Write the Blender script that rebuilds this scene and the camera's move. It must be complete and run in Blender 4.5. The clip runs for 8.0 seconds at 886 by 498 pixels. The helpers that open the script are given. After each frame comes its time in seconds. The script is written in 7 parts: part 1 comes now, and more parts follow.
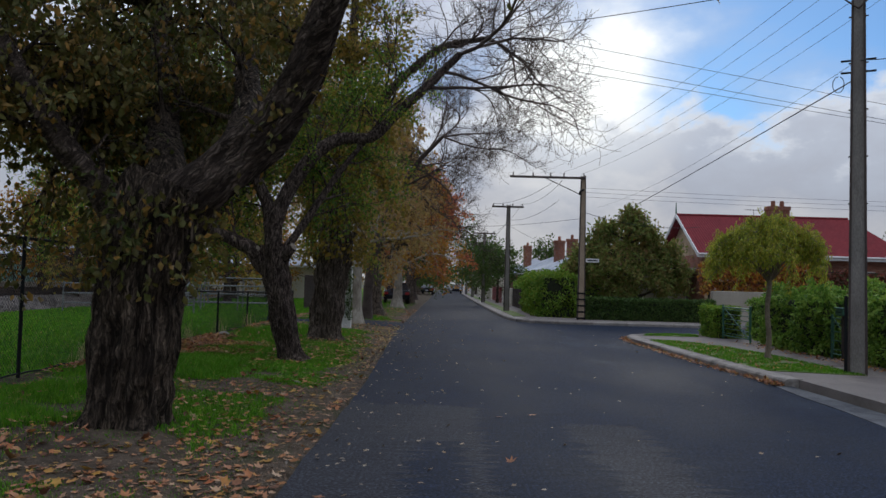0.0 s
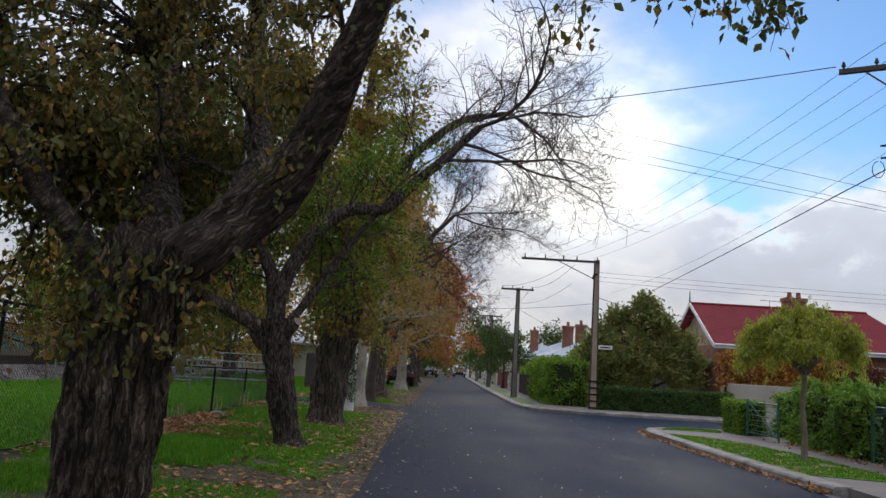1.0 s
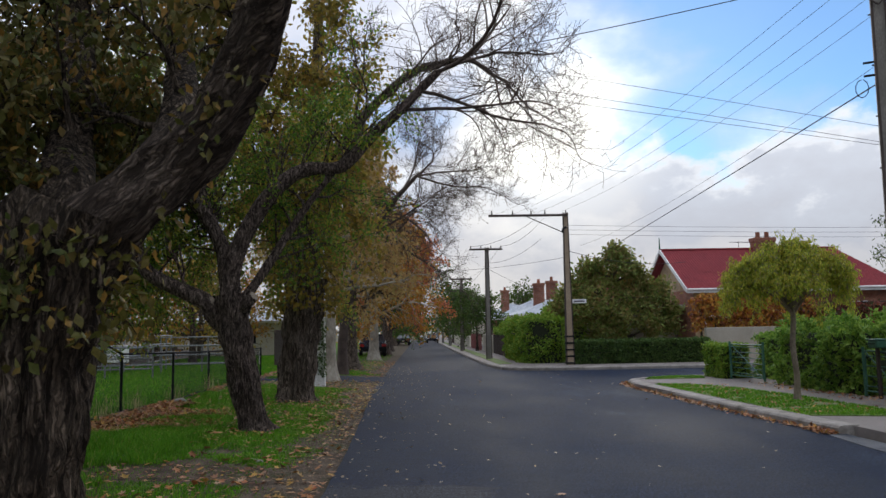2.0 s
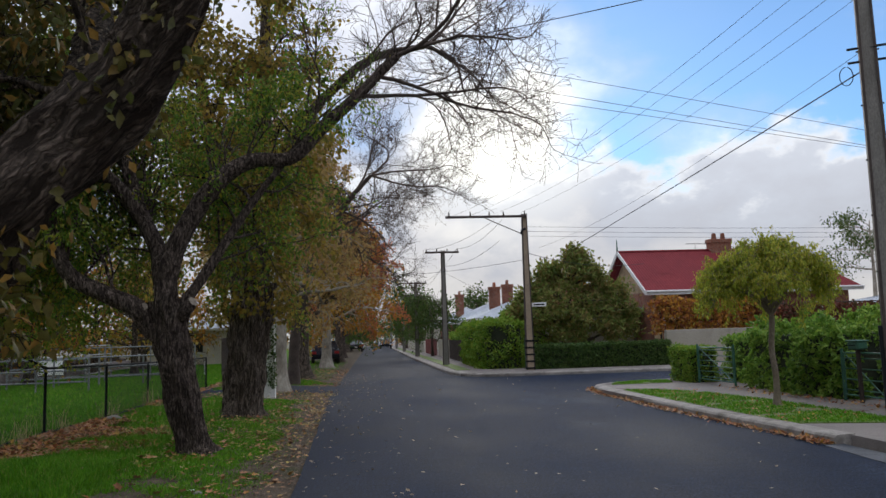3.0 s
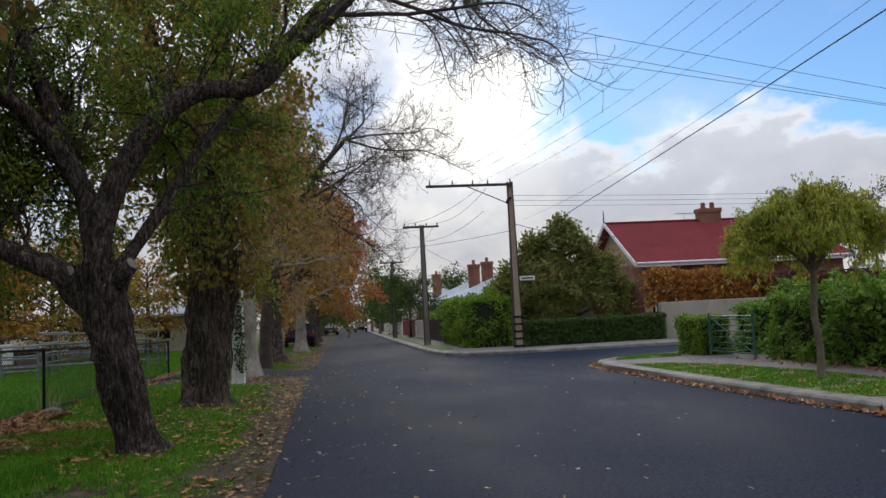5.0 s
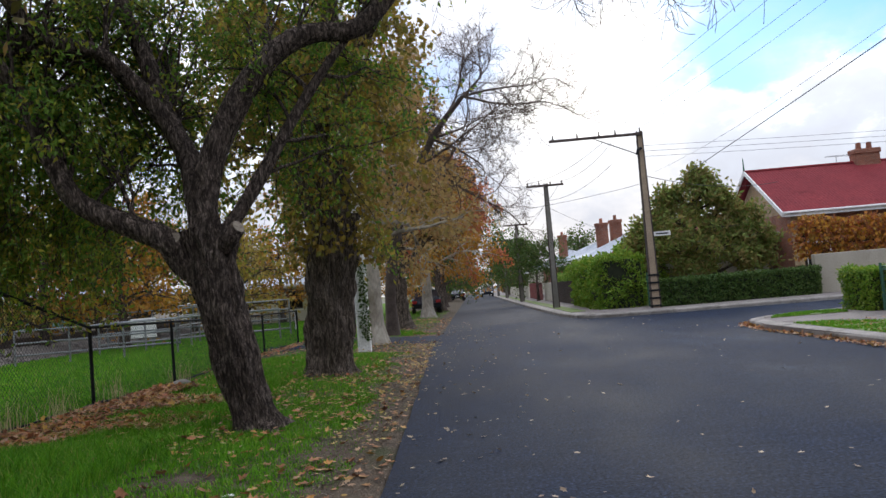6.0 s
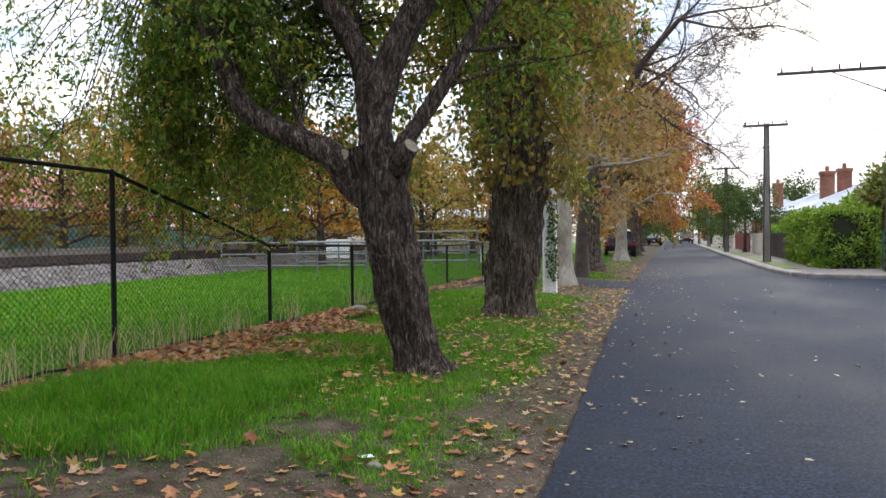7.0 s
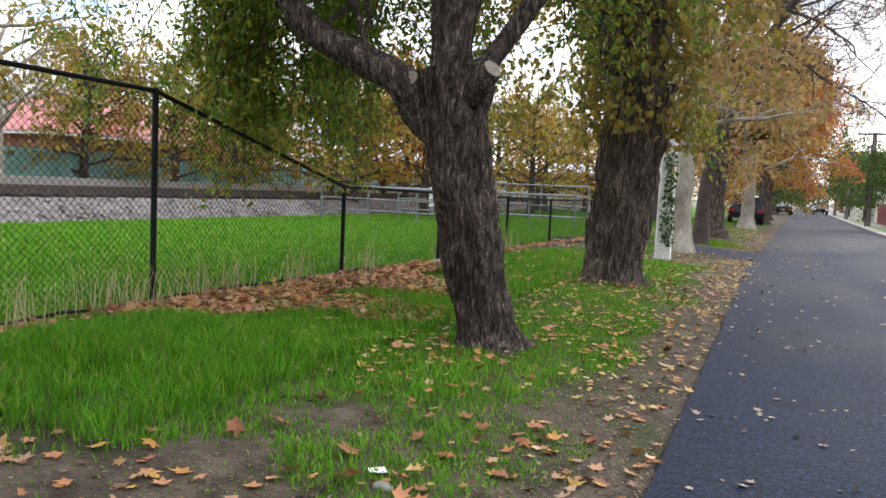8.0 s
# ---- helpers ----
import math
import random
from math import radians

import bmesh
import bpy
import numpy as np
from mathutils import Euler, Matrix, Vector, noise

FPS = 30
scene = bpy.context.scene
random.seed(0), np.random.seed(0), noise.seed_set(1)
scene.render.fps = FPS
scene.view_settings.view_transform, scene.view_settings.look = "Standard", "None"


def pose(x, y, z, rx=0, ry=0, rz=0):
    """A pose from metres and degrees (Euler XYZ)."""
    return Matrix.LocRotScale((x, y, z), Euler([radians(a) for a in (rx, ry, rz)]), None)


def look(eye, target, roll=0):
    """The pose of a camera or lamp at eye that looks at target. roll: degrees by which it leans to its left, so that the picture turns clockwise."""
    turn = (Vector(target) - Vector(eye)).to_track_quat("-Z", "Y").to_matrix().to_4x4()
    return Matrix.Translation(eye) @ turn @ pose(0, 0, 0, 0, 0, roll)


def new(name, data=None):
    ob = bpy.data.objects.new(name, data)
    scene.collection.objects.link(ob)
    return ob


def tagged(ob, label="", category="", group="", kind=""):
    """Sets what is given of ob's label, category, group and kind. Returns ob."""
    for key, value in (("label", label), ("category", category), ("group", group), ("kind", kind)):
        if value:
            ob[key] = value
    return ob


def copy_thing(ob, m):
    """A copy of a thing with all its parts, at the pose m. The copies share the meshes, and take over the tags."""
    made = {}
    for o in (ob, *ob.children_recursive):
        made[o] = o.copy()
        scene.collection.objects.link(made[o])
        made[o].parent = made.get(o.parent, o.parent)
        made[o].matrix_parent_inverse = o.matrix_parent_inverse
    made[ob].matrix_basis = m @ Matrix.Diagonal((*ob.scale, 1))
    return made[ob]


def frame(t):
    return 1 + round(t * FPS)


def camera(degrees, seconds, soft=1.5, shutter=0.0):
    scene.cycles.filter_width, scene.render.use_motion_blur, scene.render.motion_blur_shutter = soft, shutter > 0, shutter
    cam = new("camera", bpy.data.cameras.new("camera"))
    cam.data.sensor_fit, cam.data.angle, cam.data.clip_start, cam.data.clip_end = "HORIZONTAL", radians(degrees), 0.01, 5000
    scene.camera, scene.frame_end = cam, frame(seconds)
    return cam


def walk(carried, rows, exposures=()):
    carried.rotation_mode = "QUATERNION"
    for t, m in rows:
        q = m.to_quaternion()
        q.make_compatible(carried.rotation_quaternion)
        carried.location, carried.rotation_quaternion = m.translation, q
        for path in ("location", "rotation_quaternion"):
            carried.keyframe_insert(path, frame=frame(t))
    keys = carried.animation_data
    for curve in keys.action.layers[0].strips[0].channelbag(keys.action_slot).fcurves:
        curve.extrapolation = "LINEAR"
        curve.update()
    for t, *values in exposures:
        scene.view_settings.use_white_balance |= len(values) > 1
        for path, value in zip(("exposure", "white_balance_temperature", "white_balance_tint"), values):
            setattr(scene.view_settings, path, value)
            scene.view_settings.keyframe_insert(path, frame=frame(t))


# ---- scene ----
cam = camera(59.712, 8.0)
# seconds, eye, target and roll in degrees
PATH = [
    (0, 0.464, 0.030, 1.611, 0.4224, 10.0202, 2.0511, 1.53),
    (0.5, 0.387, 0.499, 1.615, 0.7604, 10.4508, 2.5184, -0.91),
    (1, 0.269, 0.965, 1.612, 0.1211, 10.8520, 3.1014, 3.46),
    (2.5, 0.216, 2.627, 1.576, 0.7887, 12.5685, 2.4905, -3.20),
    (3, 0.124, 3.196, 1.619, 1.0625, 13.0889, 2.7401, -1.81),
    (3.5, 0.048, 3.746, 1.564, 1.1145, 13.6303, 2.6445, -0.89),
    (4, 0.016, 4.350, 1.540, 1.1489, 14.2571, 2.2880, -0.62),
    (5.5, -0.038, 5.877, 1.370, 1.0263, 15.7761, 2.3057, -5.31),
    (6, -0.013, 6.468, 1.365, -0.3460, 16.4478, 1.9108, -4.83),
    (6.5, -0.099, 7.081, 1.379, -1.4811, 16.9616, 2.0661, -3.94),
    (7, -0.096, 7.630, 1.374, -2.9163, 17.2226, 1.2113, -0.60),
    (7.5, -0.207, 8.380, 1.315, -4.0990, 17.5559, 0.5046, 4.55),
    (8, -0.236, 8.990, 1.321, -4.3924, 18.0498, 0.5245, 2.64),
]
# seconds, stops, kelvin, tint
EXPOSURES = [
    (0, 0.14, 6500, 8),
    (0.6, 0.38, 6550, 8),
    (1.2, 0.60, 6800, 8),
    (5.5, 0.50, 6900, 8),
    (6.2, 1.30, 6800, 9),
    (6.8, 1.52, 6900, 8),
    (7.3, 1.90, 7100, 8),
    (8.0, 1.95, 7100, 8),
]
walk(cam, [(t, look((x, y, z), (tx, ty, tz), roll)) for t, x, y, z, tx, ty, tz, roll in PATH], EXPOSURES)


# ---- world, sun, exposure ----
def nt(tree, kind, **inputs):
    n = tree.nodes.new(kind)
    for k, v in inputs.items():
        n.inputs[k].default_value = v
    return n


def ramp(tree, fac, stops):
    n = tree.nodes.new("ShaderNodeValToRGB")
    el = n.color_ramp.elements
    while len(el) < len(stops):
        el.new(0.5)
    for e, (p, c) in zip(el, stops):
        e.position = p
        e.color = (c, c, c, 1) if isinstance(c, (int, float)) else (*c, 1)
    tree.links.new(fac, n.inputs[0])
    return n.outputs[0]


def mixc(tree, fac, a, b, blend="MIX"):
    n = tree.nodes.new("ShaderNodeMix")
    n.data_type, n.blend_type = "RGBA", blend
    for sock, v in ((n.inputs[0], fac), (n.inputs[6], a), (n.inputs[7], b)):
        if isinstance(v, bpy.types.NodeSocket):
            tree.links.new(v, sock)
        else:
            sock.default_value = v if isinstance(v, (int, float)) else (*v, 1)
    return n.outputs[2]


def maths(tree, op, a, b=0.0, c=0.0):
    n = tree.nodes.new("ShaderNodeMath")
    n.operation = op
    for sock, v in zip(n.inputs, (a, b, c)):
        if isinstance(v, bpy.types.NodeSocket):
            tree.links.new(v, sock)
        else:
            sock.default_value = v
    return n.outputs[0]


SUN_DIR = Vector((0.24, 0.93, 0.34)).normalized()
world = bpy.data.worlds.new("sky")
scene.world = world
world.use_nodes = True
wt = world.node_tree
wt.nodes.clear()
wco = wt.nodes.new("ShaderNodeTexCoord").outputs["Generated"]
sky = wt.nodes.new("ShaderNodeTexSky")
sky.sky_type, sky.sun_disc, sky.sun_elevation, sky.sun_rotation = "NISHITA", False, math.asin(SUN_DIR.z), math.atan2(SUN_DIR.x, SUN_DIR.y)
sky.dust_density, sky.ozone_density = 0.1, 3.0
bg_sky = nt(wt, "ShaderNodeBackground", Strength=0.085)
wt.links.new(mixc(wt, 1.0, sky.outputs[0], (0.62, 0.92, 1.22), "MULTIPLY"), bg_sky.inputs[0])
wmap = nt(wt, "ShaderNodeMapping", Scale=(1.0, 1.0, 1.7), Location=(0.35, 0.1, 0.0))
wt.links.new(wco, wmap.inputs[0])
cl1 = nt(wt, "ShaderNodeTexNoise", Scale=3.2, Detail=8.0, Roughness=0.55)
cl2 = nt(wt, "ShaderNodeTexNoise", Scale=5.5, Detail=8.0, Roughness=0.58)
wt.links.new(wmap.outputs[0], cl1.inputs[0])
wt.links.new(wmap.outputs[0], cl2.inputs[0])


def toward(direction, stops, shift=None):
    d = wt.nodes.new("ShaderNodeVectorMath")
    d.operation = "DOT_PRODUCT"
    nv = wt.nodes.new("ShaderNodeVectorMath")
    nv.operation = "NORMALIZE"
    wt.links.new(wco, nv.inputs[0])
    wt.links.new(nv.outputs[0], d.inputs[0])
    d.inputs[1].default_value = Vector(direction).normalized()
    v = d.outputs["Value"]
    return ramp(wt, maths(wt, "ADD", v, shift) if shift else v, stops)


# a bright thinning round the hidden sun, a gap of pale blue beside it, a grey bank along the horizon
wsep = wt.nodes.new("ShaderNodeSeparateXYZ")
wt.links.new(wco, wsep.inputs[0])
wobble = maths(wt, "MULTIPLY_ADD", cl2.outputs[0], 0.04, -0.02)
glow = toward((0.16, 0.955, 0.215), [(0.9885, 0.0), (0.9940, 0.3), (0.9972, 0.85), (0.999, 1.0)], maths(wt, "MULTIPLY_ADD", cl2.outputs[0], 0.022, -0.011))
gap = toward((0.46, 0.80, 0.30), [(0.88, 0.0), (0.975, 0.26)], wobble)
dens = maths(wt, "SUBTRACT", maths(wt, "MULTIPLY_ADD", glow, 0.25, cl1.outputs[0]), gap)
veil = ramp(wt, dens, [(0.20, 0.12), (0.34, 0.42), (0.52, 1.0)])
edge = maths(wt, "SUBTRACT", wsep.outputs[2], maths(wt, "MULTIPLY_ADD", cl2.outputs[0], 0.36, -0.18))
bank = ramp(wt, edge, [(0.185, 1.0), (0.225, 0.0)])
mask = maths(wt, "MAXIMUM", veil, bank)
high = ramp(wt, maths(wt, "MULTIPLY_ADD", glow, 0.14, cl1.outputs[0]), [(0.36, (0.32, 0.38, 0.50)), (0.46, (0.37, 0.41, 0.52)), (0.55, (0.43, 0.46, 0.56)), (0.64, (0.60, 0.63, 0.70))])
low = ramp(wt, edge, [(0.02, (0.66, 0.66, 0.69)), (0.08, (0.55, 0.56, 0.62)), (0.13, (0.44, 0.47, 0.56)), (0.17, (0.47, 0.51, 0.61)), (0.205, (0.76, 0.79, 0.86))])
shade = mixc(wt, bank, high, low)
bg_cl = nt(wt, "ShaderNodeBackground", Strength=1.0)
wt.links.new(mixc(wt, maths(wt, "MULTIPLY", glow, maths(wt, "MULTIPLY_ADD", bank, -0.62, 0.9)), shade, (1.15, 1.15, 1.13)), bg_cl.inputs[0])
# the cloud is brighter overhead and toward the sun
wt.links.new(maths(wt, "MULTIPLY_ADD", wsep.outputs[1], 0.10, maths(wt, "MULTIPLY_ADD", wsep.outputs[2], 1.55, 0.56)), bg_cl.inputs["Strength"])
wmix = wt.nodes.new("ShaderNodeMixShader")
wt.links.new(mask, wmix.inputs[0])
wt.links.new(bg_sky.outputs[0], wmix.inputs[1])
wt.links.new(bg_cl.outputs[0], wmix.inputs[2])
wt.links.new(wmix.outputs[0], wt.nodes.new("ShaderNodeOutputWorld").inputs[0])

sun = new("sun", bpy.data.lights.new("sun", "SUN"))
sun.data.energy, sun.data.angle, sun.data.color = 0.6, radians(20), (1.0, 0.96, 0.91)
sun.matrix_world = look(SUN_DIR * 60, (0, 0, 0))


# ---- materials ----
def mat(name, a, b, rough=0.85, scale=6.0, fine=60.0, bump=0.3, metal=0.0, dirt=None, stretch=(1, 1, 1), spec=0.4, island=None, obj_random=0.0, translucent=0.0, bump_scale=None, bump_dist=0.02):
    """A surface that wanders between two colours at two scales, with fine relief; island: colours picked leaf by leaf."""
    m = bpy.data.materials.new(name)
    m.use_nodes = True
    t = m.node_tree
    bsdf = t.nodes["Principled BSDF"]
    co = t.nodes.new("ShaderNodeTexCoord").outputs["Object"]
    mp = nt(t, "ShaderNodeMapping", Scale=stretch)
    t.links.new(co, mp.inputs[0])
    n1 = nt(t, "ShaderNodeTexNoise", Scale=scale, Detail=5.0, Roughness=0.6)
    n2 = nt(t, "ShaderNodeTexNoise", Scale=fine, Detail=3.0, Roughness=0.6)
    t.links.new(mp.outputs[0], n1.inputs[0])
    t.links.new(mp.outputs[0], n2.inputs[0])
    big = ramp(t, n1.outputs[0], [(0.32, 0.0), (0.68, 1.0)])
    if island:
        rnd = t.nodes.new("ShaderNodeNewGeometry").outputs["Random Per Island"]
        col = ramp(t, rnd, island)
        col = mixc(t, 0.25, col, mixc(t, big, a, b))
    else:
        col = mixc(t, big, a, b)
    grain = ramp(t, n2.outputs[0], [(0.25, 0.68), (0.75, 1.3)])
    col = mixc(t, 1.0, col, grain, "MULTIPLY")
    if dirt:
        n3 = nt(t, "ShaderNodeTexNoise", Scale=dirt[1], Detail=6.0, Roughness=0.65)
        t.links.new(mp.outputs[0], n3.inputs[0])
        col = mixc(t, ramp(t, n3.outputs[0], [(dirt[2], 0.0), (dirt[2] + 0.14, 0.85)]), col, dirt[0])
    if obj_random:
        r = t.nodes.new("ShaderNodeObjectInfo").outputs["Random"]
        col = mixc(t, 1.0, col, ramp(t, r, [(0.0, 1 - obj_random), (1.0, 1 + obj_random)]), "MULTIPLY")
    t.links.new(col, bsdf.inputs["Base Color"])
    bsdf.inputs["Metallic"].default_value = metal
    bsdf.inputs["Specular IOR Level"].default_value = spec
    t.links.new(ramp(t, n1.outputs[0], [(0.25, max(0.0, rough - 0.1)), (0.75, min(1.0, rough + 0.1))]), bsdf.inputs["Roughness"])
    if bump:
        bn = nt(t, "ShaderNodeBump", Strength=bump, Distance=bump_dist)
        if bump_scale:
            n4 = nt(t, "ShaderNodeTexNoise", Scale=bump_scale, Detail=4.0)
            t.links.new(mp.outputs[0], n4.inputs[0])
            t.links.new(n4.outputs[0], bn.inputs["Height"])
        else:
            t.links.new(n2.outputs[0], bn.inputs["Height"])
        t.links.new(bn.outputs[0], bsdf.inputs["Normal"])
    if translucent:
        tr = t.nodes.new("ShaderNodeBsdfTranslucent")
        t.links.new(col, tr.inputs[0])
        mx = nt(t, "ShaderNodeMixShader", Fac=translucent)
        t.links.new(bsdf.outputs[0], mx.inputs[1])
        t.links.new(tr.outputs[0], mx.inputs[2])
        t.links.new(mx.outputs[0], t.nodes["Material Output"].inputs[0])
    return m


def leaf_mat(name, stops, translucent=0.35):
    n = len(stops)
    isl = [((i + 0.5) / n, c) for i, c in enumerate(stops)]
    return mat(name, stops[0], stops[-1], rough=0.55, scale=0.6, fine=25, bump=0.0, island=isl, translucent=translucent, spec=0.3)


def road_mat():
    """Dark patched asphalt; the older greyer surface shows in ragged patches at the near end and beyond the junction."""
    m = mat("asphalt", (0.0058, 0.0108, 0.0240), (0.0115, 0.0195, 0.041), rough=0.83, scale=0.55, fine=190, bump=0.9, dirt=((0.021, 0.032, 0.056), 0.32, 0.56), spec=0.15, bump_dist=0.006, stretch=(1, 0.45, 1))
    t = m.node_tree
    bs = t.nodes["Principled BSDF"]
    old = bs.inputs["Base Color"].links[0].from_socket
    co = t.nodes.new("ShaderNodeTexCoord").outputs["Object"]
    sp = t.nodes.new("ShaderNodeSeparateXYZ")
    t.links.new(co, sp.inputs[0])
    X, Y = sp.outputs[0], sp.outputs[1]
    n = nt(t, "ShaderNodeTexNoise", Scale=1.1, Detail=7.0, Roughness=0.68)
    t.links.new(co, n.inputs[0])
    n2 = nt(t, "ShaderNodeTexNoise", Scale=120.0, Detail=2.0)
    t.links.new(co, n2.inputs[0])
    # raked edge: streaks across the road
    mp = nt(t, "ShaderNodeMapping", Scale=(0.8, 6.0, 1.0))
    t.links.new(co, mp.inputs[0])
    rake = nt(t, "ShaderNodeTexNoise", Scale=1.6, Detail=6.0, Roughness=0.65)
    t.links.new(mp.outputs[0], rake.inputs[0])
    wx = maths(t, "ADD", X, maths(t, "MULTIPLY_ADD", rake.outputs[0], 1.2, -0.6))
    wy = maths(t, "ADD", Y, maths(t, "MULTIPLY_ADD", n.outputs[0], 2.0, -1.0))
    one = maths(t, "MINIMUM", maths(t, "SUBTRACT", 0.95, wx), maths(t, "SUBTRACT", 10.3, wy))
    two = maths(t, "MINIMUM", maths(t, "MINIMUM", maths(t, "SUBTRACT", wx, 1.85), maths(t, "SUBTRACT", 2.75, wx)), maths(t, "SUBTRACT", 9.3, wy))
    bare = maths(t, "SUBTRACT", 0.28, maths(t, "ABSOLUTE", maths(t, "SUBTRACT", wx, 0.45)))
    hole = ramp(t, maths(t, "MINIMUM", bare, maths(t, "SUBTRACT", 7.9, wy)), [(0.0, 1.0), (0.08, 0.0)])
    near = maths(t, "MULTIPLY", ramp(t, maths(t, "MAXIMUM", one, two), [(0.0, 0.0), (0.10, 0.85)]), hole)
    far = ramp(t, maths(t, "MULTIPLY_ADD", n.outputs[0], 16.0, maths(t, "SUBTRACT", Y, 42.0)), [(0.0, 0.0), (1.0, 0.75)])
    grit = ramp(t, n2.outputs[0], [(0.35, (0.018, 0.020, 0.027)), (0.65, (0.043, 0.045, 0.054))])
    # coarse chips; the light they catch is put into the colour as pale specks
    n3 = nt(t, "ShaderNodeTexNoise", Scale=34.0, Detail=4.0, Roughness=0.8)
    t.links.new(co, n3.inputs[0])
    col = mixc(t, 1.0, mixc(t, maths(t, "MAXIMUM", near, far), old, grit), ramp(t, n3.outputs[0], [(0.36, 0.25), (0.50, 0.9), (0.66, 2.9)]), "MULTIPLY")
    # dark transverse and lengthwise streaks of sealing
    n4 = nt(t, "ShaderNodeTexNoise", Scale=2.2, Detail=5.0, Roughness=0.6)
    t.links.new(mp.outputs[0], n4.inputs[0])
    col = mixc(t, 1.0, col, ramp(t, n4.outputs[0], [(0.34, 0.72), (0.5, 1.0), (0.7, 1.2)]), "MULTIPLY")
    t.links.new(col, bs.inputs["Base Color"])
    return m


M_ROAD = road_mat()
M_GROUND = mat("dry_earth_and_grass", (0.07, 0.09, 0.03), (0.13, 0.10, 0.06), scale=0.3, fine=8)
M_APRON = mat("stained_apron_concrete", (0.045, 0.048, 0.056), (0.13, 0.135, 0.145), scale=1.3, fine=60, dirt=((0.022, 0.027, 0.037), 1.5, 0.46))
M_POLE_TAN = mat("tan_pole_concrete", (0.30, 0.225, 0.15), (0.40, 0.31, 0.215), scale=2, fine=40, stretch=(1, 1, 0.4))
M_KERB = mat("weathered_concrete", (0.18, 0.16, 0.14), (0.33, 0.30, 0.265), scale=1.5, fine=40, dirt=((0.09, 0.075, 0.06), 2.5, 0.52))
M_PATH = mat("pinkish_bitumen_path", (0.15, 0.128, 0.115), (0.23, 0.20, 0.18), scale=0.8, fine=90, dirt=((0.09, 0.07, 0.055), 1.2, 0.55))
def bark_mat(name, crack, ridge, light, scale=16.0, stretch=0.16, depth=0.03, turn=0.0):
    """Upright plates of bark parted by dark winding cracks."""
    m = bpy.data.materials.new(name)
    m.use_nodes = True
    t = m.node_tree
    bs = t.nodes["Principled BSDF"]
    co = t.nodes.new("ShaderNodeTexCoord").outputs["Object"]
    if turn:
        lie = nt(t, "ShaderNodeMapping", Rotation=(0, radians(-turn), 0))
        t.links.new(co, lie.inputs[0])
        co = lie.outputs[0]
    wob = nt(t, "ShaderNodeTexNoise", Scale=5.0, Detail=4.0)
    t.links.new(co, wob.inputs[0])
    add = t.nodes.new("ShaderNodeVectorMath")
    add.operation = "MULTIPLY_ADD"
    t.links.new(wob.outputs["Color"], add.inputs[0])
    add.inputs[1].default_value = (0.12, 0.12, 0.25)
    t.links.new(co, add.inputs[2])
    mp = nt(t, "ShaderNodeMapping", Scale=(1, 1, stretch))
    t.links.new(add.outputs[0], mp.inputs[0])
    vo = nt(t, "ShaderNodeTexVoronoi", Scale=scale)
    vo.feature = "DISTANCE_TO_EDGE"
    t.links.new(mp.outputs[0], vo.inputs[0])
    n1 = nt(t, "ShaderNodeTexNoise", Scale=2.5, Detail=5.0)
    t.links.new(co, n1.inputs[0])
    n2 = nt(t, "ShaderNodeTexNoise", Scale=40.0, Detail=5.0, Roughness=0.7)
    t.links.new(mp.outputs[0], n2.inputs[0])
    plate = mixc(t, ramp(t, n1.outputs[0], [(0.3, 0.0), (0.7, 1.0)]), ridge, light)
    plate = mixc(t, 1.0, plate, ramp(t, n2.outputs[0], [(0.2, 0.55), (0.8, 1.45)]), "MULTIPLY")
    mp2 = nt(t, "ShaderNodeMapping", Scale=(1, 1, stretch * 1.5))
    t.links.new(add.outputs[0], mp2.inputs[0])
    fib = nt(t, "ShaderNodeTexNoise", Scale=scale * 0.75, Detail=7.0, Roughness=0.62, Distortion=0.4)
    t.links.new(mp2.outputs[0], fib.inputs[0])
    ridged = ramp(t, fib.outputs[0], [(0.41, 0.0), (0.50, 0.5), (0.58, 1.0)])
    edge = maths(t, "MULTIPLY", ridged, ramp(t, vo.outputs["Distance"], [(0.0, 0.25), (0.22, 1.0)]))
    t.links.new(mixc(t, edge, crack, plate), bs.inputs["Base Color"])
    bs.inputs["Roughness"].default_value = 0.95
    bs.inputs["Specular IOR Level"].default_value = 0.15
    bn = nt(t, "ShaderNodeBump", Strength=1.0, Distance=depth)
    t.links.new(maths(t, "MULTIPLY_ADD", n2.outputs[0], 0.45, edge), bn.inputs["Height"])
    t.links.new(bn.outputs[0], bs.inputs["Normal"])
    return m


M_BARK = bark_mat("furrowed_bark", (0.042, 0.032, 0.024), (0.225, 0.174, 0.138), (0.360, 0.290, 0.235), 30.0, 0.10, 0.035)
M_BARK_DARK = bark_mat("dark_furrowed_bark", (0.030, 0.022, 0.018), (0.178, 0.134, 0.110), (0.300, 0.234, 0.194), 34.0, 0.16, 0.03)
M_BARK_LIMB = bark_mat("slanting_limb_bark", (0.030, 0.022, 0.017), (0.160, 0.120, 0.094), (0.28, 0.215, 0.17), 24.0, 0.12, 0.05, 45)
M_BARK_ELM = bark_mat("shaded_elm_bark", (0.015, 0.011, 0.008), (0.150, 0.112, 0.081), (0.275, 0.210, 0.155), 24.0, 0.09, 0.05)
M_BARK_YOUNG = mat("smooth_young_bark", (0.16, 0.125, 0.09), (0.27, 0.22, 0.17), rough=0.9, scale=6, fine=40, stretch=(1, 1, 0.4), spec=0.15)
M_TWIG = mat("twig_bark", (0.062, 0.048, 0.041), (0.125, 0.098, 0.084), rough=0.9, scale=3, fine=30, spec=0.1)
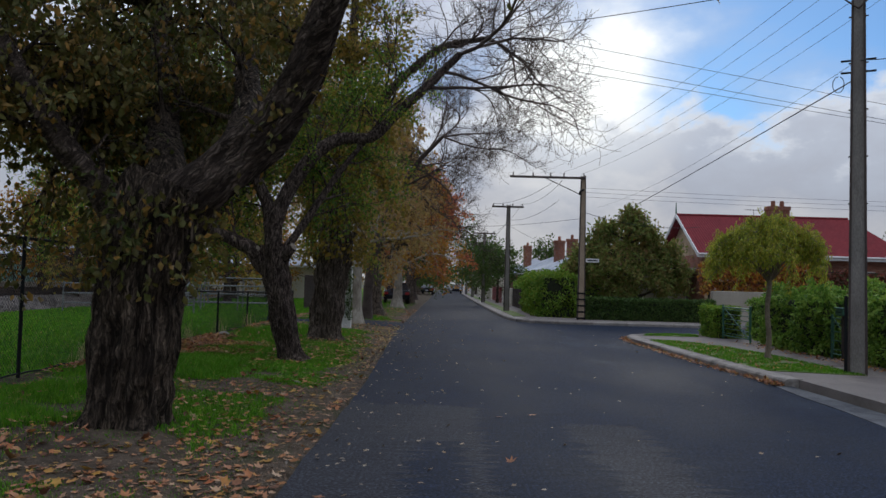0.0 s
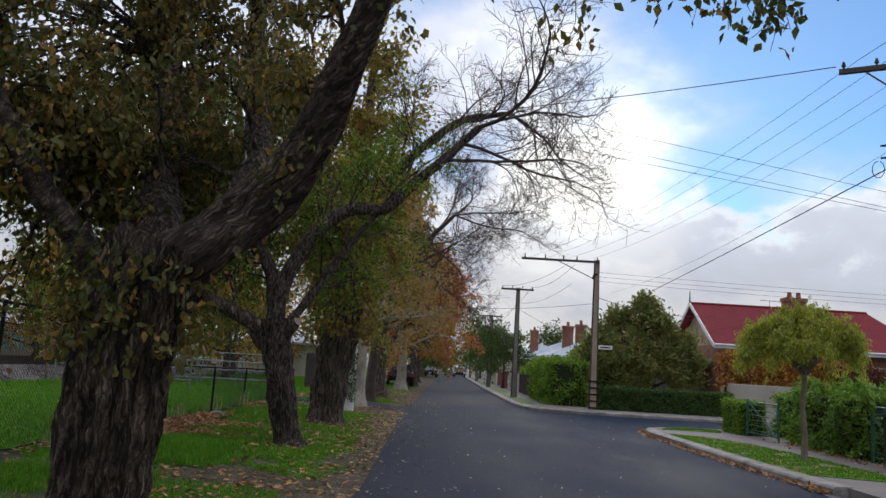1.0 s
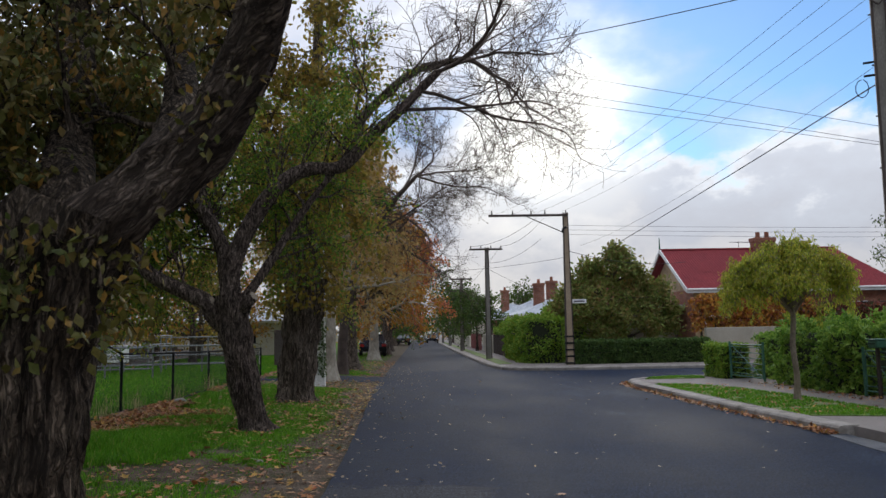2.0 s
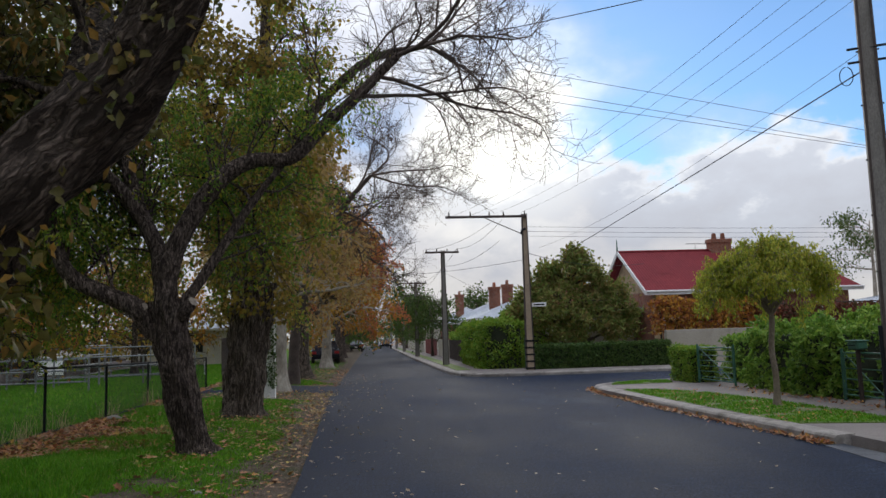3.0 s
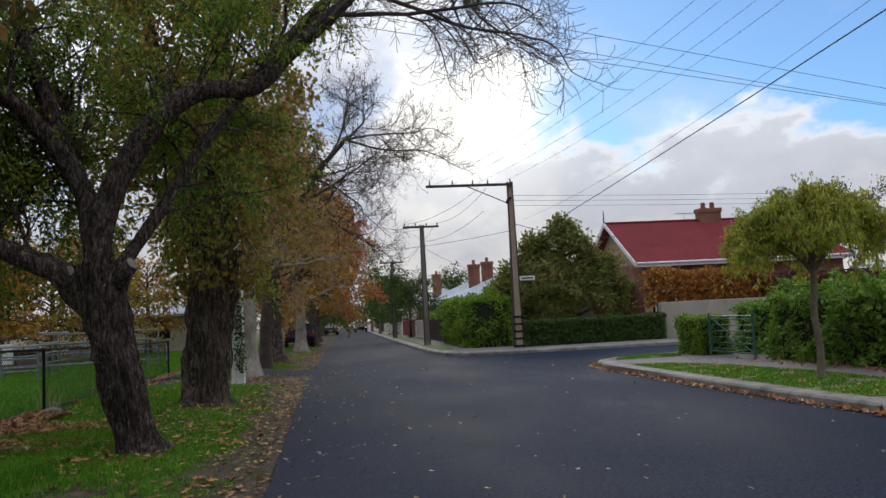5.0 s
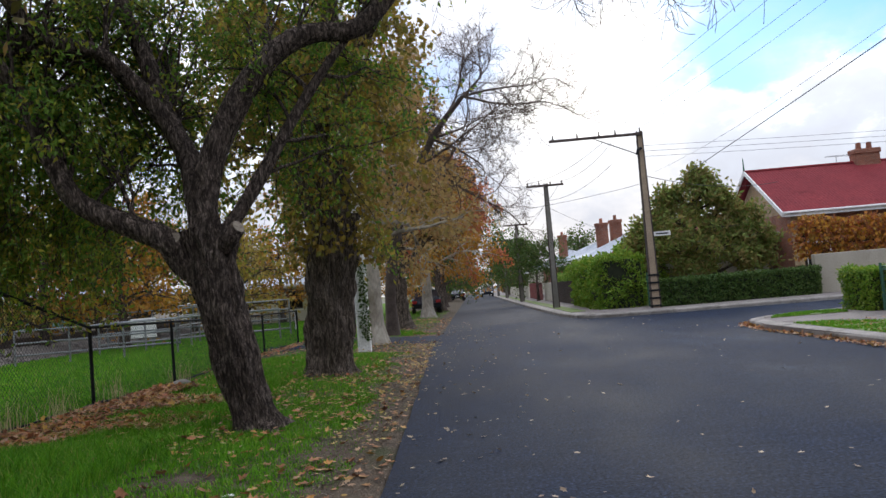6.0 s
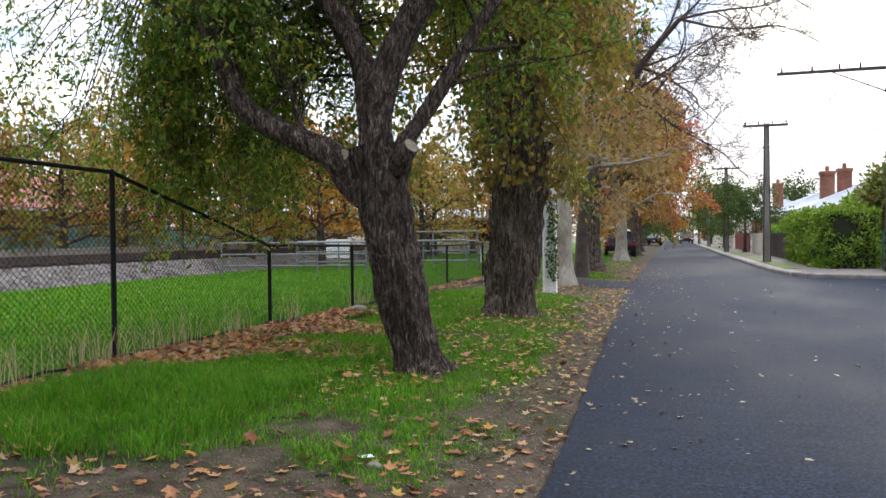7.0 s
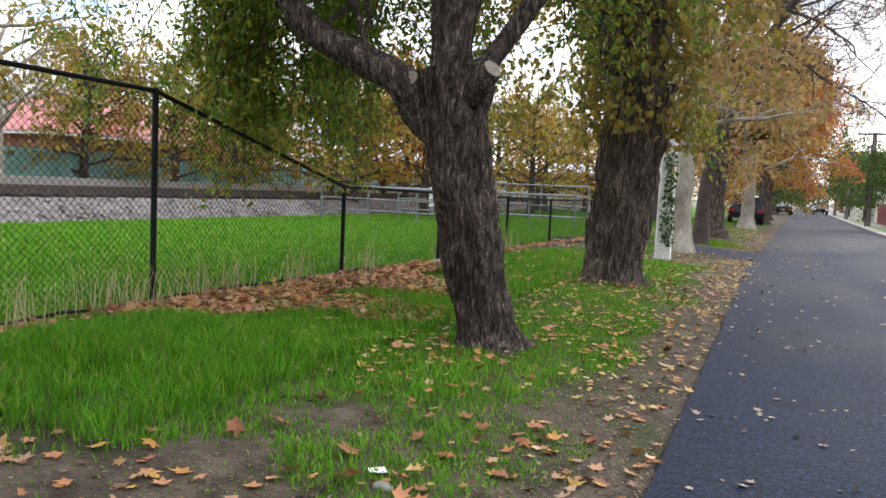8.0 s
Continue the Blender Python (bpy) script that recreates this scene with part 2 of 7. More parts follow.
M_BARK_PALE = mat("pale_plane_bark", (0.20, 0.17, 0.13), (0.46, 0.42, 0.35), rough=0.9, scale=2.2, fine=14, bump=0.4, stretch=(1, 1, 0.5), spec=0.15)
M_CUT = mat("sawn_wood", (0.17, 0.135, 0.10), (0.30, 0.25, 0.19), scale=14, fine=60)
M_STEEL = mat("weathered_pole_steel", (0.045, 0.033, 0.029), (0.085, 0.062, 0.052), rough=0.7, scale=2, fine=30, stretch=(1, 1, 0.3))
M_CONC = mat("pole_concrete", (0.15, 0.138, 0.12), (0.25, 0.232, 0.205), scale=3, fine=50, stretch=(1, 1, 0.4))
M_BLACK = mat("black_coated_steel", (0.007, 0.008, 0.009), (0.016, 0.017, 0.018), rough=0.65, scale=8, fine=60, bump=0.1, spec=0.15)
M_GALV = mat("galvanised_steel", (0.16, 0.165, 0.17), (0.27, 0.275, 0.28), rough=0.55, metal=0.4, scale=8, fine=40, bump=0.1)
M_WIRE = mat("cable_black", (0.010, 0.010, 0.012), (0.03, 0.03, 0.032), rough=0.6, scale=5, fine=20, bump=0.0)
M_REDROOF = mat("red_painted_iron", (0.175, 0.027, 0.032), (0.225, 0.040, 0.044), rough=0.8, scale=0.6, fine=10, bump=0.1, dirt=((0.13, 0.02, 0.02), 1.5, 0.60), spec=0.12)
# red tiles lifted paler and pinker, distance haze put into the colour
M_HAZEDROOF = mat("haze_paled_red_tiles", (0.42, 0.14, 0.125), (0.54, 0.21, 0.185), rough=0.7, scale=0.9, fine=12, bump=0.2, dirt=((0.24, 0.11, 0.09), 1.2, 0.55))
M_GREYROOF = mat("galvanised_roof_iron", (0.34, 0.37, 0.40), (0.46, 0.49, 0.52), rough=0.5, scale=0.7, fine=10, bump=0.1)
M_BRICK = mat("red_brick", (0.22, 0.075, 0.045), (0.34, 0.14, 0.085), scale=3, fine=40, obj_random=0.3)
M_STONE = mat("sandstone", (0.32, 0.22, 0.13), (0.46, 0.35, 0.22), scale=4, fine=40, obj_random=0.25)
M_MORTAR = mat("mortar", (0.28, 0.25, 0.21), (0.36, 0.33, 0.29), scale=5, fine=60)
M_WHITE = mat("white_trim_paint", (0.68, 0.67, 0.64), (0.80, 0.79, 0.77), rough=0.5, scale=3, fine=30, bump=0.1)
M_RENDER = mat("beige_rendered_wall", (0.30, 0.27, 0.21), (0.40, 0.36, 0.29), scale=0.8, fine=50, dirt=((0.20, 0.18, 0.14), 1.0, 0.58), stretch=(1, 1, 0.4))
M_CREAM = mat("cream_wall", (0.50, 0.46, 0.38), (0.60, 0.56, 0.47), scale=1.0, fine=40)
M_GREEN_METAL = mat("green_painted_metal", (0.030, 0.10, 0.062), (0.05, 0.145, 0.095), rough=0.5, scale=3, fine=30, bump=0.1)
M_GREENFENCE = mat("green_sheet_fence", (0.13, 0.24, 0.20), (0.20, 0.33, 0.285), rough=0.6, scale=0.7, fine=12, bump=0.1)
M_WOOD_DARK = mat("dark_stained_timber", (0.030, 0.020, 0.016), (0.07, 0.05, 0.04), rough=0.8, scale=2, fine=30, stretch=(4, 4, 0.6), obj_random=0.25)
M_REDFENCE = mat("red_painted_fence", (0.17, 0.035, 0.035), (0.24, 0.055, 0.05), rough=0.7, scale=1, fine=20)
M_GLASS = mat("dark_window_glass", (0.012, 0.014, 0.016), (0.025, 0.028, 0.03), rough=0.12, scale=2, fine=8, bump=0.0, spec=0.6)
M_CAR_BLACK = mat("dark_car_paint", (0.006, 0.008, 0.014), (0.012, 0.015, 0.024), rough=0.15, scale=2, fine=20, bump=0.0, spec=0.6)
M_CAR_WHITE = mat("white_car_paint", (0.55, 0.56, 0.57), (0.65, 0.66, 0.67), rough=0.2, scale=2, fine=20, bump=0.0)
M_RUBBER = mat("tyre_rubber", (0.012, 0.012, 0.012), (0.025, 0.025, 0.025), rough=0.9, scale=9, fine=60)
M_LAMP = mat("red_lamp_lens", (0.25, 0.01, 0.01), (0.3, 0.02, 0.02), rough=0.2, scale=9, fine=60, bump=0.0)
M_BALLAST = mat("grey_brown_ballast", (0.085, 0.072, 0.062), (0.20, 0.175, 0.155), scale=3, fine=9, bump=1.0, bump_dist=0.1, obj_random=0.3)
M_RAIL = mat("rusted_rail", (0.06, 0.045, 0.04), (0.12, 0.09, 0.075), rough=0.6, scale=4, fine=30, metal=0.5)
M_GRASS = mat("grass_blade", (0.06, 0.19, 0.010), (0.17, 0.32, 0.02), rough=0.6, scale=0.7, fine=5, bump=0.0, translucent=0.4, island=[(0.0, (0.030, 0.13, 0.005)), (0.35, (0.075, 0.26, 0.009)), (0.75, (0.135, 0.36, 0.016)), (0.93, (0.22, 0.38, 0.03)), (0.99, (0.40, 0.36, 0.11))], spec=0.25)
M_STRAW = mat("dry_straw", (0.38, 0.30, 0.16), (0.5, 0.42, 0.25), rough=0.8, scale=2, fine=20, bump=0.0, translucent=0.3)
M_HEDGE = leaf_mat("clipped_hedge_leaf", [(0.07, 0.16, 0.022), (0.14, 0.28, 0.035), (0.21, 0.36, 0.05), (0.30, 0.42, 0.07)], 0.4)
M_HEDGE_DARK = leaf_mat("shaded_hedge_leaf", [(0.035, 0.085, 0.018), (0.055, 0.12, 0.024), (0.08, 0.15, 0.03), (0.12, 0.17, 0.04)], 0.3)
M_HEDGE_LIGHT = leaf_mat("bright_shrub_leaf", [(0.10, 0.22, 0.02), (0.15, 0.30, 0.028), (0.20, 0.34, 0.04), (0.28, 0.34, 0.04)], 0.4)
M_L_OLIVE = leaf_mat("dull_olive_brown_leaf", [(0.045, 0.066, 0.016), (0.075, 0.105, 0.022), (0.095, 0.085, 0.023), (0.12, 0.115, 0.03), (0.06, 0.10, 0.018), (0.16, 0.115, 0.03), (0.36, 0.20, 0.045)], 0.35)
M_L_GREEN = leaf_mat("green_ash_leaf", [(0.045, 0.135, 0.022), (0.075, 0.21, 0.028), (0.115, 0.27, 0.034), (0.20, 0.32, 0.038), (0.42, 0.37, 0.042)], 0.42)
M_L_OCHRE = leaf_mat("ochre_autumn_leaf", [(0.26, 0.22, 0.045), (0.40, 0.29, 0.05), (0.48, 0.34, 0.07), (0.30, 0.17, 0.045), (0.18, 0.19, 0.04), (0.42, 0.23, 0.05), (0.14, 0.14, 0.03)], 0.5)
M_L_RUSSET = leaf_mat("russet_plane_leaf", [(0.42, 0.28, 0.10), (0.48, 0.36, 0.14), (0.36, 0.21, 0.09), (0.29, 0.24, 0.08), (0.53, 0.41, 0.17), (0.42, 0.24, 0.11)], 0.55)
M_L_ORANGE = leaf_mat("orange_brown_leaf", [(0.40, 0.17, 0.025), (0.45, 0.21, 0.03), (0.33, 0.11, 0.025), (0.25, 0.15, 0.03), (0.42, 0.26, 0.035)], 0.45)
M_L_RED = leaf_mat("red_autumn_leaf", [(0.47, 0.125, 0.07), (0.53, 0.17, 0.085), (0.41, 0.10, 0.06), (0.50, 0.22, 0.07)], 0.5)
M_L_DARKGREEN = leaf_mat("deep_green_leaf", [(0.035, 0.085, 0.016), (0.06, 0.12, 0.02), (0.085, 0.14, 0.028), (0.11, 0.14, 0.03)], 0.4)
M_L_MAGNOLIA = leaf_mat("glossy_magnolia_leaf", [(0.13, 0.20, 0.045), (0.21, 0.29, 0.06), (0.29, 0.36, 0.09), (0.40, 0.29, 0.10), (0.08, 0.13, 0.03), (0.28, 0.20, 0.07)], 0.5)
M_L_YELLOWGREEN = leaf_mat("yellow_green_weeping_leaf", [(0.312, 0.377, 0.046), (0.429, 0.468, 0.058), (0.546, 0.533, 0.072), (0.650, 0.520, 0.078), (0.234, 0.312, 0.039)], 0.45)
M_L_SPRAY = leaf_mat("yellowing_ash_leaf", [(0.163, 0.250, 0.025), (0.250, 0.312, 0.037), (0.375, 0.338, 0.044), (0.425, 0.275, 0.050), (0.088, 0.188, 0.019)], 0.4)
M_L_VINE = leaf_mat("autumn_vine_leaf", [(0.50, 0.19, 0.03), (0.58, 0.30, 0.035), (0.32, 0.07, 0.045), (0.20, 0.05, 0.04), (0.38, 0.26, 0.05)], 0.4)
M_L_VINE_DARK = leaf_mat("maroon_vine_leaf", [(0.22, 0.05, 0.04), (0.14, 0.035, 0.03), (0.30, 0.09, 0.04), (0.09, 0.07, 0.03), (0.05, 0.06, 0.02)], 0.35)
M_FALLEN = leaf_mat("fallen_plane_leaf", [(0.48, 0.19, 0.07), (0.58, 0.32, 0.17), (0.40, 0.11, 0.04), (0.62, 0.44, 0.27), (0.20, 0.08, 0.045), (0.54, 0.26, 0.06), (0.56, 0.36, 0.07), (0.12, 0.055, 0.035)], 0.1)
M_FALLEN_YELLOW = leaf_mat("yellow_fallen_leaf", [(0.52, 0.40, 0.10), (0.60, 0.48, 0.20), (0.40, 0.28, 0.08), (0.56, 0.34, 0.12), (0.24, 0.13, 0.06)], 0.1)
M_CRUMB = leaf_mat("crumbled_litter", [(0.20, 0.13, 0.08), (0.10, 0.065, 0.04), (0.30, 0.21, 0.13), (0.045, 0.03, 0.02), (0.26, 0.24, 0.20), (0.16, 0.08, 0.04)], 0.05)
M_FALLEN_PALE = leaf_mat("pale_fallen_leaf", [(0.36, 0.27, 0.17), (0.28, 0.19, 0.11), (0.42, 0.35, 0.25), (0.10, 0.07, 0.05)], 0.1)


# ---- mesh helpers ----
def mesh_np(name, verts, faces, material, smooth=False):
    me = bpy.data.meshes.new(name)
    v = np.asarray(verts, dtype=np.float32).reshape(-1, 3)
    me.vertices.add(len(v))
    me.vertices.foreach_set("co", v.ravel())
    lens = np.concatenate([np.full(len(f), f.shape[1], dtype=np.int32) for f in faces])
    idx = np.concatenate([np.asarray(f, dtype=np.int32).ravel() for f in faces])
    me.loops.add(len(idx))
    me.loops.foreach_set("vertex_index", idx)
    me.polygons.add(len(lens))
    me.polygons.foreach_set("loop_start", np.concatenate([[0], np.cumsum(lens)[:-1]]).astype(np.int32))
    me.polygons.foreach_set("loop_total", lens)
    if smooth:
        me.polygons.foreach_set("use_smooth", np.ones(len(lens), dtype=bool))
    me.update(calc_edges=True)
    me.materials.append(material)
    return me


def part(name, bm, material, parent=None, label="", smooth=False):
    """Link a bmesh (or a finished mesh) as one mesh object, under parent where there is one."""
    if isinstance(bm, bmesh.types.BMesh):
        me = bpy.data.meshes.new(name)
        bm.normal_update()
        bm.to_mesh(me)
        bm.free()
        me.materials.append(material)
        if smooth:
            me.polygons.foreach_set("use_smooth", np.ones(len(me.polygons), dtype=bool))
    else:
        me = bm
    ob = new(name, me)
    if parent:
        ob.parent = parent
    if label:
        ob["label"] = label
    return ob


def box(bm, x0, x1, y0, y1, z0, z1, bevel=0.0):
    r = bmesh.ops.create_cube(bm, size=1.0, matrix=Matrix.LocRotScale(((x0 + x1) / 2, (y0 + y1) / 2, (z0 + z1) / 2), None, (abs(x1 - x0), abs(y1 - y0), abs(z1 - z0))))
    if bevel:
        vs = set(r["verts"])
        es = [e for e in bm.edges if e.verts[0] in vs and e.verts[1] in vs]
        bmesh.ops.bevel(bm, geom=es, offset=bevel, segments=1, affect="EDGES")
    return bm


def boxm(*a, **k):
    return box(bmesh.new(), *a, **k)


def tube(bm, pts, r, sides=6, r2=None):
    """A tube along a short line of points, closed at its ends."""
    pts = [Vector(p) for p in pts]
    rings = []
    for i, p in enumerate(pts):
        d = (pts[min(i + 1, len(pts) - 1)] - pts[max(i - 1, 0)]).normalized()
        u = d.orthogonal().normalized() if i == 0 else (u - d * u.dot(d)).normalized()
        w = d.cross(u)
        rr = r if r2 is None else r + (r2 - r) * i / (len(pts) - 1)
        rings.append([bm.verts.new(p + rr * (math.cos(2 * math.pi * k / sides) * u + math.sin(2 * math.pi * k / sides) * w)) for k in range(sides)])
    for a, b in zip(rings, rings[1:]):
        for k in range(sides):
            bm.faces.new((a[k], a[(k + 1) % sides], b[(k + 1) % sides], b[k]))
    bm.faces.new(rings[0][::-1])
    bm.faces.new(rings[-1])
    return bm


def tubem(*a, **k):
    return tube(bmesh.new(), *a, **k)


def slab(poly, z0, z1):
    """A flat slab over a polygon of the plan."""
    bm = bmesh.new()
    f = bm.faces.new([bm.verts.new((x, y, z1)) for x, y in poly])
    if f.normal.z < 0:
        f.normal_flip()
    r = bmesh.ops.extrude_face_region(bm, geom=[f])
    for v in [g for g in r["geom"] if isinstance(g, bmesh.types.BMVert)]:
        v.co.z = z0
    bmesh.ops.recalc_face_normals(bm, faces=bm.faces)
    bmesh.ops.triangulate(bm, faces=[f for f in bm.faces if len(f.verts) > 4])
    return bm


def empty(name, x=0.0, y=0.0, z=0.0, rz=0.0):
    ob = new(name)
    ob.matrix_world = pose(x, y, z, 0, 0, rz)
    return ob


# ---- leaves, blades ----
def scatter_leaves(name, centres, sizes, material, rng, droop=0.5, aspect=0.55, normals=None, fold=0.25):
    """Many small folded leaves, one at each centre, hanging more or less."""
    c = np.asarray(centres, dtype=np.float64)
    n = len(c)
    s = np.asarray(sizes).reshape(-1, 1)
    d = rng.normal(size=(n, 3))
    d[:, 2] -= droop * 2.2
    d /= np.linalg.norm(d, axis=1, keepdims=True)
    side = np.cross(d, rng.normal(size=(n, 3)))
    side /= np.linalg.norm(side, axis=1, keepdims=True) + 1e-9
    up = np.cross(side, d)
    w = aspect * s * 0.5
    v = np.empty((n, 6, 3))
    v[:, 0] = c
    v[:, 1] = c + d * s * 0.42 + side * w + up * s * fold * 0.5
    v[:, 2] = c + d * s * 0.5 - up * s * 0.04
    v[:, 3] = c + d * s * 0.42 - side * w + up * s * fold * 0.5
    v[:, 4] = c + d * s * 1.0 + up * s * 0.12
    v[:, 5] = c + d * s * 0.78 + side * w * 0.55 + up * s * fold * 0.3
    base = np.arange(n)[:, None] * 6
    q = np.concatenate([base + np.array([[0, 1, 2, 3]])])
    tri = np.concatenate([base + np.array([[1, 5, 2]]), base + np.array([[5, 4, 2]]), base + np.array([[2, 4, 3]])])
    t2 = np.concatenate([base + np.array([[0, 1, 2]]), base + np.array([[0, 2, 3]])])
    return mesh_np(name, v, [np.concatenate([tri, t2])], material)


STAR = []
for k, (ang, rad) in enumerate([(0, 1.0), (24, 0.55), (52, 0.92), (84, 0.46), (112, 0.72), (150, 0.34), (180, 0.30)]):
    STAR.append((ang, rad))
STAR = STAR + [(360 - a, r) for a, r in STAR[-2:0:-1]]


def fallen_mesh(name, centres, sizes, material, rng, tilt=0.35):
    """Lobed, curled leaves lying on the ground."""
    c = np.asarray(centres)
    n, k = len(c), len(STAR)
    s = np.asarray(sizes).reshape(-1, 1, 1) * 0.5
    ang = np.radians([a for a, _ in STAR])
    rad = np.array([r for _, r in STAR])
    rot = rng.uniform(0, 2 * np.pi, (n, 1))
    r = rad[None] * rng.uniform(0.8, 1.15, (n, k))
    local = np.stack([np.cos(ang + rot) * r, np.sin(ang + rot) * r, np.zeros((n, k))], axis=2)
    curl = rng.uniform(0.05, 0.45, (n, 1)) * (r ** 2) * rng.choice([1, 1, 1, -0.4], (n, 1))
    ax = rng.uniform(0, 2 * np.pi, (n, 1))
    local[:, :, 2] = curl + rng.normal(0, tilt, (n, 1)) * (local[:, :, 0] * np.cos(ax) + local[:, :, 1] * np.sin(ax))
    local[:, :, 2] -= np.minimum(local[:, :, 2].min(axis=1, keepdims=True), 0)
    v = np.empty((n, k + 1, 3))
    v[:, :k] = c[:, None] + local * s
    v[:, k] = c + np.array([0, 0, 0.004])
    base = np.arange(n)[:, None, None] * (k + 1)
    tri = np.array([[i, (i + 1) % k, k] for i in range(k)])[None]
    return mesh_np(name, v, [(base + tri).reshape(-1, 3)], material)


def blades(name, xyz, h, material, rng, width=0.006, lean=0.45):
    """Grass: each blade a bent strip of three faces."""
    p = np.asarray(xyz)
    n = len(p)
    h = np.asarray(h).reshape(-1, 1)
    a = rng.uniform(0, 2 * np.pi, n)
    side = np.stack([np.cos(a), np.sin(a), np.zeros(n)], 1) * width
    b = rng.uniform(0, 2 * np.pi, n)
    ln = np.stack([np.cos(b), np.sin(b), np.zeros(n)], 1) * h * rng.uniform(0.1, 2 * lean, (n, 1))
    up = np.array([[0, 0, 1.0]])
    v = np.stack([p - side, p + side, p + up * h * 0.6 + ln * 0.35 + side * 0.8, p + up * h * 0.6 + ln * 0.35 - side * 0.8, p + up * h * 0.95 + ln], 1)
    base = np.arange(n)[:, None] * 5
    return mesh_np(name, v, [base + np.array([[0, 1, 2, 3]]), base + np.array([[3, 2, 4]])], material)


# ---- trees ----
class Wood:
    """Collects tapering limbs and the ends of twigs on which leaves sit."""

    def __init__(self, seed):
        self.rng = np.random.default_rng(seed)
        self.v, self.f, self.n = [], [], 0
        self.tips = []

    def limb(self, pts, r0, r1, sides=None, flare=0.0, rough=0.0):
        pts = np.asarray(pts, dtype=float)
        k = len(pts)
        sides = sides or (3 if r0 < 0.012 else 4 if r0 < 0.03 else 6 if r0 < 0.08 else 10)
        d = np.gradient(pts, axis=0)
        d /= np.linalg.norm(d, axis=1, keepdims=True) + 1e-9
        ref = np.array([1.0, 0, 0]) if abs(d[0, 0]) < 0.8 else np.array([0, 1.0, 0])
        ang = np.linspace(0, 2 * np.pi, sides, endpoint=False)
        rings = []
        for i in range(k):
            u = np.cross(d[i], ref)
            u /= np.linalg.norm(u) + 1e-9
            w = np.cross(d[i], u)
            f = i / (k - 1)
            r = r0 + (r1 - r0) * f + flare * max(0.0, 1 - f * 7) ** 2
            rr = np.full(sides, r)
            if flare:
                rr = rr * (1 + 0.16 * np.sin(ang * 5 + 1.3) * max(0.0, 1 - f * 5))
            if rough:
                for j in range(sides):
                    q = Vector((math.cos(ang[j]) * 7, math.sin(ang[j]) * 7, pts[i, 2] * 1.6))
                    q2 = Vector((math.cos(ang[j]) * 2.2, math.sin(ang[j]) * 2.2, pts[i, 2] * 2.5 + 9))
                    rr[j] *= 1 + rough * (abs(noise.noise(q)) * 2 - 0.5) + rough * 1.3 * noise.noise(q2)
            rings.append(pts[i] + rr[:, None] * (np.cos(ang)[:, None] * u + np.sin(ang)[:, None] * w))
        self.v.append(np.concatenate(rings))
        i, j = np.meshgrid(np.arange(k - 1), np.arange(sides), indexing="ij")
        a = self.n + i * sides + j
        b = self.n + i * sides + (j + 1) % sides
        self.f.append(np.stack([a, b, b + sides, a + sides], -1).reshape(-1, 4))
        self.n += k * sides

    def smooth_path(self, ctrl, per=6):
        c = [np.array(p, dtype=float) for p in ctrl]
        c = [2 * c[0] - c[1]] + c + [2 * c[-1] - c[-2]]
        out = []
        for i in range(1, len(c) - 2):
            for t in np.linspace(0, 1, per, endpoint=False):
                out.append(0.5 * (2 * c[i] + (c[i + 1] - c[i - 1]) * t + (2 * c[i - 1] - 5 * c[i] + 4 * c[i + 1] - c[i + 2]) * t * t + (3 * c[i] - c[i - 1] - 3 * c[i + 1] + c[i + 2]) * t ** 3))
        out.append(c[-2])
        return np.array(out)

    def grow(self, p, d, length, r, level, up=0.15, spread=0.75, kids=4, wob=0.16, ratio=0.62, bare=False, droop=0.0):
        rng = self.rng
        n = 7 if bare else 4 if level == 0 else 5
        bend = rng.normal(0, 0.11, 3) + np.array([0, 0, 0.03]) if bare else np.zeros(3)
        d = np.asarray(d, dtype=float)
        d = d / np.linalg.norm(d)
        pts = [np.asarray(p, dtype=float)]
        for i in range(n):
            d = d + rng.normal(0, wob, 3) + bend + np.array([0, 0, up * 0.5 - droop * (i + 1) / n])
            d /= np.linalg.norm(d)
            pts.append(pts[-1] + d * length / n)
        pts = np.array(pts)
        self.limb(pts, r, max(r * 0.45, 0.0045 if bare else 0.0028))
        if level == 0:
            if not bare:
                self.tips.append(pts)
            return
        for k in range(kids):
            f = 0.28 + 0.72 * (k + rng.uniform(0, 0.9)) / kids
            x = min(f, 0.999) * n
            i = int(x)
            q = pts[i] + (pts[i + 1] - pts[i]) * (x - i)
            t = pts[i + 1] - pts[i]
            t = t / np.linalg.norm(t)
            s = np.cross(t, rng.normal(size=3))
            s /= np.linalg.norm(s) + 1e-9
            a = spread * rng.uniform(0.6, 1.3)
            nd = t * math.cos(a) + s * math.sin(a)
            self.grow(q, nd, length * ratio * rng.uniform(0.7, 1.15), max(0.003, r * (1 - 0.5 * f) * 0.55), level - 1, up, spread, kids, wob, ratio, bare, droop)
        self.grow(pts[-1], d, length * ratio * 0.9, max(0.003, r * 0.45), level - 1, up, spread, kids, wob, ratio, bare, droop)

    def dress(self, path, r, count, length, level, lo=0.25, out=None, **kw):
        """Side branches along a limb."""
        rng = self.rng
        for k in range(count):
            x = (lo + (1 - lo) * (k + rng.uniform(0, 1)) / count) * (len(path) - 1.001)
            i = int(x)
            q = path[i] + (path[i + 1] - path[i]) * (x - i)
            t = path[i + 1] - path[i]
            t = t / np.linalg.norm(t)
            s = np.cross(t, rng.normal(size=3))
            s /= np.linalg.norm(s)
            nd = s + 0.55 * t + np.array([0, 0, 0.2])
            if out is not None:
                nd = nd + np.array(out)
            self.grow(q, nd, length * rng.uniform(0.65, 1.2), r * rng.uniform(0.7, 1.1), level, **kw)

    def wood_mesh(self, name, material):
        return mesh_np(name, np.concatenate(self.v), [np.concatenate(self.f)], material, smooth=True)

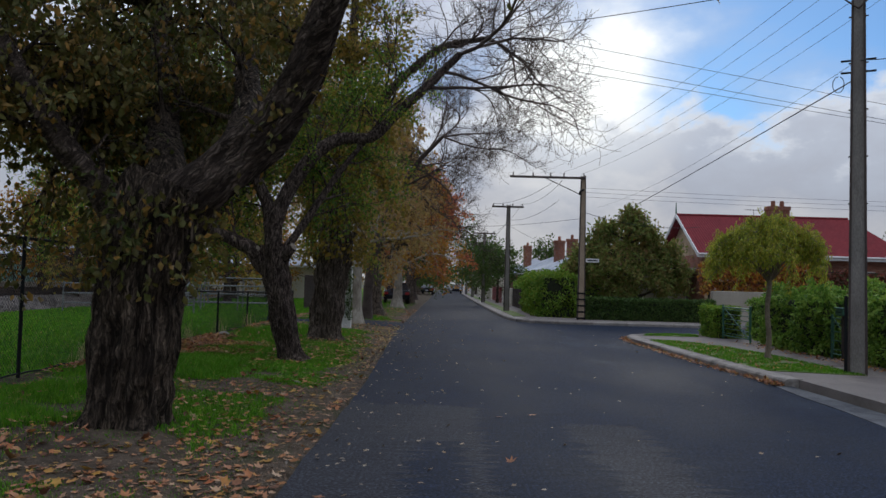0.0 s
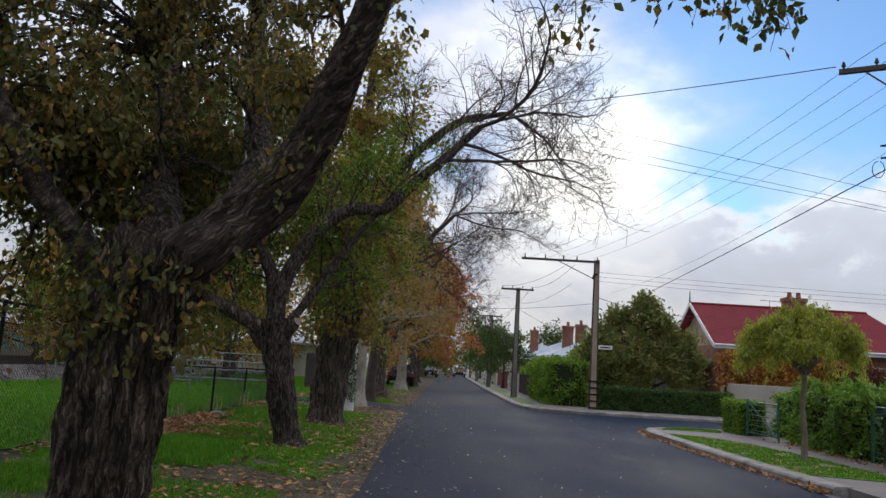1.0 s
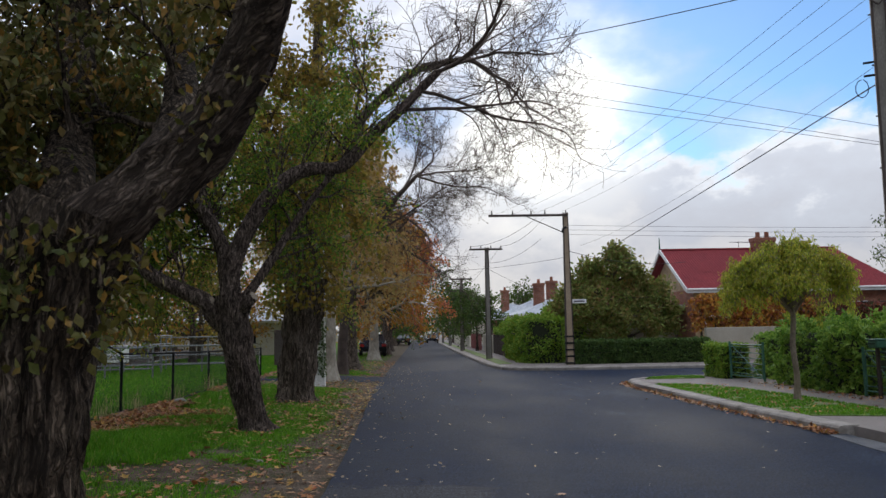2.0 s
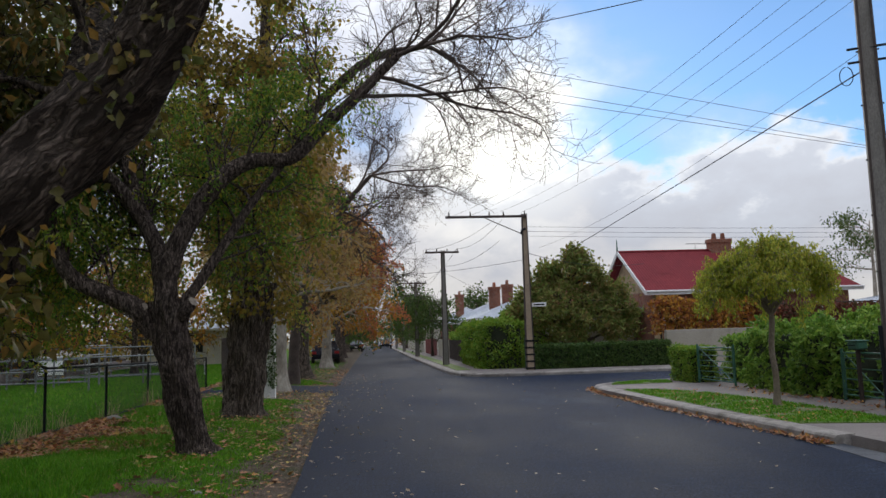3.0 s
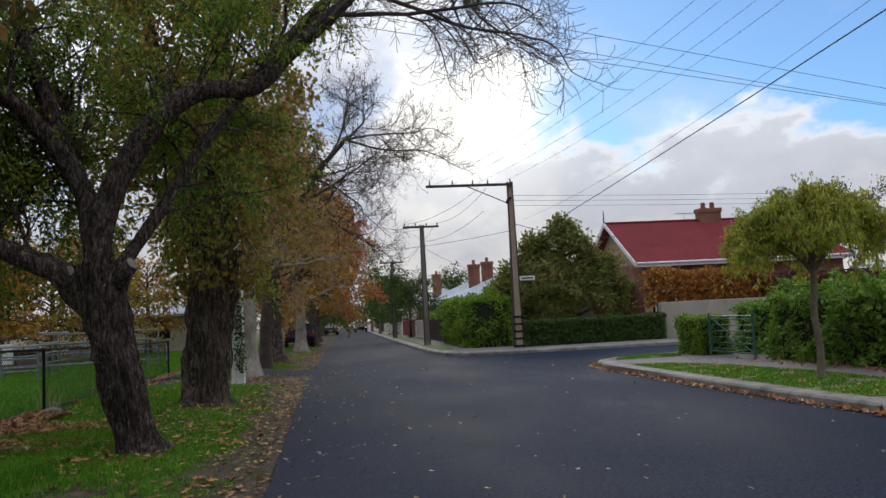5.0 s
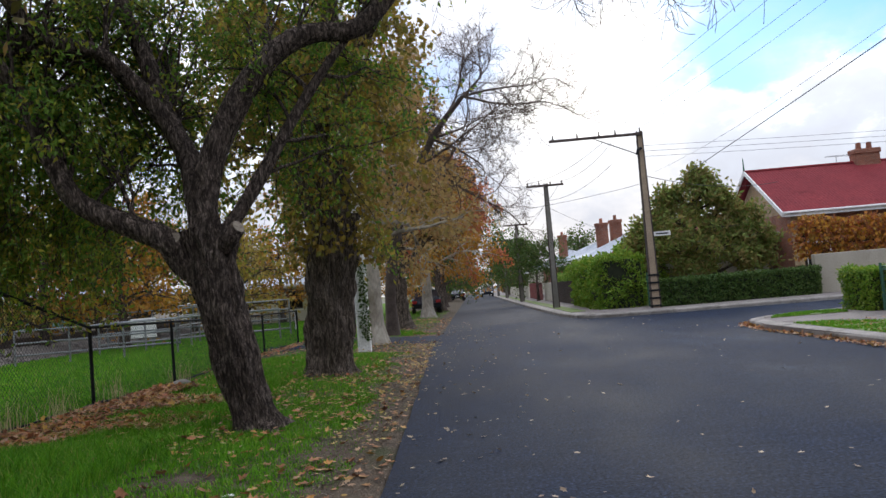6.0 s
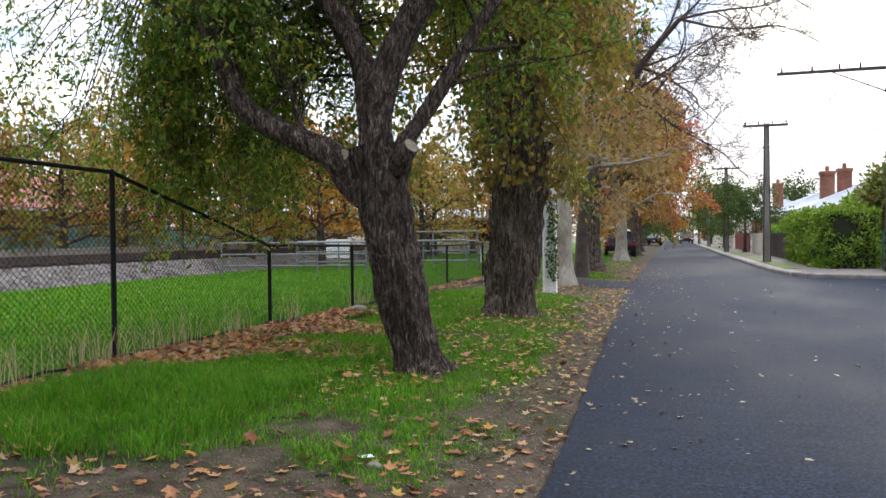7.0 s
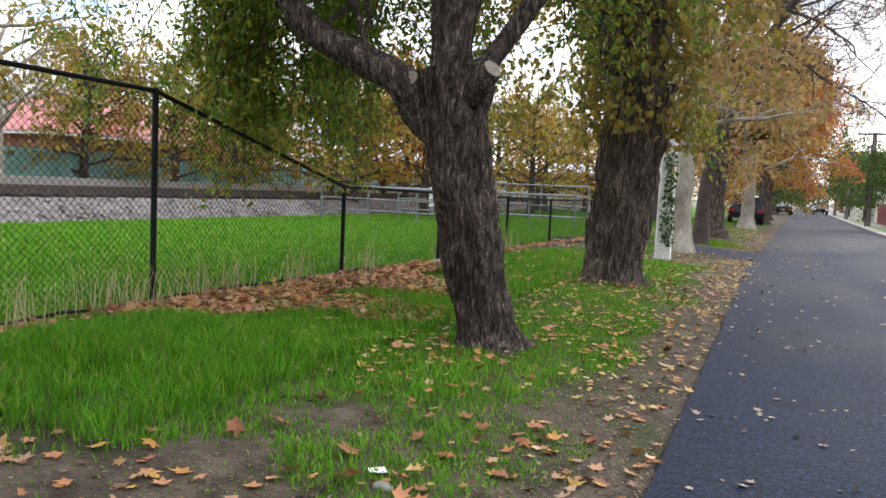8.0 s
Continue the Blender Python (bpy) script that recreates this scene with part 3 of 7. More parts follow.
    def leaves(self, name, per, size, material, droop=0.5, aspect=0.6, jitter=0.05, keep=1.0):
        rng = self.rng
        cs = []
        for pts in self.tips:
            if rng.uniform() > keep:
                continue
            x = rng.uniform(0.1, 1.0, per) * (len(pts) - 1.001)
            i = x.astype(int)
            cs.append(pts[i] + (pts[i + 1] - pts[i]) * (x - i)[:, None] + rng.normal(0, jitter, (per, 3)))
        cs = np.concatenate(cs)
        return scatter_leaves(name, cs, rng.uniform(0.65, 1.25, len(cs)) * size, material, rng, droop, aspect)


# ---- ground, road, verges ----
def road_edge(y):
    """The ragged left edge of the asphalt."""
    return -0.76 - 0.026 * min(12.7, max(0.0, y - 12.3)) + 0.035 * noise.noise(Vector((0, y * 0.9, 0))) + 0.02 * noise.noise(Vector((3, y * 4, 0)))


def verge_z(x, y):
    d = min(1.0, max(0.0, (road_edge(y) - x) / 2.2))
    z = 0.10 * d * d * (3 - 2 * d) + 0.025 * d * noise.noise(Vector((x * 0.8, y * 0.8, 4))) + 0.008 * d * noise.noise(Vector((x * 4, y * 4, 1)))
    return z


def lush(x, y):
    """The tall wet grass between the fence and the worn earth."""
    w = 0.5 * noise.noise(Vector((x * 0.9, y * 0.9, 17)))
    a = min(1.0, max(0.0, (-2.75 + w - x) / 0.9))
    b = min(1.0, max(0.0, (y - 11.9 + w) / 0.5)) * min(1.0, max(0.0, (14.3 + w - 0.25 * (x + 5.5) - y) / 0.7))
    return a * b * min(1.0, max(0.0, (x + 5.45) / 0.9))


def under_drift(x, y):
    w = 0.35 * noise.noise(Vector((x * 1.1, y * 1.1, 40)))
    return 13.9 < y + w < 19.4 and x + w < -5.48 + 0.72 * min(2.3, 0.3 + max(0.0, y - 13.5) * 1.3) * (1.0 if y < 17 else 1.0 - 0.3 * (y - 17))


def grassiness(x, y):
    """How thickly grass grows: thin near the road, in the wheel-worn strip and by the crossing."""
    d = road_edge(y) - x
    g = min(1.0, max(0.0, (d - 0.42) / 0.6)) + 0.9 * noise.noise(Vector((x * 0.7, y * 0.55, 7))) + 0.4 * noise.noise(Vector((x * 2.2, y * 2.2, 2)))
    if 24.5 < y < 31.5 and x > -6:
        g -= 0.9
    if (x + 2.9) ** 2 + (y - 6.7) ** 2 < 1.3:
        g -= 0.8
    # trodden earth by the near end, and a tongue of it between the lush tufts
    if y < 12.6:
        g -= 1.1 * max(0.0, min(1.0, (11.8 + 0.7 * noise.noise(Vector((x * 1.3, y, 3))) - y) / 0.35)) * (1 if y > 10.3 else 0.4)
    if under_drift(x, y):
        g -= 0.55
    g -= 0.5 * max(0.0, 1 - ((x + 2.6) ** 2 + (y - 12.1) ** 2) / 0.5)
    g += 0.5 * lush(x, y)
    return g


def build_ground():
    part("ground", slab([(-900, -300), (900, -300), (900, 1500), (-900, 1500)], -0.5, -0.06), M_GROUND)
    tagged(bpy.data.objects["ground"], "dry earth and grass stretching to the horizon", "ground", kind="structure")
    ys = list(np.linspace(-30, 62, 150))
    left = [(road_edge(y), y) for y in ys]
    main = left + [(-1.10, 120), (-1.0, 420), (2.9, 420), (3.0, 140), (3.02, 66), (3.26, 40.2), (3.36, 36.5), (3.6, 34.4), (4.3, 33.2), (5.4, 32.9), (60, 31.0), (60, 26.2), (9.4, 26.3), (7.9, 25.9), (6.8, 25.3), (6.15, 24.2), (5.95, 23), (5.98, 20), (6.25, 16.3), (6.45, 13.8), (6.45, -30)]
    road = part("road", slab(main, -0.3, 0.0), M_ROAD)
    tagged(road, "worn dark grey asphalt road scattered with leaves", "road", kind="structure")
    # the verge: a gently uneven sheet from the asphalt to the railway
    xs = np.concatenate([np.linspace(0, 5.2, 46), np.linspace(5.6, 15.4, 22)])
    yy = np.concatenate([np.linspace(-12, 34, 190), np.linspace(35, 260, 80)])
    verts, faces = [], []
    for y in yy:
        e = road_edge(y)
        for d in xs:
            x = e - d
            verts.append((x, y, verge_z(x, y) if d > 0 else -0.03))
    nx = len(xs)
    i, j = np.meshgrid(np.arange(len(yy) - 1), np.arange(nx - 1), indexing="ij")
    a = i * nx + j
    f = np.stack([a, a + nx, a + nx + 1, a + 1], -1).reshape(-1, 4)
    ob = new("verge", mesh_np("verge", verts, [f], M_VERGE, smooth=True))
    ob.data.materials.append(M_PADDOCK)
    for p in ob.data.polygons:
        if p.center.x < -5.75:
            p.material_index = 1
    tagged(ob, "grassy verge with bare brown dirt along the road", "verge", kind="structure")
    bm = bmesh.new()
    rows = []
    for f in np.linspace(0, 1, 12):
        y0, y1 = 27.2 + 0.6 * f, 30.6 - 0.3 * f
        x = -1.06 - 5.2 * f
        rows.append([bm.verts.new((x, y0 + (y1 - y0) * g, verge_z(x, y0 + (y1 - y0) * g) + (0.03 if 0 < g < 1 else -0.03))) for g in np.linspace(0, 1, 9)])
    for a, b in zip(rows, rows[1:]):
        for k in range(8):
            bm.faces.new((a[k], a[k + 1], b[k + 1], b[k]))
    bmesh.ops.recalc_face_normals(bm, faces=bm.faces)
    cross = part("driveway_crossing", bm, M_ROAD, smooth=True)
    tagged(cross, "dark asphalt crossing over the verge", "driveway", kind="structure")


M_VERGE = mat("verge_soil", (0.050, 0.036, 0.025), (0.150, 0.115, 0.083), rough=0.95, scale=4.5, fine=46, bump=1.0, bump_dist=0.035, dirt=((0.040, 0.055, 0.018), 1.4, 0.52), spec=0.15)
M_PADDOCK = mat("paddock_turf", (0.055, 0.13, 0.012), (0.11, 0.20, 0.022), rough=0.95, scale=1.2, fine=30, bump=0.9, bump_dist=0.03, dirt=((0.13, 0.13, 0.035), 0.9, 0.56), spec=0.1)
build_ground()


def kerb_run(name, line, label, w=0.16, h=0.13, back=0.16):
    """A concrete kerb with a rounded nose along a line of the plan, ground to its left."""
    prof = [(0.0, -0.1), (0.0, h - 0.04), (0.03, h - 0.01), (0.07, h), (w + back, h + 0.004), (w + back, -0.1)]
    bm = bmesh.new()
    pts = [Vector((x, y, 0)) for x, y in line]
    rows = []
    for i, p in enumerate(pts):
        d = (pts[min(i + 1, len(pts) - 1)] - pts[max(i - 1, 0)]).normalized()
        nrm = Vector((d.y, -d.x, 0))
        rows.append([bm.verts.new(p + nrm * o + Vector((0, 0, z))) for o, z in prof])
    for a, b in zip(rows, rows[1:]):
        for k in range(len(prof) - 1):
            bm.faces.new((a[k], b[k], b[k + 1], a[k + 1]))
    bm.faces.new(rows[0])
    bm.faces.new(rows[-1][::-1])
    bmesh.ops.recalc_face_normals(bm, faces=bm.faces)
    return tagged(part(name, bm, M_KERB), label, "kerb", kind="structure")


def arc(cx, cy, r, a0, a1, n=8):
    return [(cx + r * math.cos(radians(a0 + (a1 - a0) * k / n)), cy + r * math.sin(radians(a0 + (a1 - a0) * k / n))) for k in range(n + 1)]


NEAR_KERB = [(6.30, 13.3), (6.26, 13.9), (6.14, 16.0), (6.08, 18.0), (6.06, 19.5), (6.04, 21.4), (6.04, 23.0), (6.16, 24.2), (6.4, 24.9), (6.95, 25.45), (7.9, 25.9), (9.4, 26.3), (14, 26.3), (60, 26.2)]
FAR_KERB = [(60, 31.0), (14, 32.5), (5.4, 32.9), (4.6, 33.05), (4.05, 33.5), (3.65, 34.3), (3.38, 36.5), (3.26, 40.2), (3.1, 55), (3.02, 66), (3.0, 140), (2.9, 420)]
kerb_run("kerb_near_corner", NEAR_KERB, "weathered concrete kerb curving round the corner")
kerb_run("kerb_far_corner", FAR_KERB, "pale concrete kerb along the far corner")
path = part("pavement_near", slab([(6.55, -30), (6.55, 13.8), (6.36, 16.0), (6.08, 19.5), (6.0, 22.8), (6.25, 24.2), (6.6, 24.85), (7.1, 25.35), (8.0, 25.78), (9.4, 26.18), (60, 26.08), (60, -30)], -0.2, 0.12), M_PATH)
tagged(path, "pinkish bitumen footpath with leaf litter", "pavement", kind="structure")
path = part("pavement_far", slab([(60, 31.12), (14, 32.62), (5.4, 33.02), (4.65, 33.18), (4.15, 33.6), (3.77, 34.35), (3.5, 36.5), (3.38, 40.2), (3.22, 55), (3.14, 66), (3.12, 140), (3.02, 420), (60, 420)], -0.2, 0.12), M_PATH)
tagged(path, "pale footpath beyond the side street", "pavement", kind="structure")
apron = part("driveway_apron", slab([(5.75, 5.5), (6.42, 5.5), (6.42, 13.5), (6.3, 13.9), (6.12, 13.2), (6.0, 12.0), (5.95, 10.6), (5.8, 9.0)], -0.05, 0.008), M_APRON)
tagged(apron, "stained concrete driveway apron at the kerb", "driveway", kind="structure")
GRASS_A = [(6.54, 14.7), (8.2, 14.2), (8.15, 18.2), (7.8, 20.8), (7.1, 22.2), (6.38, 22.4), (6.40, 19.5), (6.42, 18.0), (6.48, 16.0)]
GRASS_B = [(6.75, 24.5), (8.5, 24.5), (8.7, 25.4), (7.9, 25.55), (7.1, 25.15)]
M_TURF = mat("short_turf", (0.085, 0.14, 0.022), (0.13, 0.19, 0.035), scale=3, fine=60, dirt=((0.11, 0.085, 0.055), 2.0, 0.52))
for g in (GRASS_A, GRASS_B):
    tagged(part("nature_strip", slab(g, 0.05, 0.135), M_TURF), "short mown grass strip beside the footpath", "lawn", kind="structure")
strip = part("nature_strip", slab([(3.75, 37), (4.35, 37), (4.0, 120), (3.5, 120)], 0.05, 0.135), M_TURF)
tagged(strip, "thin grass strip behind the far kerb", "lawn", kind="structure")


def inside(poly, x, y):
    c = False
    for (x0, y0), (x1, y1) in zip(poly, poly[1:] + poly[:1]):
        if (y0 > y) != (y1 > y) and x < (x1 - x0) * (y - y0) / (y1 - y0) + x0:
            c = not c
    return c


def build_grass():
    rng = np.random.default_rng(5)
    pts, hs = [], []
    for y0, y1, x0, x1, n in ((4.5, 17, -5.9, -1.1, 150000), (17, 33, -5.9, -1.3, 78000), (33, 60, -6.5, -1.6, 20000)):
        X, Y = rng.uniform(x0, x1, n), rng.uniform(y0, y1, n)
        U = rng.uniform(0, 1, n)
        for x, y, u in zip(X, Y, U):
            g = grassiness(x, y)
            if g > 0.42 * u + 0.12 or (u < 0.10 and g > -0.5):
                pts.append((x, y, verge_z(x, y) - 0.005))
                tall = 0.0 if under_drift(x, y) or x < -4.9 else max(0.0, noise.noise(Vector((x * 0.6, y * 0.6, 12))))
                hs.append((0.035 + 0.07 * u + 0.36 * tall * u) * (0.6 if x < -5.0 else 1.25 if x < -3.0 else 0.55) + (0.05 + 0.10 * u) * lush(x, y))
    ob = new("verge_grass", blades("verge_grass", pts, hs, M_GRASS, rng, 0.0045))
    tagged(ob, "lush green grass growing on the verge", "grass", kind="stuff")
    n = 150000
    X, Y = rng.uniform(-15.6, -5.8, n), 4 + 56 * rng.uniform(0, 1, n) ** 1.4
    P = np.stack([X, Y, [verge_z(x, y) - 0.01 for x, y in zip(X, Y)]], 1)
    ob = new("paddock_grass", blades("paddock_grass", P, 0.03 + 0.09 * rng.uniform(0, 1, n), M_GRASS, rng, 0.012))
    tagged(ob, "green paddock grass behind the wire fence", "grass", kind="stuff")
    pts = []
    for poly, n in ((GRASS_A, 22000), (GRASS_B, 5000)):
        xs, ys = [p[0] for p in poly], [p[1] for p in poly]
        for x, y in zip(rng.uniform(min(xs), max(xs), n), rng.uniform(min(ys), max(ys), n)):
            if inside(poly, x, y) and noise.noise(Vector((x * 2, y * 2, 3))) > -0.3:
                pts.append((x, y, 0.13))
    ob = new("strip_grass", blades("strip_grass", pts, rng.uniform(0.02, 0.055, len(pts)), M_GRASS, rng, 0.006))
    tagged(ob, "short grass of the nature strip", "grass", kind="stuff")
    # dry stalks at the foot of the fence
    pts, hs = [], []
    for c in (12.9, 13.7, 14.0, 14.8, 15.2, 16.3, 18.0, 20.6, 23.4):
        for k in range(44):
            x, y = rng.normal(-5.5, 0.12), rng.normal(c, 0.16)
            pts.append((x, y, verge_z(x, y) - 0.01))
            hs.append(rng.uniform(0.2, 0.6))
    ob = new("dry_stalks", blades("dry_stalks", pts, hs, M_STRAW, rng, 0.004, 0.25))
    tagged(ob, "tufts of dry straw-coloured grass along the fence", "dry grass", kind="stuff")


build_grass()


def build_litter():
    rng = np.random.default_rng(9)
    # drift of dead leaves against the fence
    pts = []
    for k in range(10000):
        if k % 4:
            # thick between the fence and the ash tree, thinning toward the road
            u = rng.uniform(0, 1) ** 0.8
            y = rng.uniform(13.6, 19.3)
            x = -5.48 + u * min(2.3, 0.3 + max(0.0, y - 13.5) * 1.3) * (1.0 if y < 17 else 1.0 - 0.3 * (y - 17))
            keep = noise.noise(Vector((x * 1.1, y * 0.9, 30))) > -0.75 + 0.85 * u
        else:
            y = rng.uniform(7.5, 34)
            x = -5.5 + abs(rng.normal(0, 0.2))
            keep = noise.noise(Vector((x * 1.6, y * 1.3, 30))) > -0.1
        drift = 0.015 * max(0.0, 1 - (x + 5.5) / 2.0)
        if keep:
            pts.append((x, y, verge_z(x, y) + rng.uniform(0.03, 0.07 + drift)))
    ob = new("leaf_drift", fallen_mesh("leaf_drift", pts, rng.uniform(0.05, 0.12, len(pts)), M_FALLEN, rng, 0.35))
    tagged(ob, "drift of dead brown leaves along the fence", "leaf litter", kind="stuff")
    pts = []
    for k in range(8000):
        y = 5 + 40 * rng.uniform() ** 1.5
        x = rng.uniform(-5.2, -0.75)
        if x < road_edge(y) - 0.02 and noise.noise(Vector((x * 0.9, y * 0.7, 21))) > 0.06 - 0.28 * (x > -2.2) - 0.2 * (y > 15) - 0.3 * (y < 11.2):
            pts.append((x, y, verge_z(x, y) + rng.uniform(0.004, 0.05 if grassiness(x, y) > 0.4 else 0.012)))
    ob = new("verge_leaves", fallen_mesh("verge_leaves", pts, rng.uniform(0.05, 0.135, len(pts)), M_FALLEN, rng, 0.3))
    tagged(ob, "brown and orange leaves fallen over the verge", "leaf litter", kind="stuff")
    pts = []
    for k in range(3200):
        y, x = 13.6 + 14 * rng.uniform(), rng.uniform(-4.2, -0.9)
        if noise.noise(Vector((x * 1.2, y * 0.9, 51))) > -0.05:
            pts.append((x, y, verge_z(x, y) + rng.uniform(0.01, 0.06)))
    ob = new("yellow_leaves", fallen_mesh("yellow_leaves", pts, rng.uniform(0.035, 0.085, len(pts)), M_FALLEN_YELLOW, rng, 0.4))
    tagged(ob, "small yellow and tan leaves fallen under the street trees", "leaf litter", kind="stuff")
    pts = [(rng.uniform(6.4, 7.9), rng.uniform(14.7, 22.0), 0.15 + rng.uniform(0, 0.02)) for k in range(420)]
    ob = new("strip_leaves", fallen_mesh("strip_leaves", pts, rng.uniform(0.03, 0.07, len(pts)), M_FALLEN, rng, 0.5))
    tagged(ob, "small brown leaves scattered on the mown strip", "leaf litter", kind="stuff")
    pts = []
    for k in range(620):
        y = 5 + 34 * rng.uniform()
        x = road_edge(y) + 0.02 + abs(rng.normal(0, 0.9)) if rng.uniform() < 0.72 else rng.uniform(-1.0, 5.9)
        if x < 5.9:
            pts.append((x, y, 0.004))
    ob = new("road_leaves", fallen_mesh("road_leaves", pts, rng.uniform(0.025, 0.085, len(pts)), M_FALLEN_PALE, rng, 0.35))
    tagged(ob, "small pale leaves blown over the asphalt", "leaf litter", kind="stuff")
    pts = []
    for k in range(2000):
        f = rng.uniform(0, 9.99)
        i = int(f)
        (x0, y0), (x1, y1) = NEAR_KERB[i], NEAR_KERB[i + 1]
        pts.append((x0 + (x1 - x0) * (f - i) - abs(rng.normal(0, 0.09)), y0 + (y1 - y0) * (f - i), rng.uniform(0.003, 0.03)))
    ob = new("gutter_leaves", fallen_mesh("gutter_leaves", pts, rng.uniform(0.04, 0.10, len(pts)), M_FALLEN, rng, 0.5))
    tagged(ob, "reddish-brown leaves gathered in the gutter", "leaf litter", kind="stuff")
    pts = [(9.0 + rng.normal(0, 0.22), rng.uniform(7.5, 22.4), 0.123 + rng.uniform(0, 0.03)) for k in range(700)]
    ob = new("hedge_leaves", fallen_mesh("hedge_leaves", pts, rng.uniform(0.04, 0.10, len(pts)), M_FALLEN, rng, 0.5))
    tagged(ob, "dead leaves lying at the foot of the hedge", "leaf litter", kind="stuff")
    # crumbled leaf, bark and gravel trodden into the bare earth
    pts = []
    for k in range(16000):
        y = 4.8 + 21 * rng.uniform() ** 1.5
        x = road_edge(y) - 0.02 - abs(rng.normal(0, 1.1))
        if x > -5.3 and grassiness(x, y) < 0.55:
            pts.append((x, y, verge_z(x, y) + rng.uniform(0.002, 0.008)))
    ob = new("earth_crumbs", fallen_mesh("earth_crumbs", pts, rng.uniform(0.010, 0.032, len(pts)), M_CRUMB, rng, 0.4))
    tagged(ob, "crumbs of leaf, bark and gravel on bare earth", "leaf litter", kind="stuff")
    # single large leaves lying near the way
    for x, y, s in ((-2.57, 12.56, 0.17), (-2.5, 12.11, 0.15), (-2.04, 12.0, 0.15), (-2.12, 11.64, 0.15), (-1.88, 12.36, 0.13), (-1.37, 12.22, 0.14), (-1.59, 11.84, 0.11), (-1.99, 12.7, 0.15), (-2.9, 11.66, 0.12), (-2.57, 11.84, 0.13), (-1.5, 12.77, 0.13), (-1.82, 12.87, 0.16), (-1.68, 12.73, 0.14), (-1.44, 12.68, 0.1), (-1.81, 13.95, 0.15), (-1.33, 13.64, 0.16), (-1.78, 11.49, 0.14), (-3.26, 11.41, 0.1), (1.1, 7.13, 0.15), (0.58, 5.56, 0.12), (-0.44, 5.84, 0.12), (1.17, 9.5, 0.13), (1.6, 9.7, 0.15), (-3.25, 13.1, 0.12), (-3.6, 12.51, 0.1)):
        on = verge_z(x, y) + 0.02 if x < road_edge(y) else 0.003
        me = fallen_mesh("fallen_leaf", [(0, 0, 0)], [s], M_FALLEN, rng, 0.3)
        ob = new("fallen_leaf", me)
        ob.location = (x, y, on)
        tagged(ob, "large dry tan plane leaf lying on the ground", "leaf", "large fallen leaves")


build_litter()


def ground_scraps():
    rng = np.random.default_rng(77)
    for x, y, a, L in ((-1.93, 11.65, 80, 0.38), (-2.75, 12.5, 15, 0.35), (-1.69, 14.75, 100, 0.4), (-2.0, 9.35, 40, 0.5), (-3.27, 13.69, 150, 0.4), (-1.36, 17.24, 80, 0.45)):
        d = Vector((math.cos(radians(a)), math.sin(radians(a)), 0))
        pts = []
        for k in range(6):
            q = d * L * (k / 5 - 0.5) + Vector((rng.normal(0, 0.012), rng.normal(0, 0.012), 0))
            pts.append(q + Vector((0, 0, verge_z(x + q.x, y + q.y) + 0.012)))
        tw = part("fallen_twig", tubem(pts, 0.007, 5, 0.003), M_BARK_LIMB)
        tw.location = (x, y, 0)
        tagged(tw, "thin bare grey twig lying on the verge", "twig", "fallen twigs")
    for x, y, s in ((-1.84, 11.9, 0.04), (-3.02, 13.59, 0.025), (-2.88, 13.48, 0.02), (-2.7, 13.1, 0.03)):
        bm = bmesh.new()
        bmesh.ops.create_grid(bm, x_segments=4, y_segments=4, size=s)
        for v in bm.verts:
            v.co.z = 0.35 * s * (noise.noise(v.co * 18 + Vector((x, y, 0))) + 0.6)
        sc = part("paper_scrap", bm, M_WHITE)
        sc.location = (x, y, verge_z(x, y) + 0.004)
        sc.rotation_euler = (0, 0, x * 9)
        tagged(sc, "crumpled white paper scrap on the grass", "litter", "paper scraps")


ground_scraps()


# ---- the near trees, limb by limb ----
def tree_thing(name, w, x, y, bark, label, group="street trees"):
    t = empty(name, x, y, 0)
    me = w.wood_mesh("trunk", bark)
    me.transform(Matrix.Translation((-x, -y, 0)))
    part("trunk", me, bark, t)
    return tagged(t, label, "tree", group)


def crown_part(t, me, label="", name="crown"):
    me.transform(Matrix.Translation(-t.matrix_world.translation))
    return part(name, me, None, t, label)


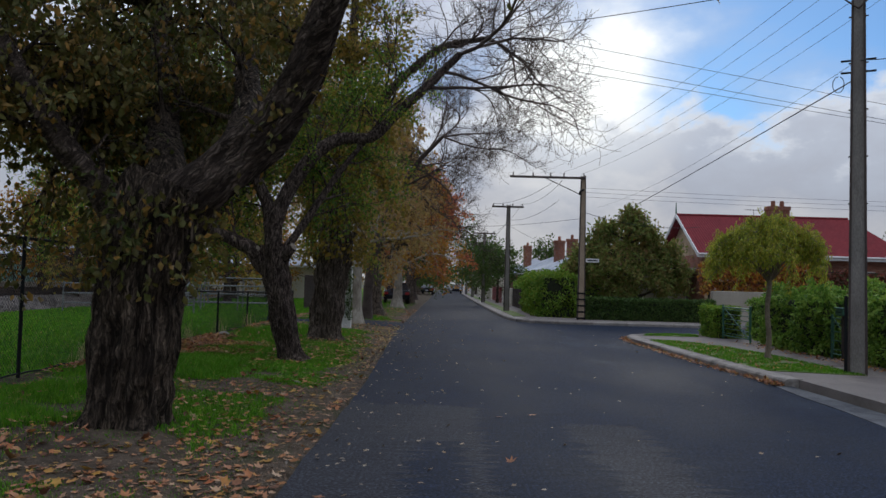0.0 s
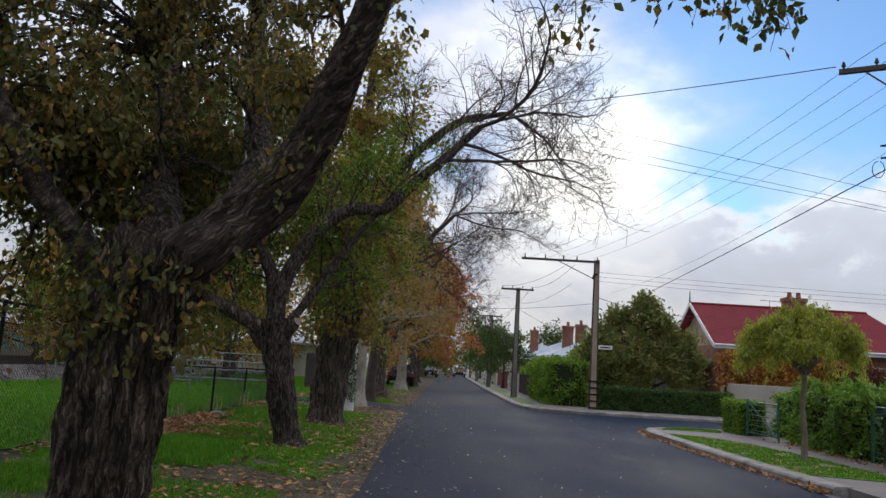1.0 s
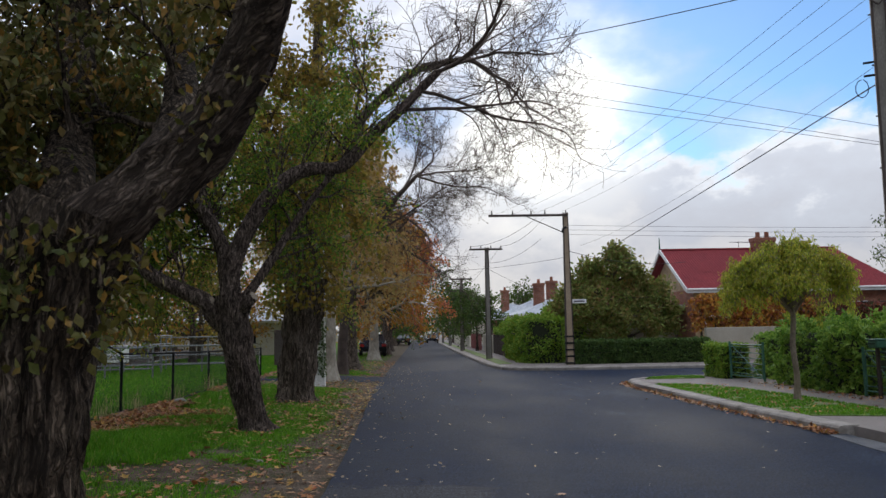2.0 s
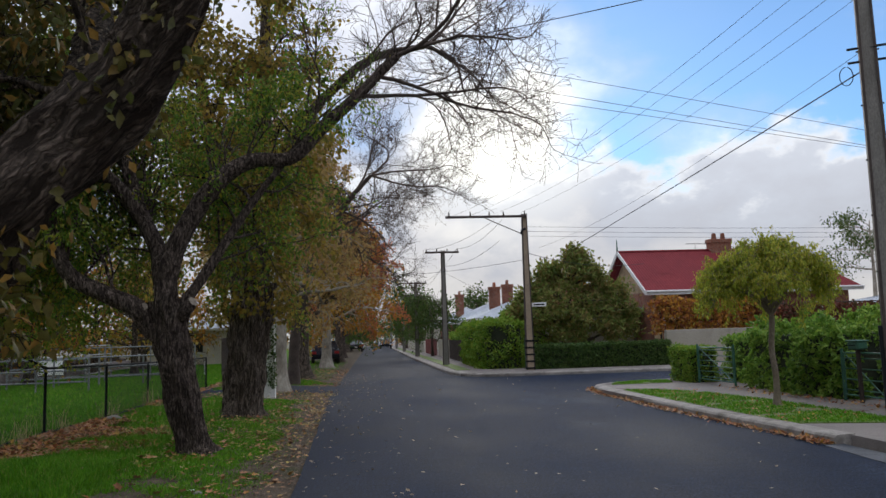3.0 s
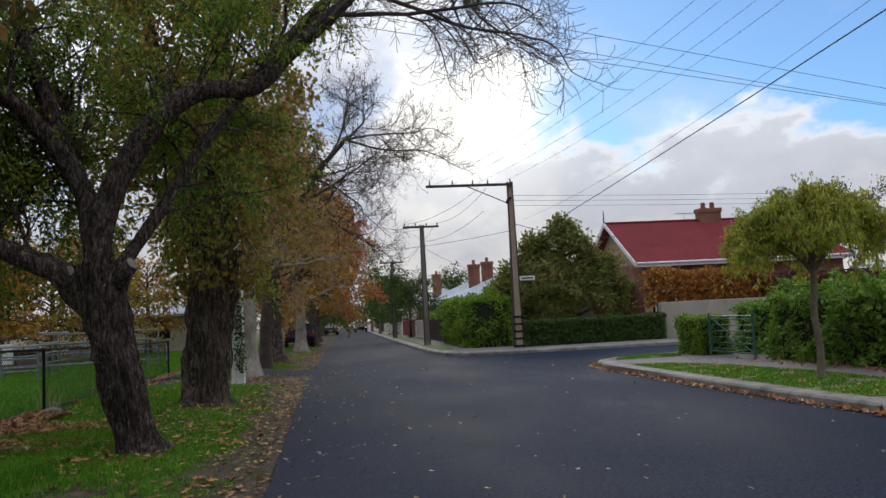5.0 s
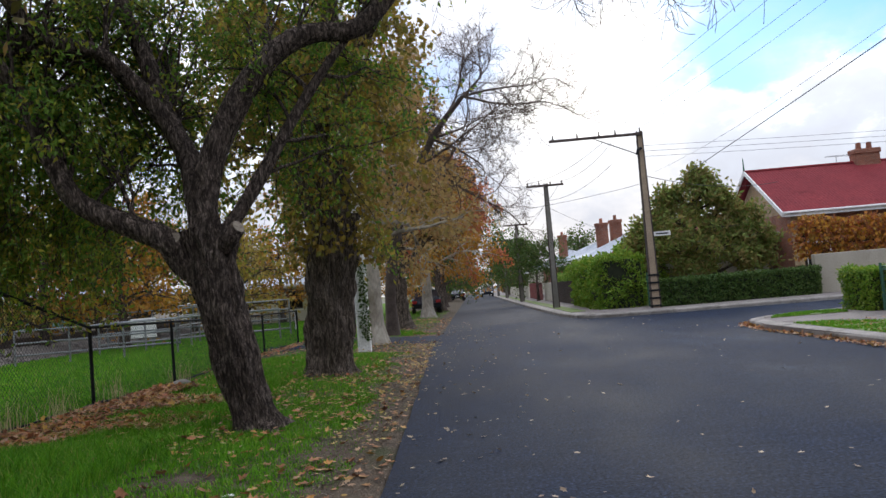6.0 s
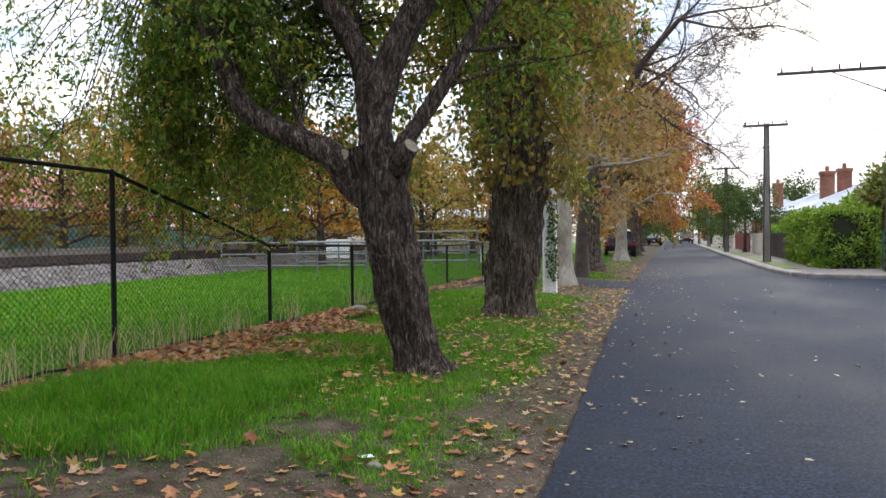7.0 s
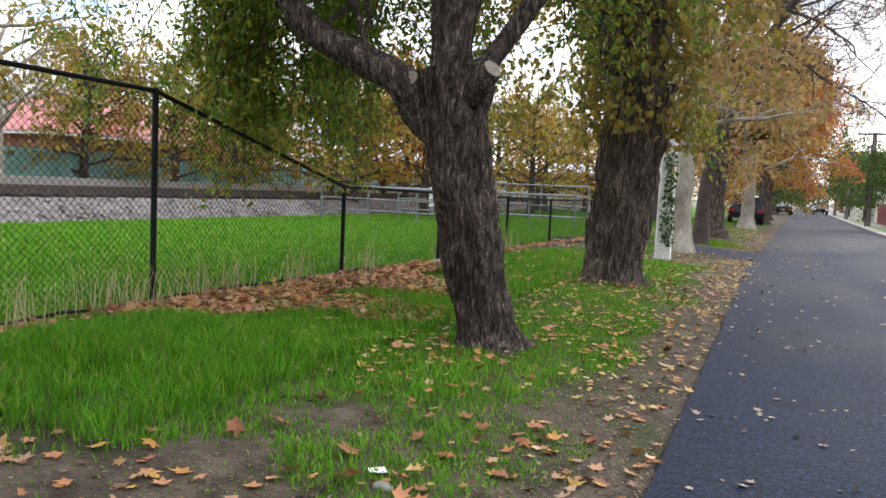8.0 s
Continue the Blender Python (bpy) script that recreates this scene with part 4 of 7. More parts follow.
def old_elm():
    w = Wood(11)
    trunk = w.smooth_path([(-3.03, 7.6, -0.02), (-3.0, 7.6, 0.4), (-2.95, 7.6, 1.0), (-2.92, 7.6, 1.55), (-2.80, 7.6, 2.1), (-2.62, 7.6, 2.5)], 26)
    w.limb(trunk, 0.39, 0.42, 110, flare=0.17, rough=0.16)
    limbs = [
        ([(-2.75, 7.6, 2.05), (-2.38, 7.6, 2.45), (-1.97, 7.6, 2.80), (-1.66, 7.5, 3.05), (-1.42, 7.35, 3.38), (-1.2, 7.1, 3.75), (-1.0, 6.85, 4.15), (-0.6, 6.5, 4.9), (0.1, 6.2, 5.5), (0.9, 6.0, 5.5)], 0.31, 0.07),
        ([(-2.82, 7.65, 2.1), (-2.85, 7.85, 2.6), (-3.13, 8.5, 3.14), (-3.37, 9.2, 3.94), (-3.79, 10.0, 5.25), (-4.1, 10.6, 6.6)], 0.26, 0.10),
        ([(-2.3, 7.6, 2.5), (-2.09, 7.7, 2.80), (-2.15, 8.4, 3.46), (-2.44, 9.3, 4.33), (-2.78, 10.2, 5.36), (-3.0, 10.8, 6.8)], 0.21, 0.08),
        ([(-3.0, 7.6, 1.8), (-3.15, 7.5, 2.13), (-3.37, 7.38, 2.49), (-3.61, 7.25, 2.79), (-3.75, 7.12, 3.08), (-4.02, 7.00, 3.57), (-4.6, 6.8, 4.5)], 0.16, 0.07),
    ]
    made = []
    for k, (c, r0, r1) in enumerate(limbs):
        p = w.smooth_path(c, 7)
        one = Wood(100 + k)
        one.limb(w.smooth_path(c, 16), r0, r1, 40, rough=0.17)
        made.append(one)
        w.dress(p, 0.035, (6, 26, 12, 22)[k], 1.0, 2, lo=0.3 if k else 0.5, kids=5, up=0.05, droop=0.12, out=((-0.3, 0.4, 0.4), (-0.5, 0.8, 0.1), (-0.4, 0.8, 0.3), (-0.3, 0.9, 0.1))[k])
        w.grow(p[-1], p[-1] - p[-3], 1.6, r1, 3, kids=4)
    rng = w.rng
    # leafy branches that fill the paddock side of the crown
    for k in range(50):
        q = np.array([rng.uniform(-7.2, -3.3), rng.uniform(9.0, 10.9), rng.uniform(3.0, 6.8)])
        q[2] = max(q[2], 1.65 + 0.36 * (q[1] - 6.0) + 0.4)
        a = np.array([-3.3, 8.9, 3.6]) if q[2] < 4.6 else np.array([-3.75, 9.9, 5.1])
        w.limb(w.smooth_path([a, (a + q) / 2 + np.array([0, 0, 0.25]), q], 4), 0.03, 0.01)
        w.grow(q, (rng.normal(-0.2, 0.6), rng.normal(0, 0.5), rng.normal(0.1, 0.4)), 0.9, 0.01, 1, kids=6, up=0.0, droop=0.12)
    # the high crown, out of view, added to shade the ground below
    for k in range(40):
        a, d = rng.uniform(0, 6.28), 4.6 * math.sqrt(rng.uniform())
        q = np.array([-3.2 + d * math.cos(a), 7.6 + 0.9 * d * math.sin(a), 10.6 - 0.12 * d * d + rng.uniform(-1.6, 0.6)])
        o = np.array([-3.9, 10.2, 5.8]) if q[0] < -3.0 else np.array([-2.9, 10.5, 6.0])
        w.limb(w.smooth_path([o, (o + q) / 2 + np.array([0, 0, 0.5]), q], 4), 0.05, 0.012)
        w.grow(q, (rng.normal(0, 0.7), rng.normal(0, 0.7), 0.2), 1.0, 0.012, 1, kids=6, up=0.0, droop=0.1)
    # sprays that hang over the road from the long limb
    for k in range(9):
        q = np.array([rng.uniform(0.4, 3.2), rng.uniform(5.6, 6.6), rng.uniform(4.78, 5.02)])
        w.limb(w.smooth_path([(0.5, 6.1, 5.5), (0.5 * q[0] + 0.3, 6.1, 5.5), q], 4), 0.02, 0.008)
        w.grow(q, (rng.normal(0.2, 0.4), rng.normal(0, 0.4), -0.9), 0.55, 0.008, 1, kids=4, up=-0.1)
    # shoots on the head of the trunk and along the limbs
    for k in range(90):
        a, z = rng.uniform(0, 6.28), rng.uniform(1.5, 2.35)
        q = np.array([-2.85 + 0.42 * math.cos(a), 7.6 + 0.42 * math.sin(a), z])
        w.grow(q, (math.cos(a), math.sin(a), 0.1), 0.32, 0.006, 0, droop=0.5)
    for c, r0, r1 in limbs:
        p = w.smooth_path(c, 5)
        for k in range(16):
            q = p[rng.integers(2, len(p) * 3 // 4)] + rng.normal(0, 0.12, 3)
            w.grow(q, rng.normal(0, 1, 3), 0.3, 0.005, 0, droop=0.5)
    t = tree_thing("street_tree", w, -3.0, 7.6, M_BARK_ELM, "old spreading elm with furrowed bark and dull olive-brown leaves")
    for k, one in enumerate(made):
        crown_part(t, one.wood_mesh("limb", M_BARK_ELM if k in (1, 2) else M_BARK_LIMB), name="limb")
    crown_part(t, w.leaves("crown", 11, 0.094, M_L_OLIVE, 0.6, 0.62, 0.07))
    t.matrix_world = pose(-2.74, 8.0, 0) @ Matrix.Scale(1.03, 4)


def ash_tree():
    w = Wood(23)
    trunk = w.smooth_path([(-2.76, 15.6, 0.0), (-2.84, 15.57, 0.4), (-2.92, 15.55, 0.8), (-3.05, 15.55, 1.41), (-3.14, 15.55, 1.95), (-3.18, 15.55, 2.35)], 22)
    w.limb(trunk, 0.225, 0.27, 80, flare=0.13, rough=0.17)
    arcp = [(-3.16, 15.55, 2.2), (-3.18, 15.55, 2.75), (-3.0, 15.62, 3.35), (-2.6, 15.7, 4.05), (-2.25, 15.8, 4.42), (-1.9, 15.9, 4.60), (-1.34, 16.05, 4.68), (-0.82, 16.3, 5.27), (-0.26, 16.45, 5.84), (0.08, 16.6, 6.24), (0.45, 16.7, 6.65)]
    limbs = [
        ([(-3.15, 15.55, 1.75), (-3.42, 15.5, 1.95), (-3.60, 15.4, 2.23), (-3.99, 15.30, 2.44), (-4.46, 15.20, 2.72), (-4.68, 15.10, 3.16), (-4.86, 15.00, 3.78), (-5.08, 14.90, 4.20), (-5.5, 14.7, 5.1)], 0.17, 0.06, 16),
        ([(-3.2, 15.55, 2.2), (-3.25, 15.55, 2.6), (-3.36, 15.69, 3.14), (-3.69, 15.83, 3.79), (-3.93, 15.96, 4.53), (-4.25, 16.10, 5.31), (-4.5, 16.3, 6.5)], 0.17, 0.07, 20),
        (arcp, 0.17, 0.075, 0),
        ([(-3.05, 15.5, 2.15), (-2.85, 15.55, 2.42), (-2.53, 15.69, 2.95), (-2.18, 15.83, 3.56), (-1.77, 15.96, 4.19), (-1.47, 16.10, 4.60), (-1.0, 16.3, 5.4)], 0.10, 0.03, 9),
        ([(-3.6, 15.8, 3.6), (-3.95, 15.7, 4.1), (-4.29, 15.40, 4.46), (-4.69, 15.15, 4.54), (-5.0, 14.8, 5.0), (-5.5, 14.3, 5.7)], 0.12, 0.05, 14),
    ]
    for c, r0, r1, k in limbs:
        p = w.smooth_path(c, 7)
        w.limb(p, r0, r1, 20, rough=0.12)
        if k:
            w.dress(p, 0.030, k, 1.25, 2, lo=0.30, kids=5, up=0.05, droop=0.12, out=(-0.25, 0.95, 0.25))
            w.grow(p[-1], p[-1] - p[-3], 1.3, r1, 2, kids=4)
        else:
            w.dress(p[18:50], 0.02, 9, 0.95, 2, lo=0.0, kids=4, droop=0.1, out=(-0.2, 0.7, 0.75))
    # long leafy sprays hanging on the paddock side
    for k in range(115):
        q = np.array([w.rng.uniform(-8.8, -3.7), w.rng.uniform(15.7, 18.6), w.rng.uniform(2.7, 5.4)])
        w.limb(w.smooth_path([(-4.9, 15.1, 4.4), (q[0] * 0.5 - 2.45, q[1] * 0.5 + 7.5, max(q[2], 4.2) + 0.3), q], 3), 0.016, 0.007)
        w.grow(q, (w.rng.normal(-0.3, 0.4), w.rng.normal(-0.2, 0.4), -0.5), 1.1, 0.008, 1, kids=5, up=0.0, droop=0.35)
    # leafy branches behind the fork
    for k in range(50):
        q = np.array([w.rng.uniform(-5.4, -1.9), w.rng.uniform(16.6, 18.8), w.rng.uniform(3.0, 6.4)])
        o = np.array([-3.6, 15.9, 3.7]) if q[0] < -3.3 else np.array([-2.5, 15.75, 4.1])
        w.limb(w.smooth_path([o, (o + q) / 2 + np.array([0, 0, 0.3]), q], 3), 0.018, 0.008)
        w.grow(q, (w.rng.normal(0, 0.5), w.rng.normal(0.1, 0.4), -0.3), 1.0, 0.008, 1, kids=5, up=0.0, droop=0.3)
    # yellowing strands that hang down to the fence
    h = Wood(24)
    for k in range(44):
        a = np.array([-5.2 + h.rng.normal(0, 0.2), 15.4 + h.rng.normal(0, 0.3), 4.5 + h.rng.normal(0, 0.2)])
        m = np.array([h.rng.uniform(-7.2, -5.6), h.rng.uniform(16.4, 18.6), h.rng.uniform(3.4, 4.2)])
        e = m + np.array([h.rng.normal(-0.2, 0.25), h.rng.normal(0.1, 0.25), -h.rng.uniform(1.0, 2.5)])
        p = h.smooth_path([a, (a + m) / 2 + np.array([0, 0, 0.25]), m, (m + e) / 2 + h.rng.normal(0, 0.06, 3), e], 6)
        h.limb(p, 0.014, 0.004)
        for q in range(9, len(p) - 1):
            for s in range(2):
                h.grow(p[q], h.rng.normal(0, 1, 3) + np.array([0, 0, -0.6]), 0.3, 0.003, 0, droop=0.3)
    # a sawn stub by the fork
    t = tree_thing("street_tree", w, -2.85, 15.57, M_BARK_DARK, "leaning ash tree with green leaves and a sawn stub")
    crown_part(t, w.leaves("crown", 13, 0.084, M_L_GREEN, 0.35, 0.42, 0.06))
    spray = crown_part(t, h.wood_mesh("hanging_spray", M_BARK_DARK), name="hanging_spray")
    me = h.leaves("foliage", 9, 0.10, M_L_SPRAY, 0.5, 0.42, 0.06)
    me.transform(Matrix.Translation((2.85, -15.57, 0)))
    part("foliage", me, None, spray, "yellow-green foliage")
    fc = tubem([(-3.47, 15.335, 2.25), (-3.47, 15.318, 2.255)], 0.06, 14)
    fc.transform(Matrix.Translation((2.85, -15.57, 0)))
    part("cut_face", fc, M_CUT, t, "pale sawn wood face")
    st = tubem([(-3.08, 15.5, 2.0), (-2.86, 15.38, 2.22), (-2.76, 15.34, 2.31)], 0.125, 14, 0.09)
    st.transform(Matrix.Translation((2.85, -15.57, 0)))
    stub = part("stub", st, M_BARK_DARK, t, smooth=True)
    fc = tubem([(-2.765, 15.343, 2.306), (-2.75, 15.335, 2.317)], 0.078, 14)
    fc.transform(Matrix.Translation((2.85, -15.57, 0)))
    part("cut_face", fc, M_CUT, stub, "pale sawn wood face")
    # the bare, fine-twigged outer fan of the arching limb
    f = Wood(29)
    starts = [((-0.26, 16.45, 5.84), (1.0, 0.1, 0.02), 2.5, 0.04), ((0.08, 16.6, 6.24), (1.0, 0.1, -0.22), 2.5, 0.04), ((0.45, 16.7, 6.65), (1.0, 0.1, -0.05), 2.6, 0.045), ((0.45, 16.7, 6.65), (0.9, -0.1, 0.3), 2.2, 0.04), ((-0.82, 16.3, 5.27), (0.7, 0.2, 0.6), 1.6, 0.03)]
    for q, d, L, r in starts:
        f.grow(np.array(q), d, L, r, 3, kids=6, spread=0.75, up=0.02, wob=0.13, droop=0.02, bare=True, ratio=0.56)
    me = f.wood_mesh("bare_limb", M_TWIG)
    me.transform(Matrix.Translation((2.85, -15.57, 0)))
    part("bare_limb", me, None, t)
    t.matrix_world = pose(-2.48, 14.64, 0.03) @ Matrix.Scale(0.945, 4)


def big_plane():
    w = Wood(37)
    trunk = w.smooth_path([(-2.95, 20.8, 0.0), (-2.92, 20.8, 0.5), (-2.86, 20.8, 1.2), (-2.79, 20.8, 2.0), (-2.66, 20.8, 3.0)], 22)
    w.limb(trunk, 0.41, 0.44, 90, flare=0.22, rough=0.15)
    limbs = [
        ([(-2.7, 20.8, 2.7), (-2.60, 20.9, 3.96), (-2.55, 20.9, 5.23), (-2.51, 20.9, 6.52), (-2.46, 20.9, 7.82), (-2.42, 20.9, 9.6)], 0.33, 0.1),
        ([(-2.9, 20.8, 2.7), (-3.2, 20.9, 3.8), (-3.5, 21.1, 5.2), (-3.9, 21.3, 7.2), (-4.2, 21.6, 9)], 0.28, 0.09),
        ([(-2.55, 20.8, 4.4), (-2.1, 20.5, 5.6), (-1.55, 20.2, 6.4), (-0.97, 19.95, 7.0), (-0.02, 19.5, 7.65), (1.1, 19.0, 7.75)], 0.17, 0.06),
    ]
    for k, (c, r0, r1) in enumerate(limbs):
        p = w.smooth_path(c, 6)
        w.limb(p, r0, r1, 18, rough=0.06)
        if k < 2:
            w.dress(p, 0.035, 30, 1.4, 2, lo=0.2, kids=4, up=0.02, droop=0.2)
            w.grow(p[-1], p[-1] - p[-3], 1.6, r1, 2, kids=4)
    rng = w.rng
    for k in range(150):
        a, z = rng.uniform(0, 6.28), rng.uniform(2.3, 4.0)
        q = np.array([-2.72 + 0.5 * math.cos(a), 20.8 + 0.5 * math.sin(a), z])
        w.grow(q, (math.cos(a), math.sin(a), -0.1), 0.5, 0.006, 0, droop=0.5)
    for k in range(60):
        q = np.array([rng.uniform(-5.6, -1.3), rng.uniform(20.4, 23.2), rng.uniform(3.0, 7.2)])
        o = np.array([-3.0, 20.9, min(q[2], 5.5)])
        w.limb(w.smooth_path([o, (o + q) / 2 + np.array([0, 0, 0.2]), q], 3), 0.02, 0.008)
        w.grow(q, (rng.normal(0, 0.6), rng.normal(0, 0.5), -0.2), 0.9, 0.008, 1, kids=5, up=0.0, droop=0.25)
    t = tree_thing("street_tree", w, -2.9, 20.8, M_BARK, "massive plane tree trunk with ochre autumn leaves")
    crown_part(t, w.leaves("crown", 10, 0.125, M_L_OCHRE, 0.6, 0.75, 0.12))
    f = Wood(41)
    for q, d, L in (((-0.97, 19.95, 7.0), (0.9, -0.3, 0.2), 2.1), ((-0.02, 19.5, 7.65), (1, -0.3, -0.1), 2.2), ((1.1, 19.0, 7.75), (1, -0.35, -0.25), 2.1), ((1.1, 19.0, 7.75), (0.9, -0.2, 0.3), 2.0), ((-1.55, 20.2, 6.4), (0.5, -0.3, 0.8), 1.9), ((1.1, 19.0, 7.75), (0.8, -0.6, -0.55), 1.9)):
        f.grow(np.array(q), d, L, 0.042, 3, kids=6, spread=0.75, up=0.02, wob=0.13, droop=0.04, bare=True, ratio=0.56)
    me = f.wood_mesh("bare_limb", M_TWIG)
    me.transform(Matrix.Translation((2.9, -20.8, 0)))
    part("bare_limb", me, None, t)
    t.matrix_world = pose(-2.57, 20.05, 0.02) @ Matrix.Scale(0.965, 4)


old_elm()
ash_tree()
big_plane()


# ---- other trees ----
def crown_tree(name, x, y, z, seed, height, radius, low, r, leaf, per, size, bark, label, group="", lean=(0, 0), shape=0.6, limbs=16, level=2, droop=0.15, keep=1.0, aspect=0.65, ldroop=0.5, taper=0.35):
    """A tree with a tapered trunk and limbs that reach an uneven crown outline; low: height of the crown's foot."""
    w = Wood(seed)
    rng = w.rng
    top = height * 0.9
    ctrl = [(lean[0] * f ** 1.5 + rng.normal(0, 0.05) * f, lean[1] * f ** 1.5 + rng.normal(0, 0.05) * f, top * f - 0.04) for f in (0, 0.15, 0.35, 0.6, 0.8, 1.0)]
    p = w.smooth_path(ctrl, 8)
    w.limb(p, r, r * 0.12, 16, flare=r * 0.45, rough=0.07)
    for k in range(limbs):
        f = (k + rng.uniform(0, 0.8)) / limbs
        zz = low + (top - low) * f * 0.95
        env = radius * (math.sin(math.pi * min(1.0, (f * (1 - shape) + shape * 0.55) ** 0.9)) ** 0.7) * rng.uniform(0.75, 1.12) * (1 - taper * f)
        i = min(len(p) - 2, int(zz / top * (len(p) - 1)))
        a = k * 2.4 + rng.normal(0, 0.35)
        q = p[i] * 1.0
        L = env * 0.66
        w.grow(q, (math.cos(a), math.sin(a), 0.35 + 0.5 * f), L, max(0.02, r * 0.28 * (1 - 0.5 * f)), level, kids=4, up=0.05, droop=droop, spread=0.8)
    t = empty(name, x, y, z)
    part("trunk", w.wood_mesh("trunk", bark), bark, t)
    if per:
        part("crown", w.leaves("crown", per, size, leaf, ldroop, aspect, size * 0.8, keep), None, t)
    return tagged(t, label, "tree", group)


ROW = [
    (-2.75, 27.6, 51, 9.5, 3.4, 3.2, 0.27, M_L_RUSSET, 10, M_BARK_PALE, "pale-barked plane tree with thinning ochre leaves", 1.0),
    (-2.8, 35.3, 52, 9.5, 3.8, 2.9, 0.42, M_L_RUSSET, 16, M_BARK, "broad plane tree with ochre autumn leaves", 1.0),
    (-2.4, 46.6, 53, 9.0, 4.2, 3.1, 0.32, M_L_ORANGE, 18, M_BARK_PALE, "pale forked plane tree with orange-brown leaves", 1.0),
    (-2.2, 57.0, 54, 9.2, 5.0, 3.9, 0.35, M_L_RED, 34, M_BARK, "street tree with red autumn leaves", 1.0),
    (-2.4, 69.0, 55, 8.0, 7.0, 2.2, 0.35, M_L_DARKGREEN, 14, M_BARK_DARK, "street tree still dark green", 1.0),
]
row_made = []
for x, y, sd, hh, rr, low, r, leaf, per, bark, lab, keep in ROW:
    row_made.append(crown_tree("street_tree", x, y, 0.08, sd, hh, rr, low, r, leaf, per, 0.17, bark, lab, "street trees", keep=keep, limbs=26, lean=(0.3, 0)))
# lighter trees for the far end of the street
far_made = [
    crown_tree("street_tree", -2.9, 82.0, 0.05, 56, 8.8, 5.6, 1.7, 0.33, M_L_DARKGREEN, 16, 0.36, M_BARK_DARK, "street tree still dark green", "street trees", limbs=26, level=1),
    crown_tree("street_tree", -2.8, 95.0, 0.05, 57, 9.2, 5.6, 1.8, 0.33, M_L_ORANGE, 16, 0.36, M_BARK, "street tree with orange autumn leaves", "street trees", limbs=26, level=1),
]
for k, (y, src) in enumerate(((109, 0), (124, 1), (141, 0), (160, 1), (183, 0), (210, 0), (240, 1))):
    copy_thing(far_made[src], pose(-2.9 + 0.2 * math.sin(k * 3.1), y, 0.05, 0, 0, 77 * k))


def bare_plane():
    """The bare outer limbs that hang over the road beyond the big plane."""
    w = Wood(61)
    base = w.smooth_path([(-2.7, 31.5, 0.05), (-2.6, 31.4, 2.0), (-2.0, 31.2, 4.2), (-0.9, 30.8, 6.2), (0.2, 30.4, 7.4)], 6)
    w.limb(base, 0.20, 0.07, 12, flare=0.06)
    f = Wood(62)
    for q, d, L in (((-0.9, 30.8, 6.2), (1, -0.2, 0.2), 3.0), ((0.2, 30.4, 7.4), (1, -0.2, 0.1), 2.8), ((0.2, 30.4, 7.4), (0.8, -0.1, 0.5), 2.2), ((-1.8, 31.1, 4.6), (1, -0.2, 0.3), 3.0), ((-0.4, 30.6, 6.8), (0.5, -0.2, 0.9), 2.2), ((-1.4, 31.0, 5.4), (1, -0.3, 0.1), 3.3), ((-0.9, 30.8, 6.2), (1, 0.2, -0.15), 3.0), ((-1.4, 31.0, 5.4), (1, 0.2, -0.2), 3.0), ((0.2, 30.4, 7.4), (1, 0.2, -0.3), 2.8)):
        f.grow(np.array(q), d, L, 0.042, 3, kids=8, spread=0.75, up=0.02, droop=0.04, wob=0.12, ratio=0.52, bare=True)
    t = tree_thing("street_tree", w, -2.7, 31.5, M_TWIG, "nearly bare plane tree with drooping fine twigs over the road")
    crown_part(t, f.wood_mesh("bare_limb", M_TWIG), "fine bare reddish-brown twigs", "bare_limb")


bare_plane()


# ---- right-hand planting ----
def yellow_tree():
    """A grafted weeping head: arching branches that rise from the fork and hang at their ends."""
    w = Wood(71)
    rng = w.rng
    p = w.smooth_path([(0, 0, -0.03), (0.03, 0.01, 0.5), (-0.01, 0.02, 1.05), (0.02, 0.0, 1.5), (0.03, 0.0, 1.78)], 8)
    w.limb(p, 0.062, 0.048, 12, flare=0.03, rough=0.08)
    for k in range(64):
        a = k * 2.4 + rng.normal(0, 0.3)
        reach = 1.22 * math.sqrt((k + 3.0) / 66) * rng.uniform(0.86, 1.12)
        rise = 3.08 - 0.40 * reach ** 2 + rng.uniform(-0.16, 0.16)
        c, sn = math.cos(a) * reach, math.sin(a) * reach
        fall = rng.uniform(0.15, 0.75) * (0.35 + 0.65 * reach)
        q = w.smooth_path([p[-1 - k % 4], (0.35 * c, 0.35 * sn, 1.95 + 0.45 * (rise - 1.95)), (0.78 * c - 0.05, 0.78 * sn, rise), (1.0 * c - 0.09, sn, rise - 0.10), (1.07 * c - 0.11, 1.07 * sn, rise - 0.10 - fall)], 5)
        w.limb(q, 0.018, 0.004)
        for i in range(8, len(q) - 1):
            for j in range(3):
                w.grow(q[i], rng.normal(0, 0.7, 3) + np.array([0.25 * c, 0.25 * sn, -0.35]), rng.uniform(0.16, 0.34), 0.004, 0, droop=0.45)
    t = empty("small_tree", 7.68, 17.32, 0.12)
    part("trunk", w.wood_mesh("trunk", M_BARK_YOUNG), None, t)
    part("crown", w.leaves("crown", 13, 0.088, M_L_YELLOWGREEN, 0.95, 0.30, 0.035), None, t)
    tagged(t, "small mop-headed street tree with yellow-green weeping leaves", "tree", "street trees")


yellow_tree()


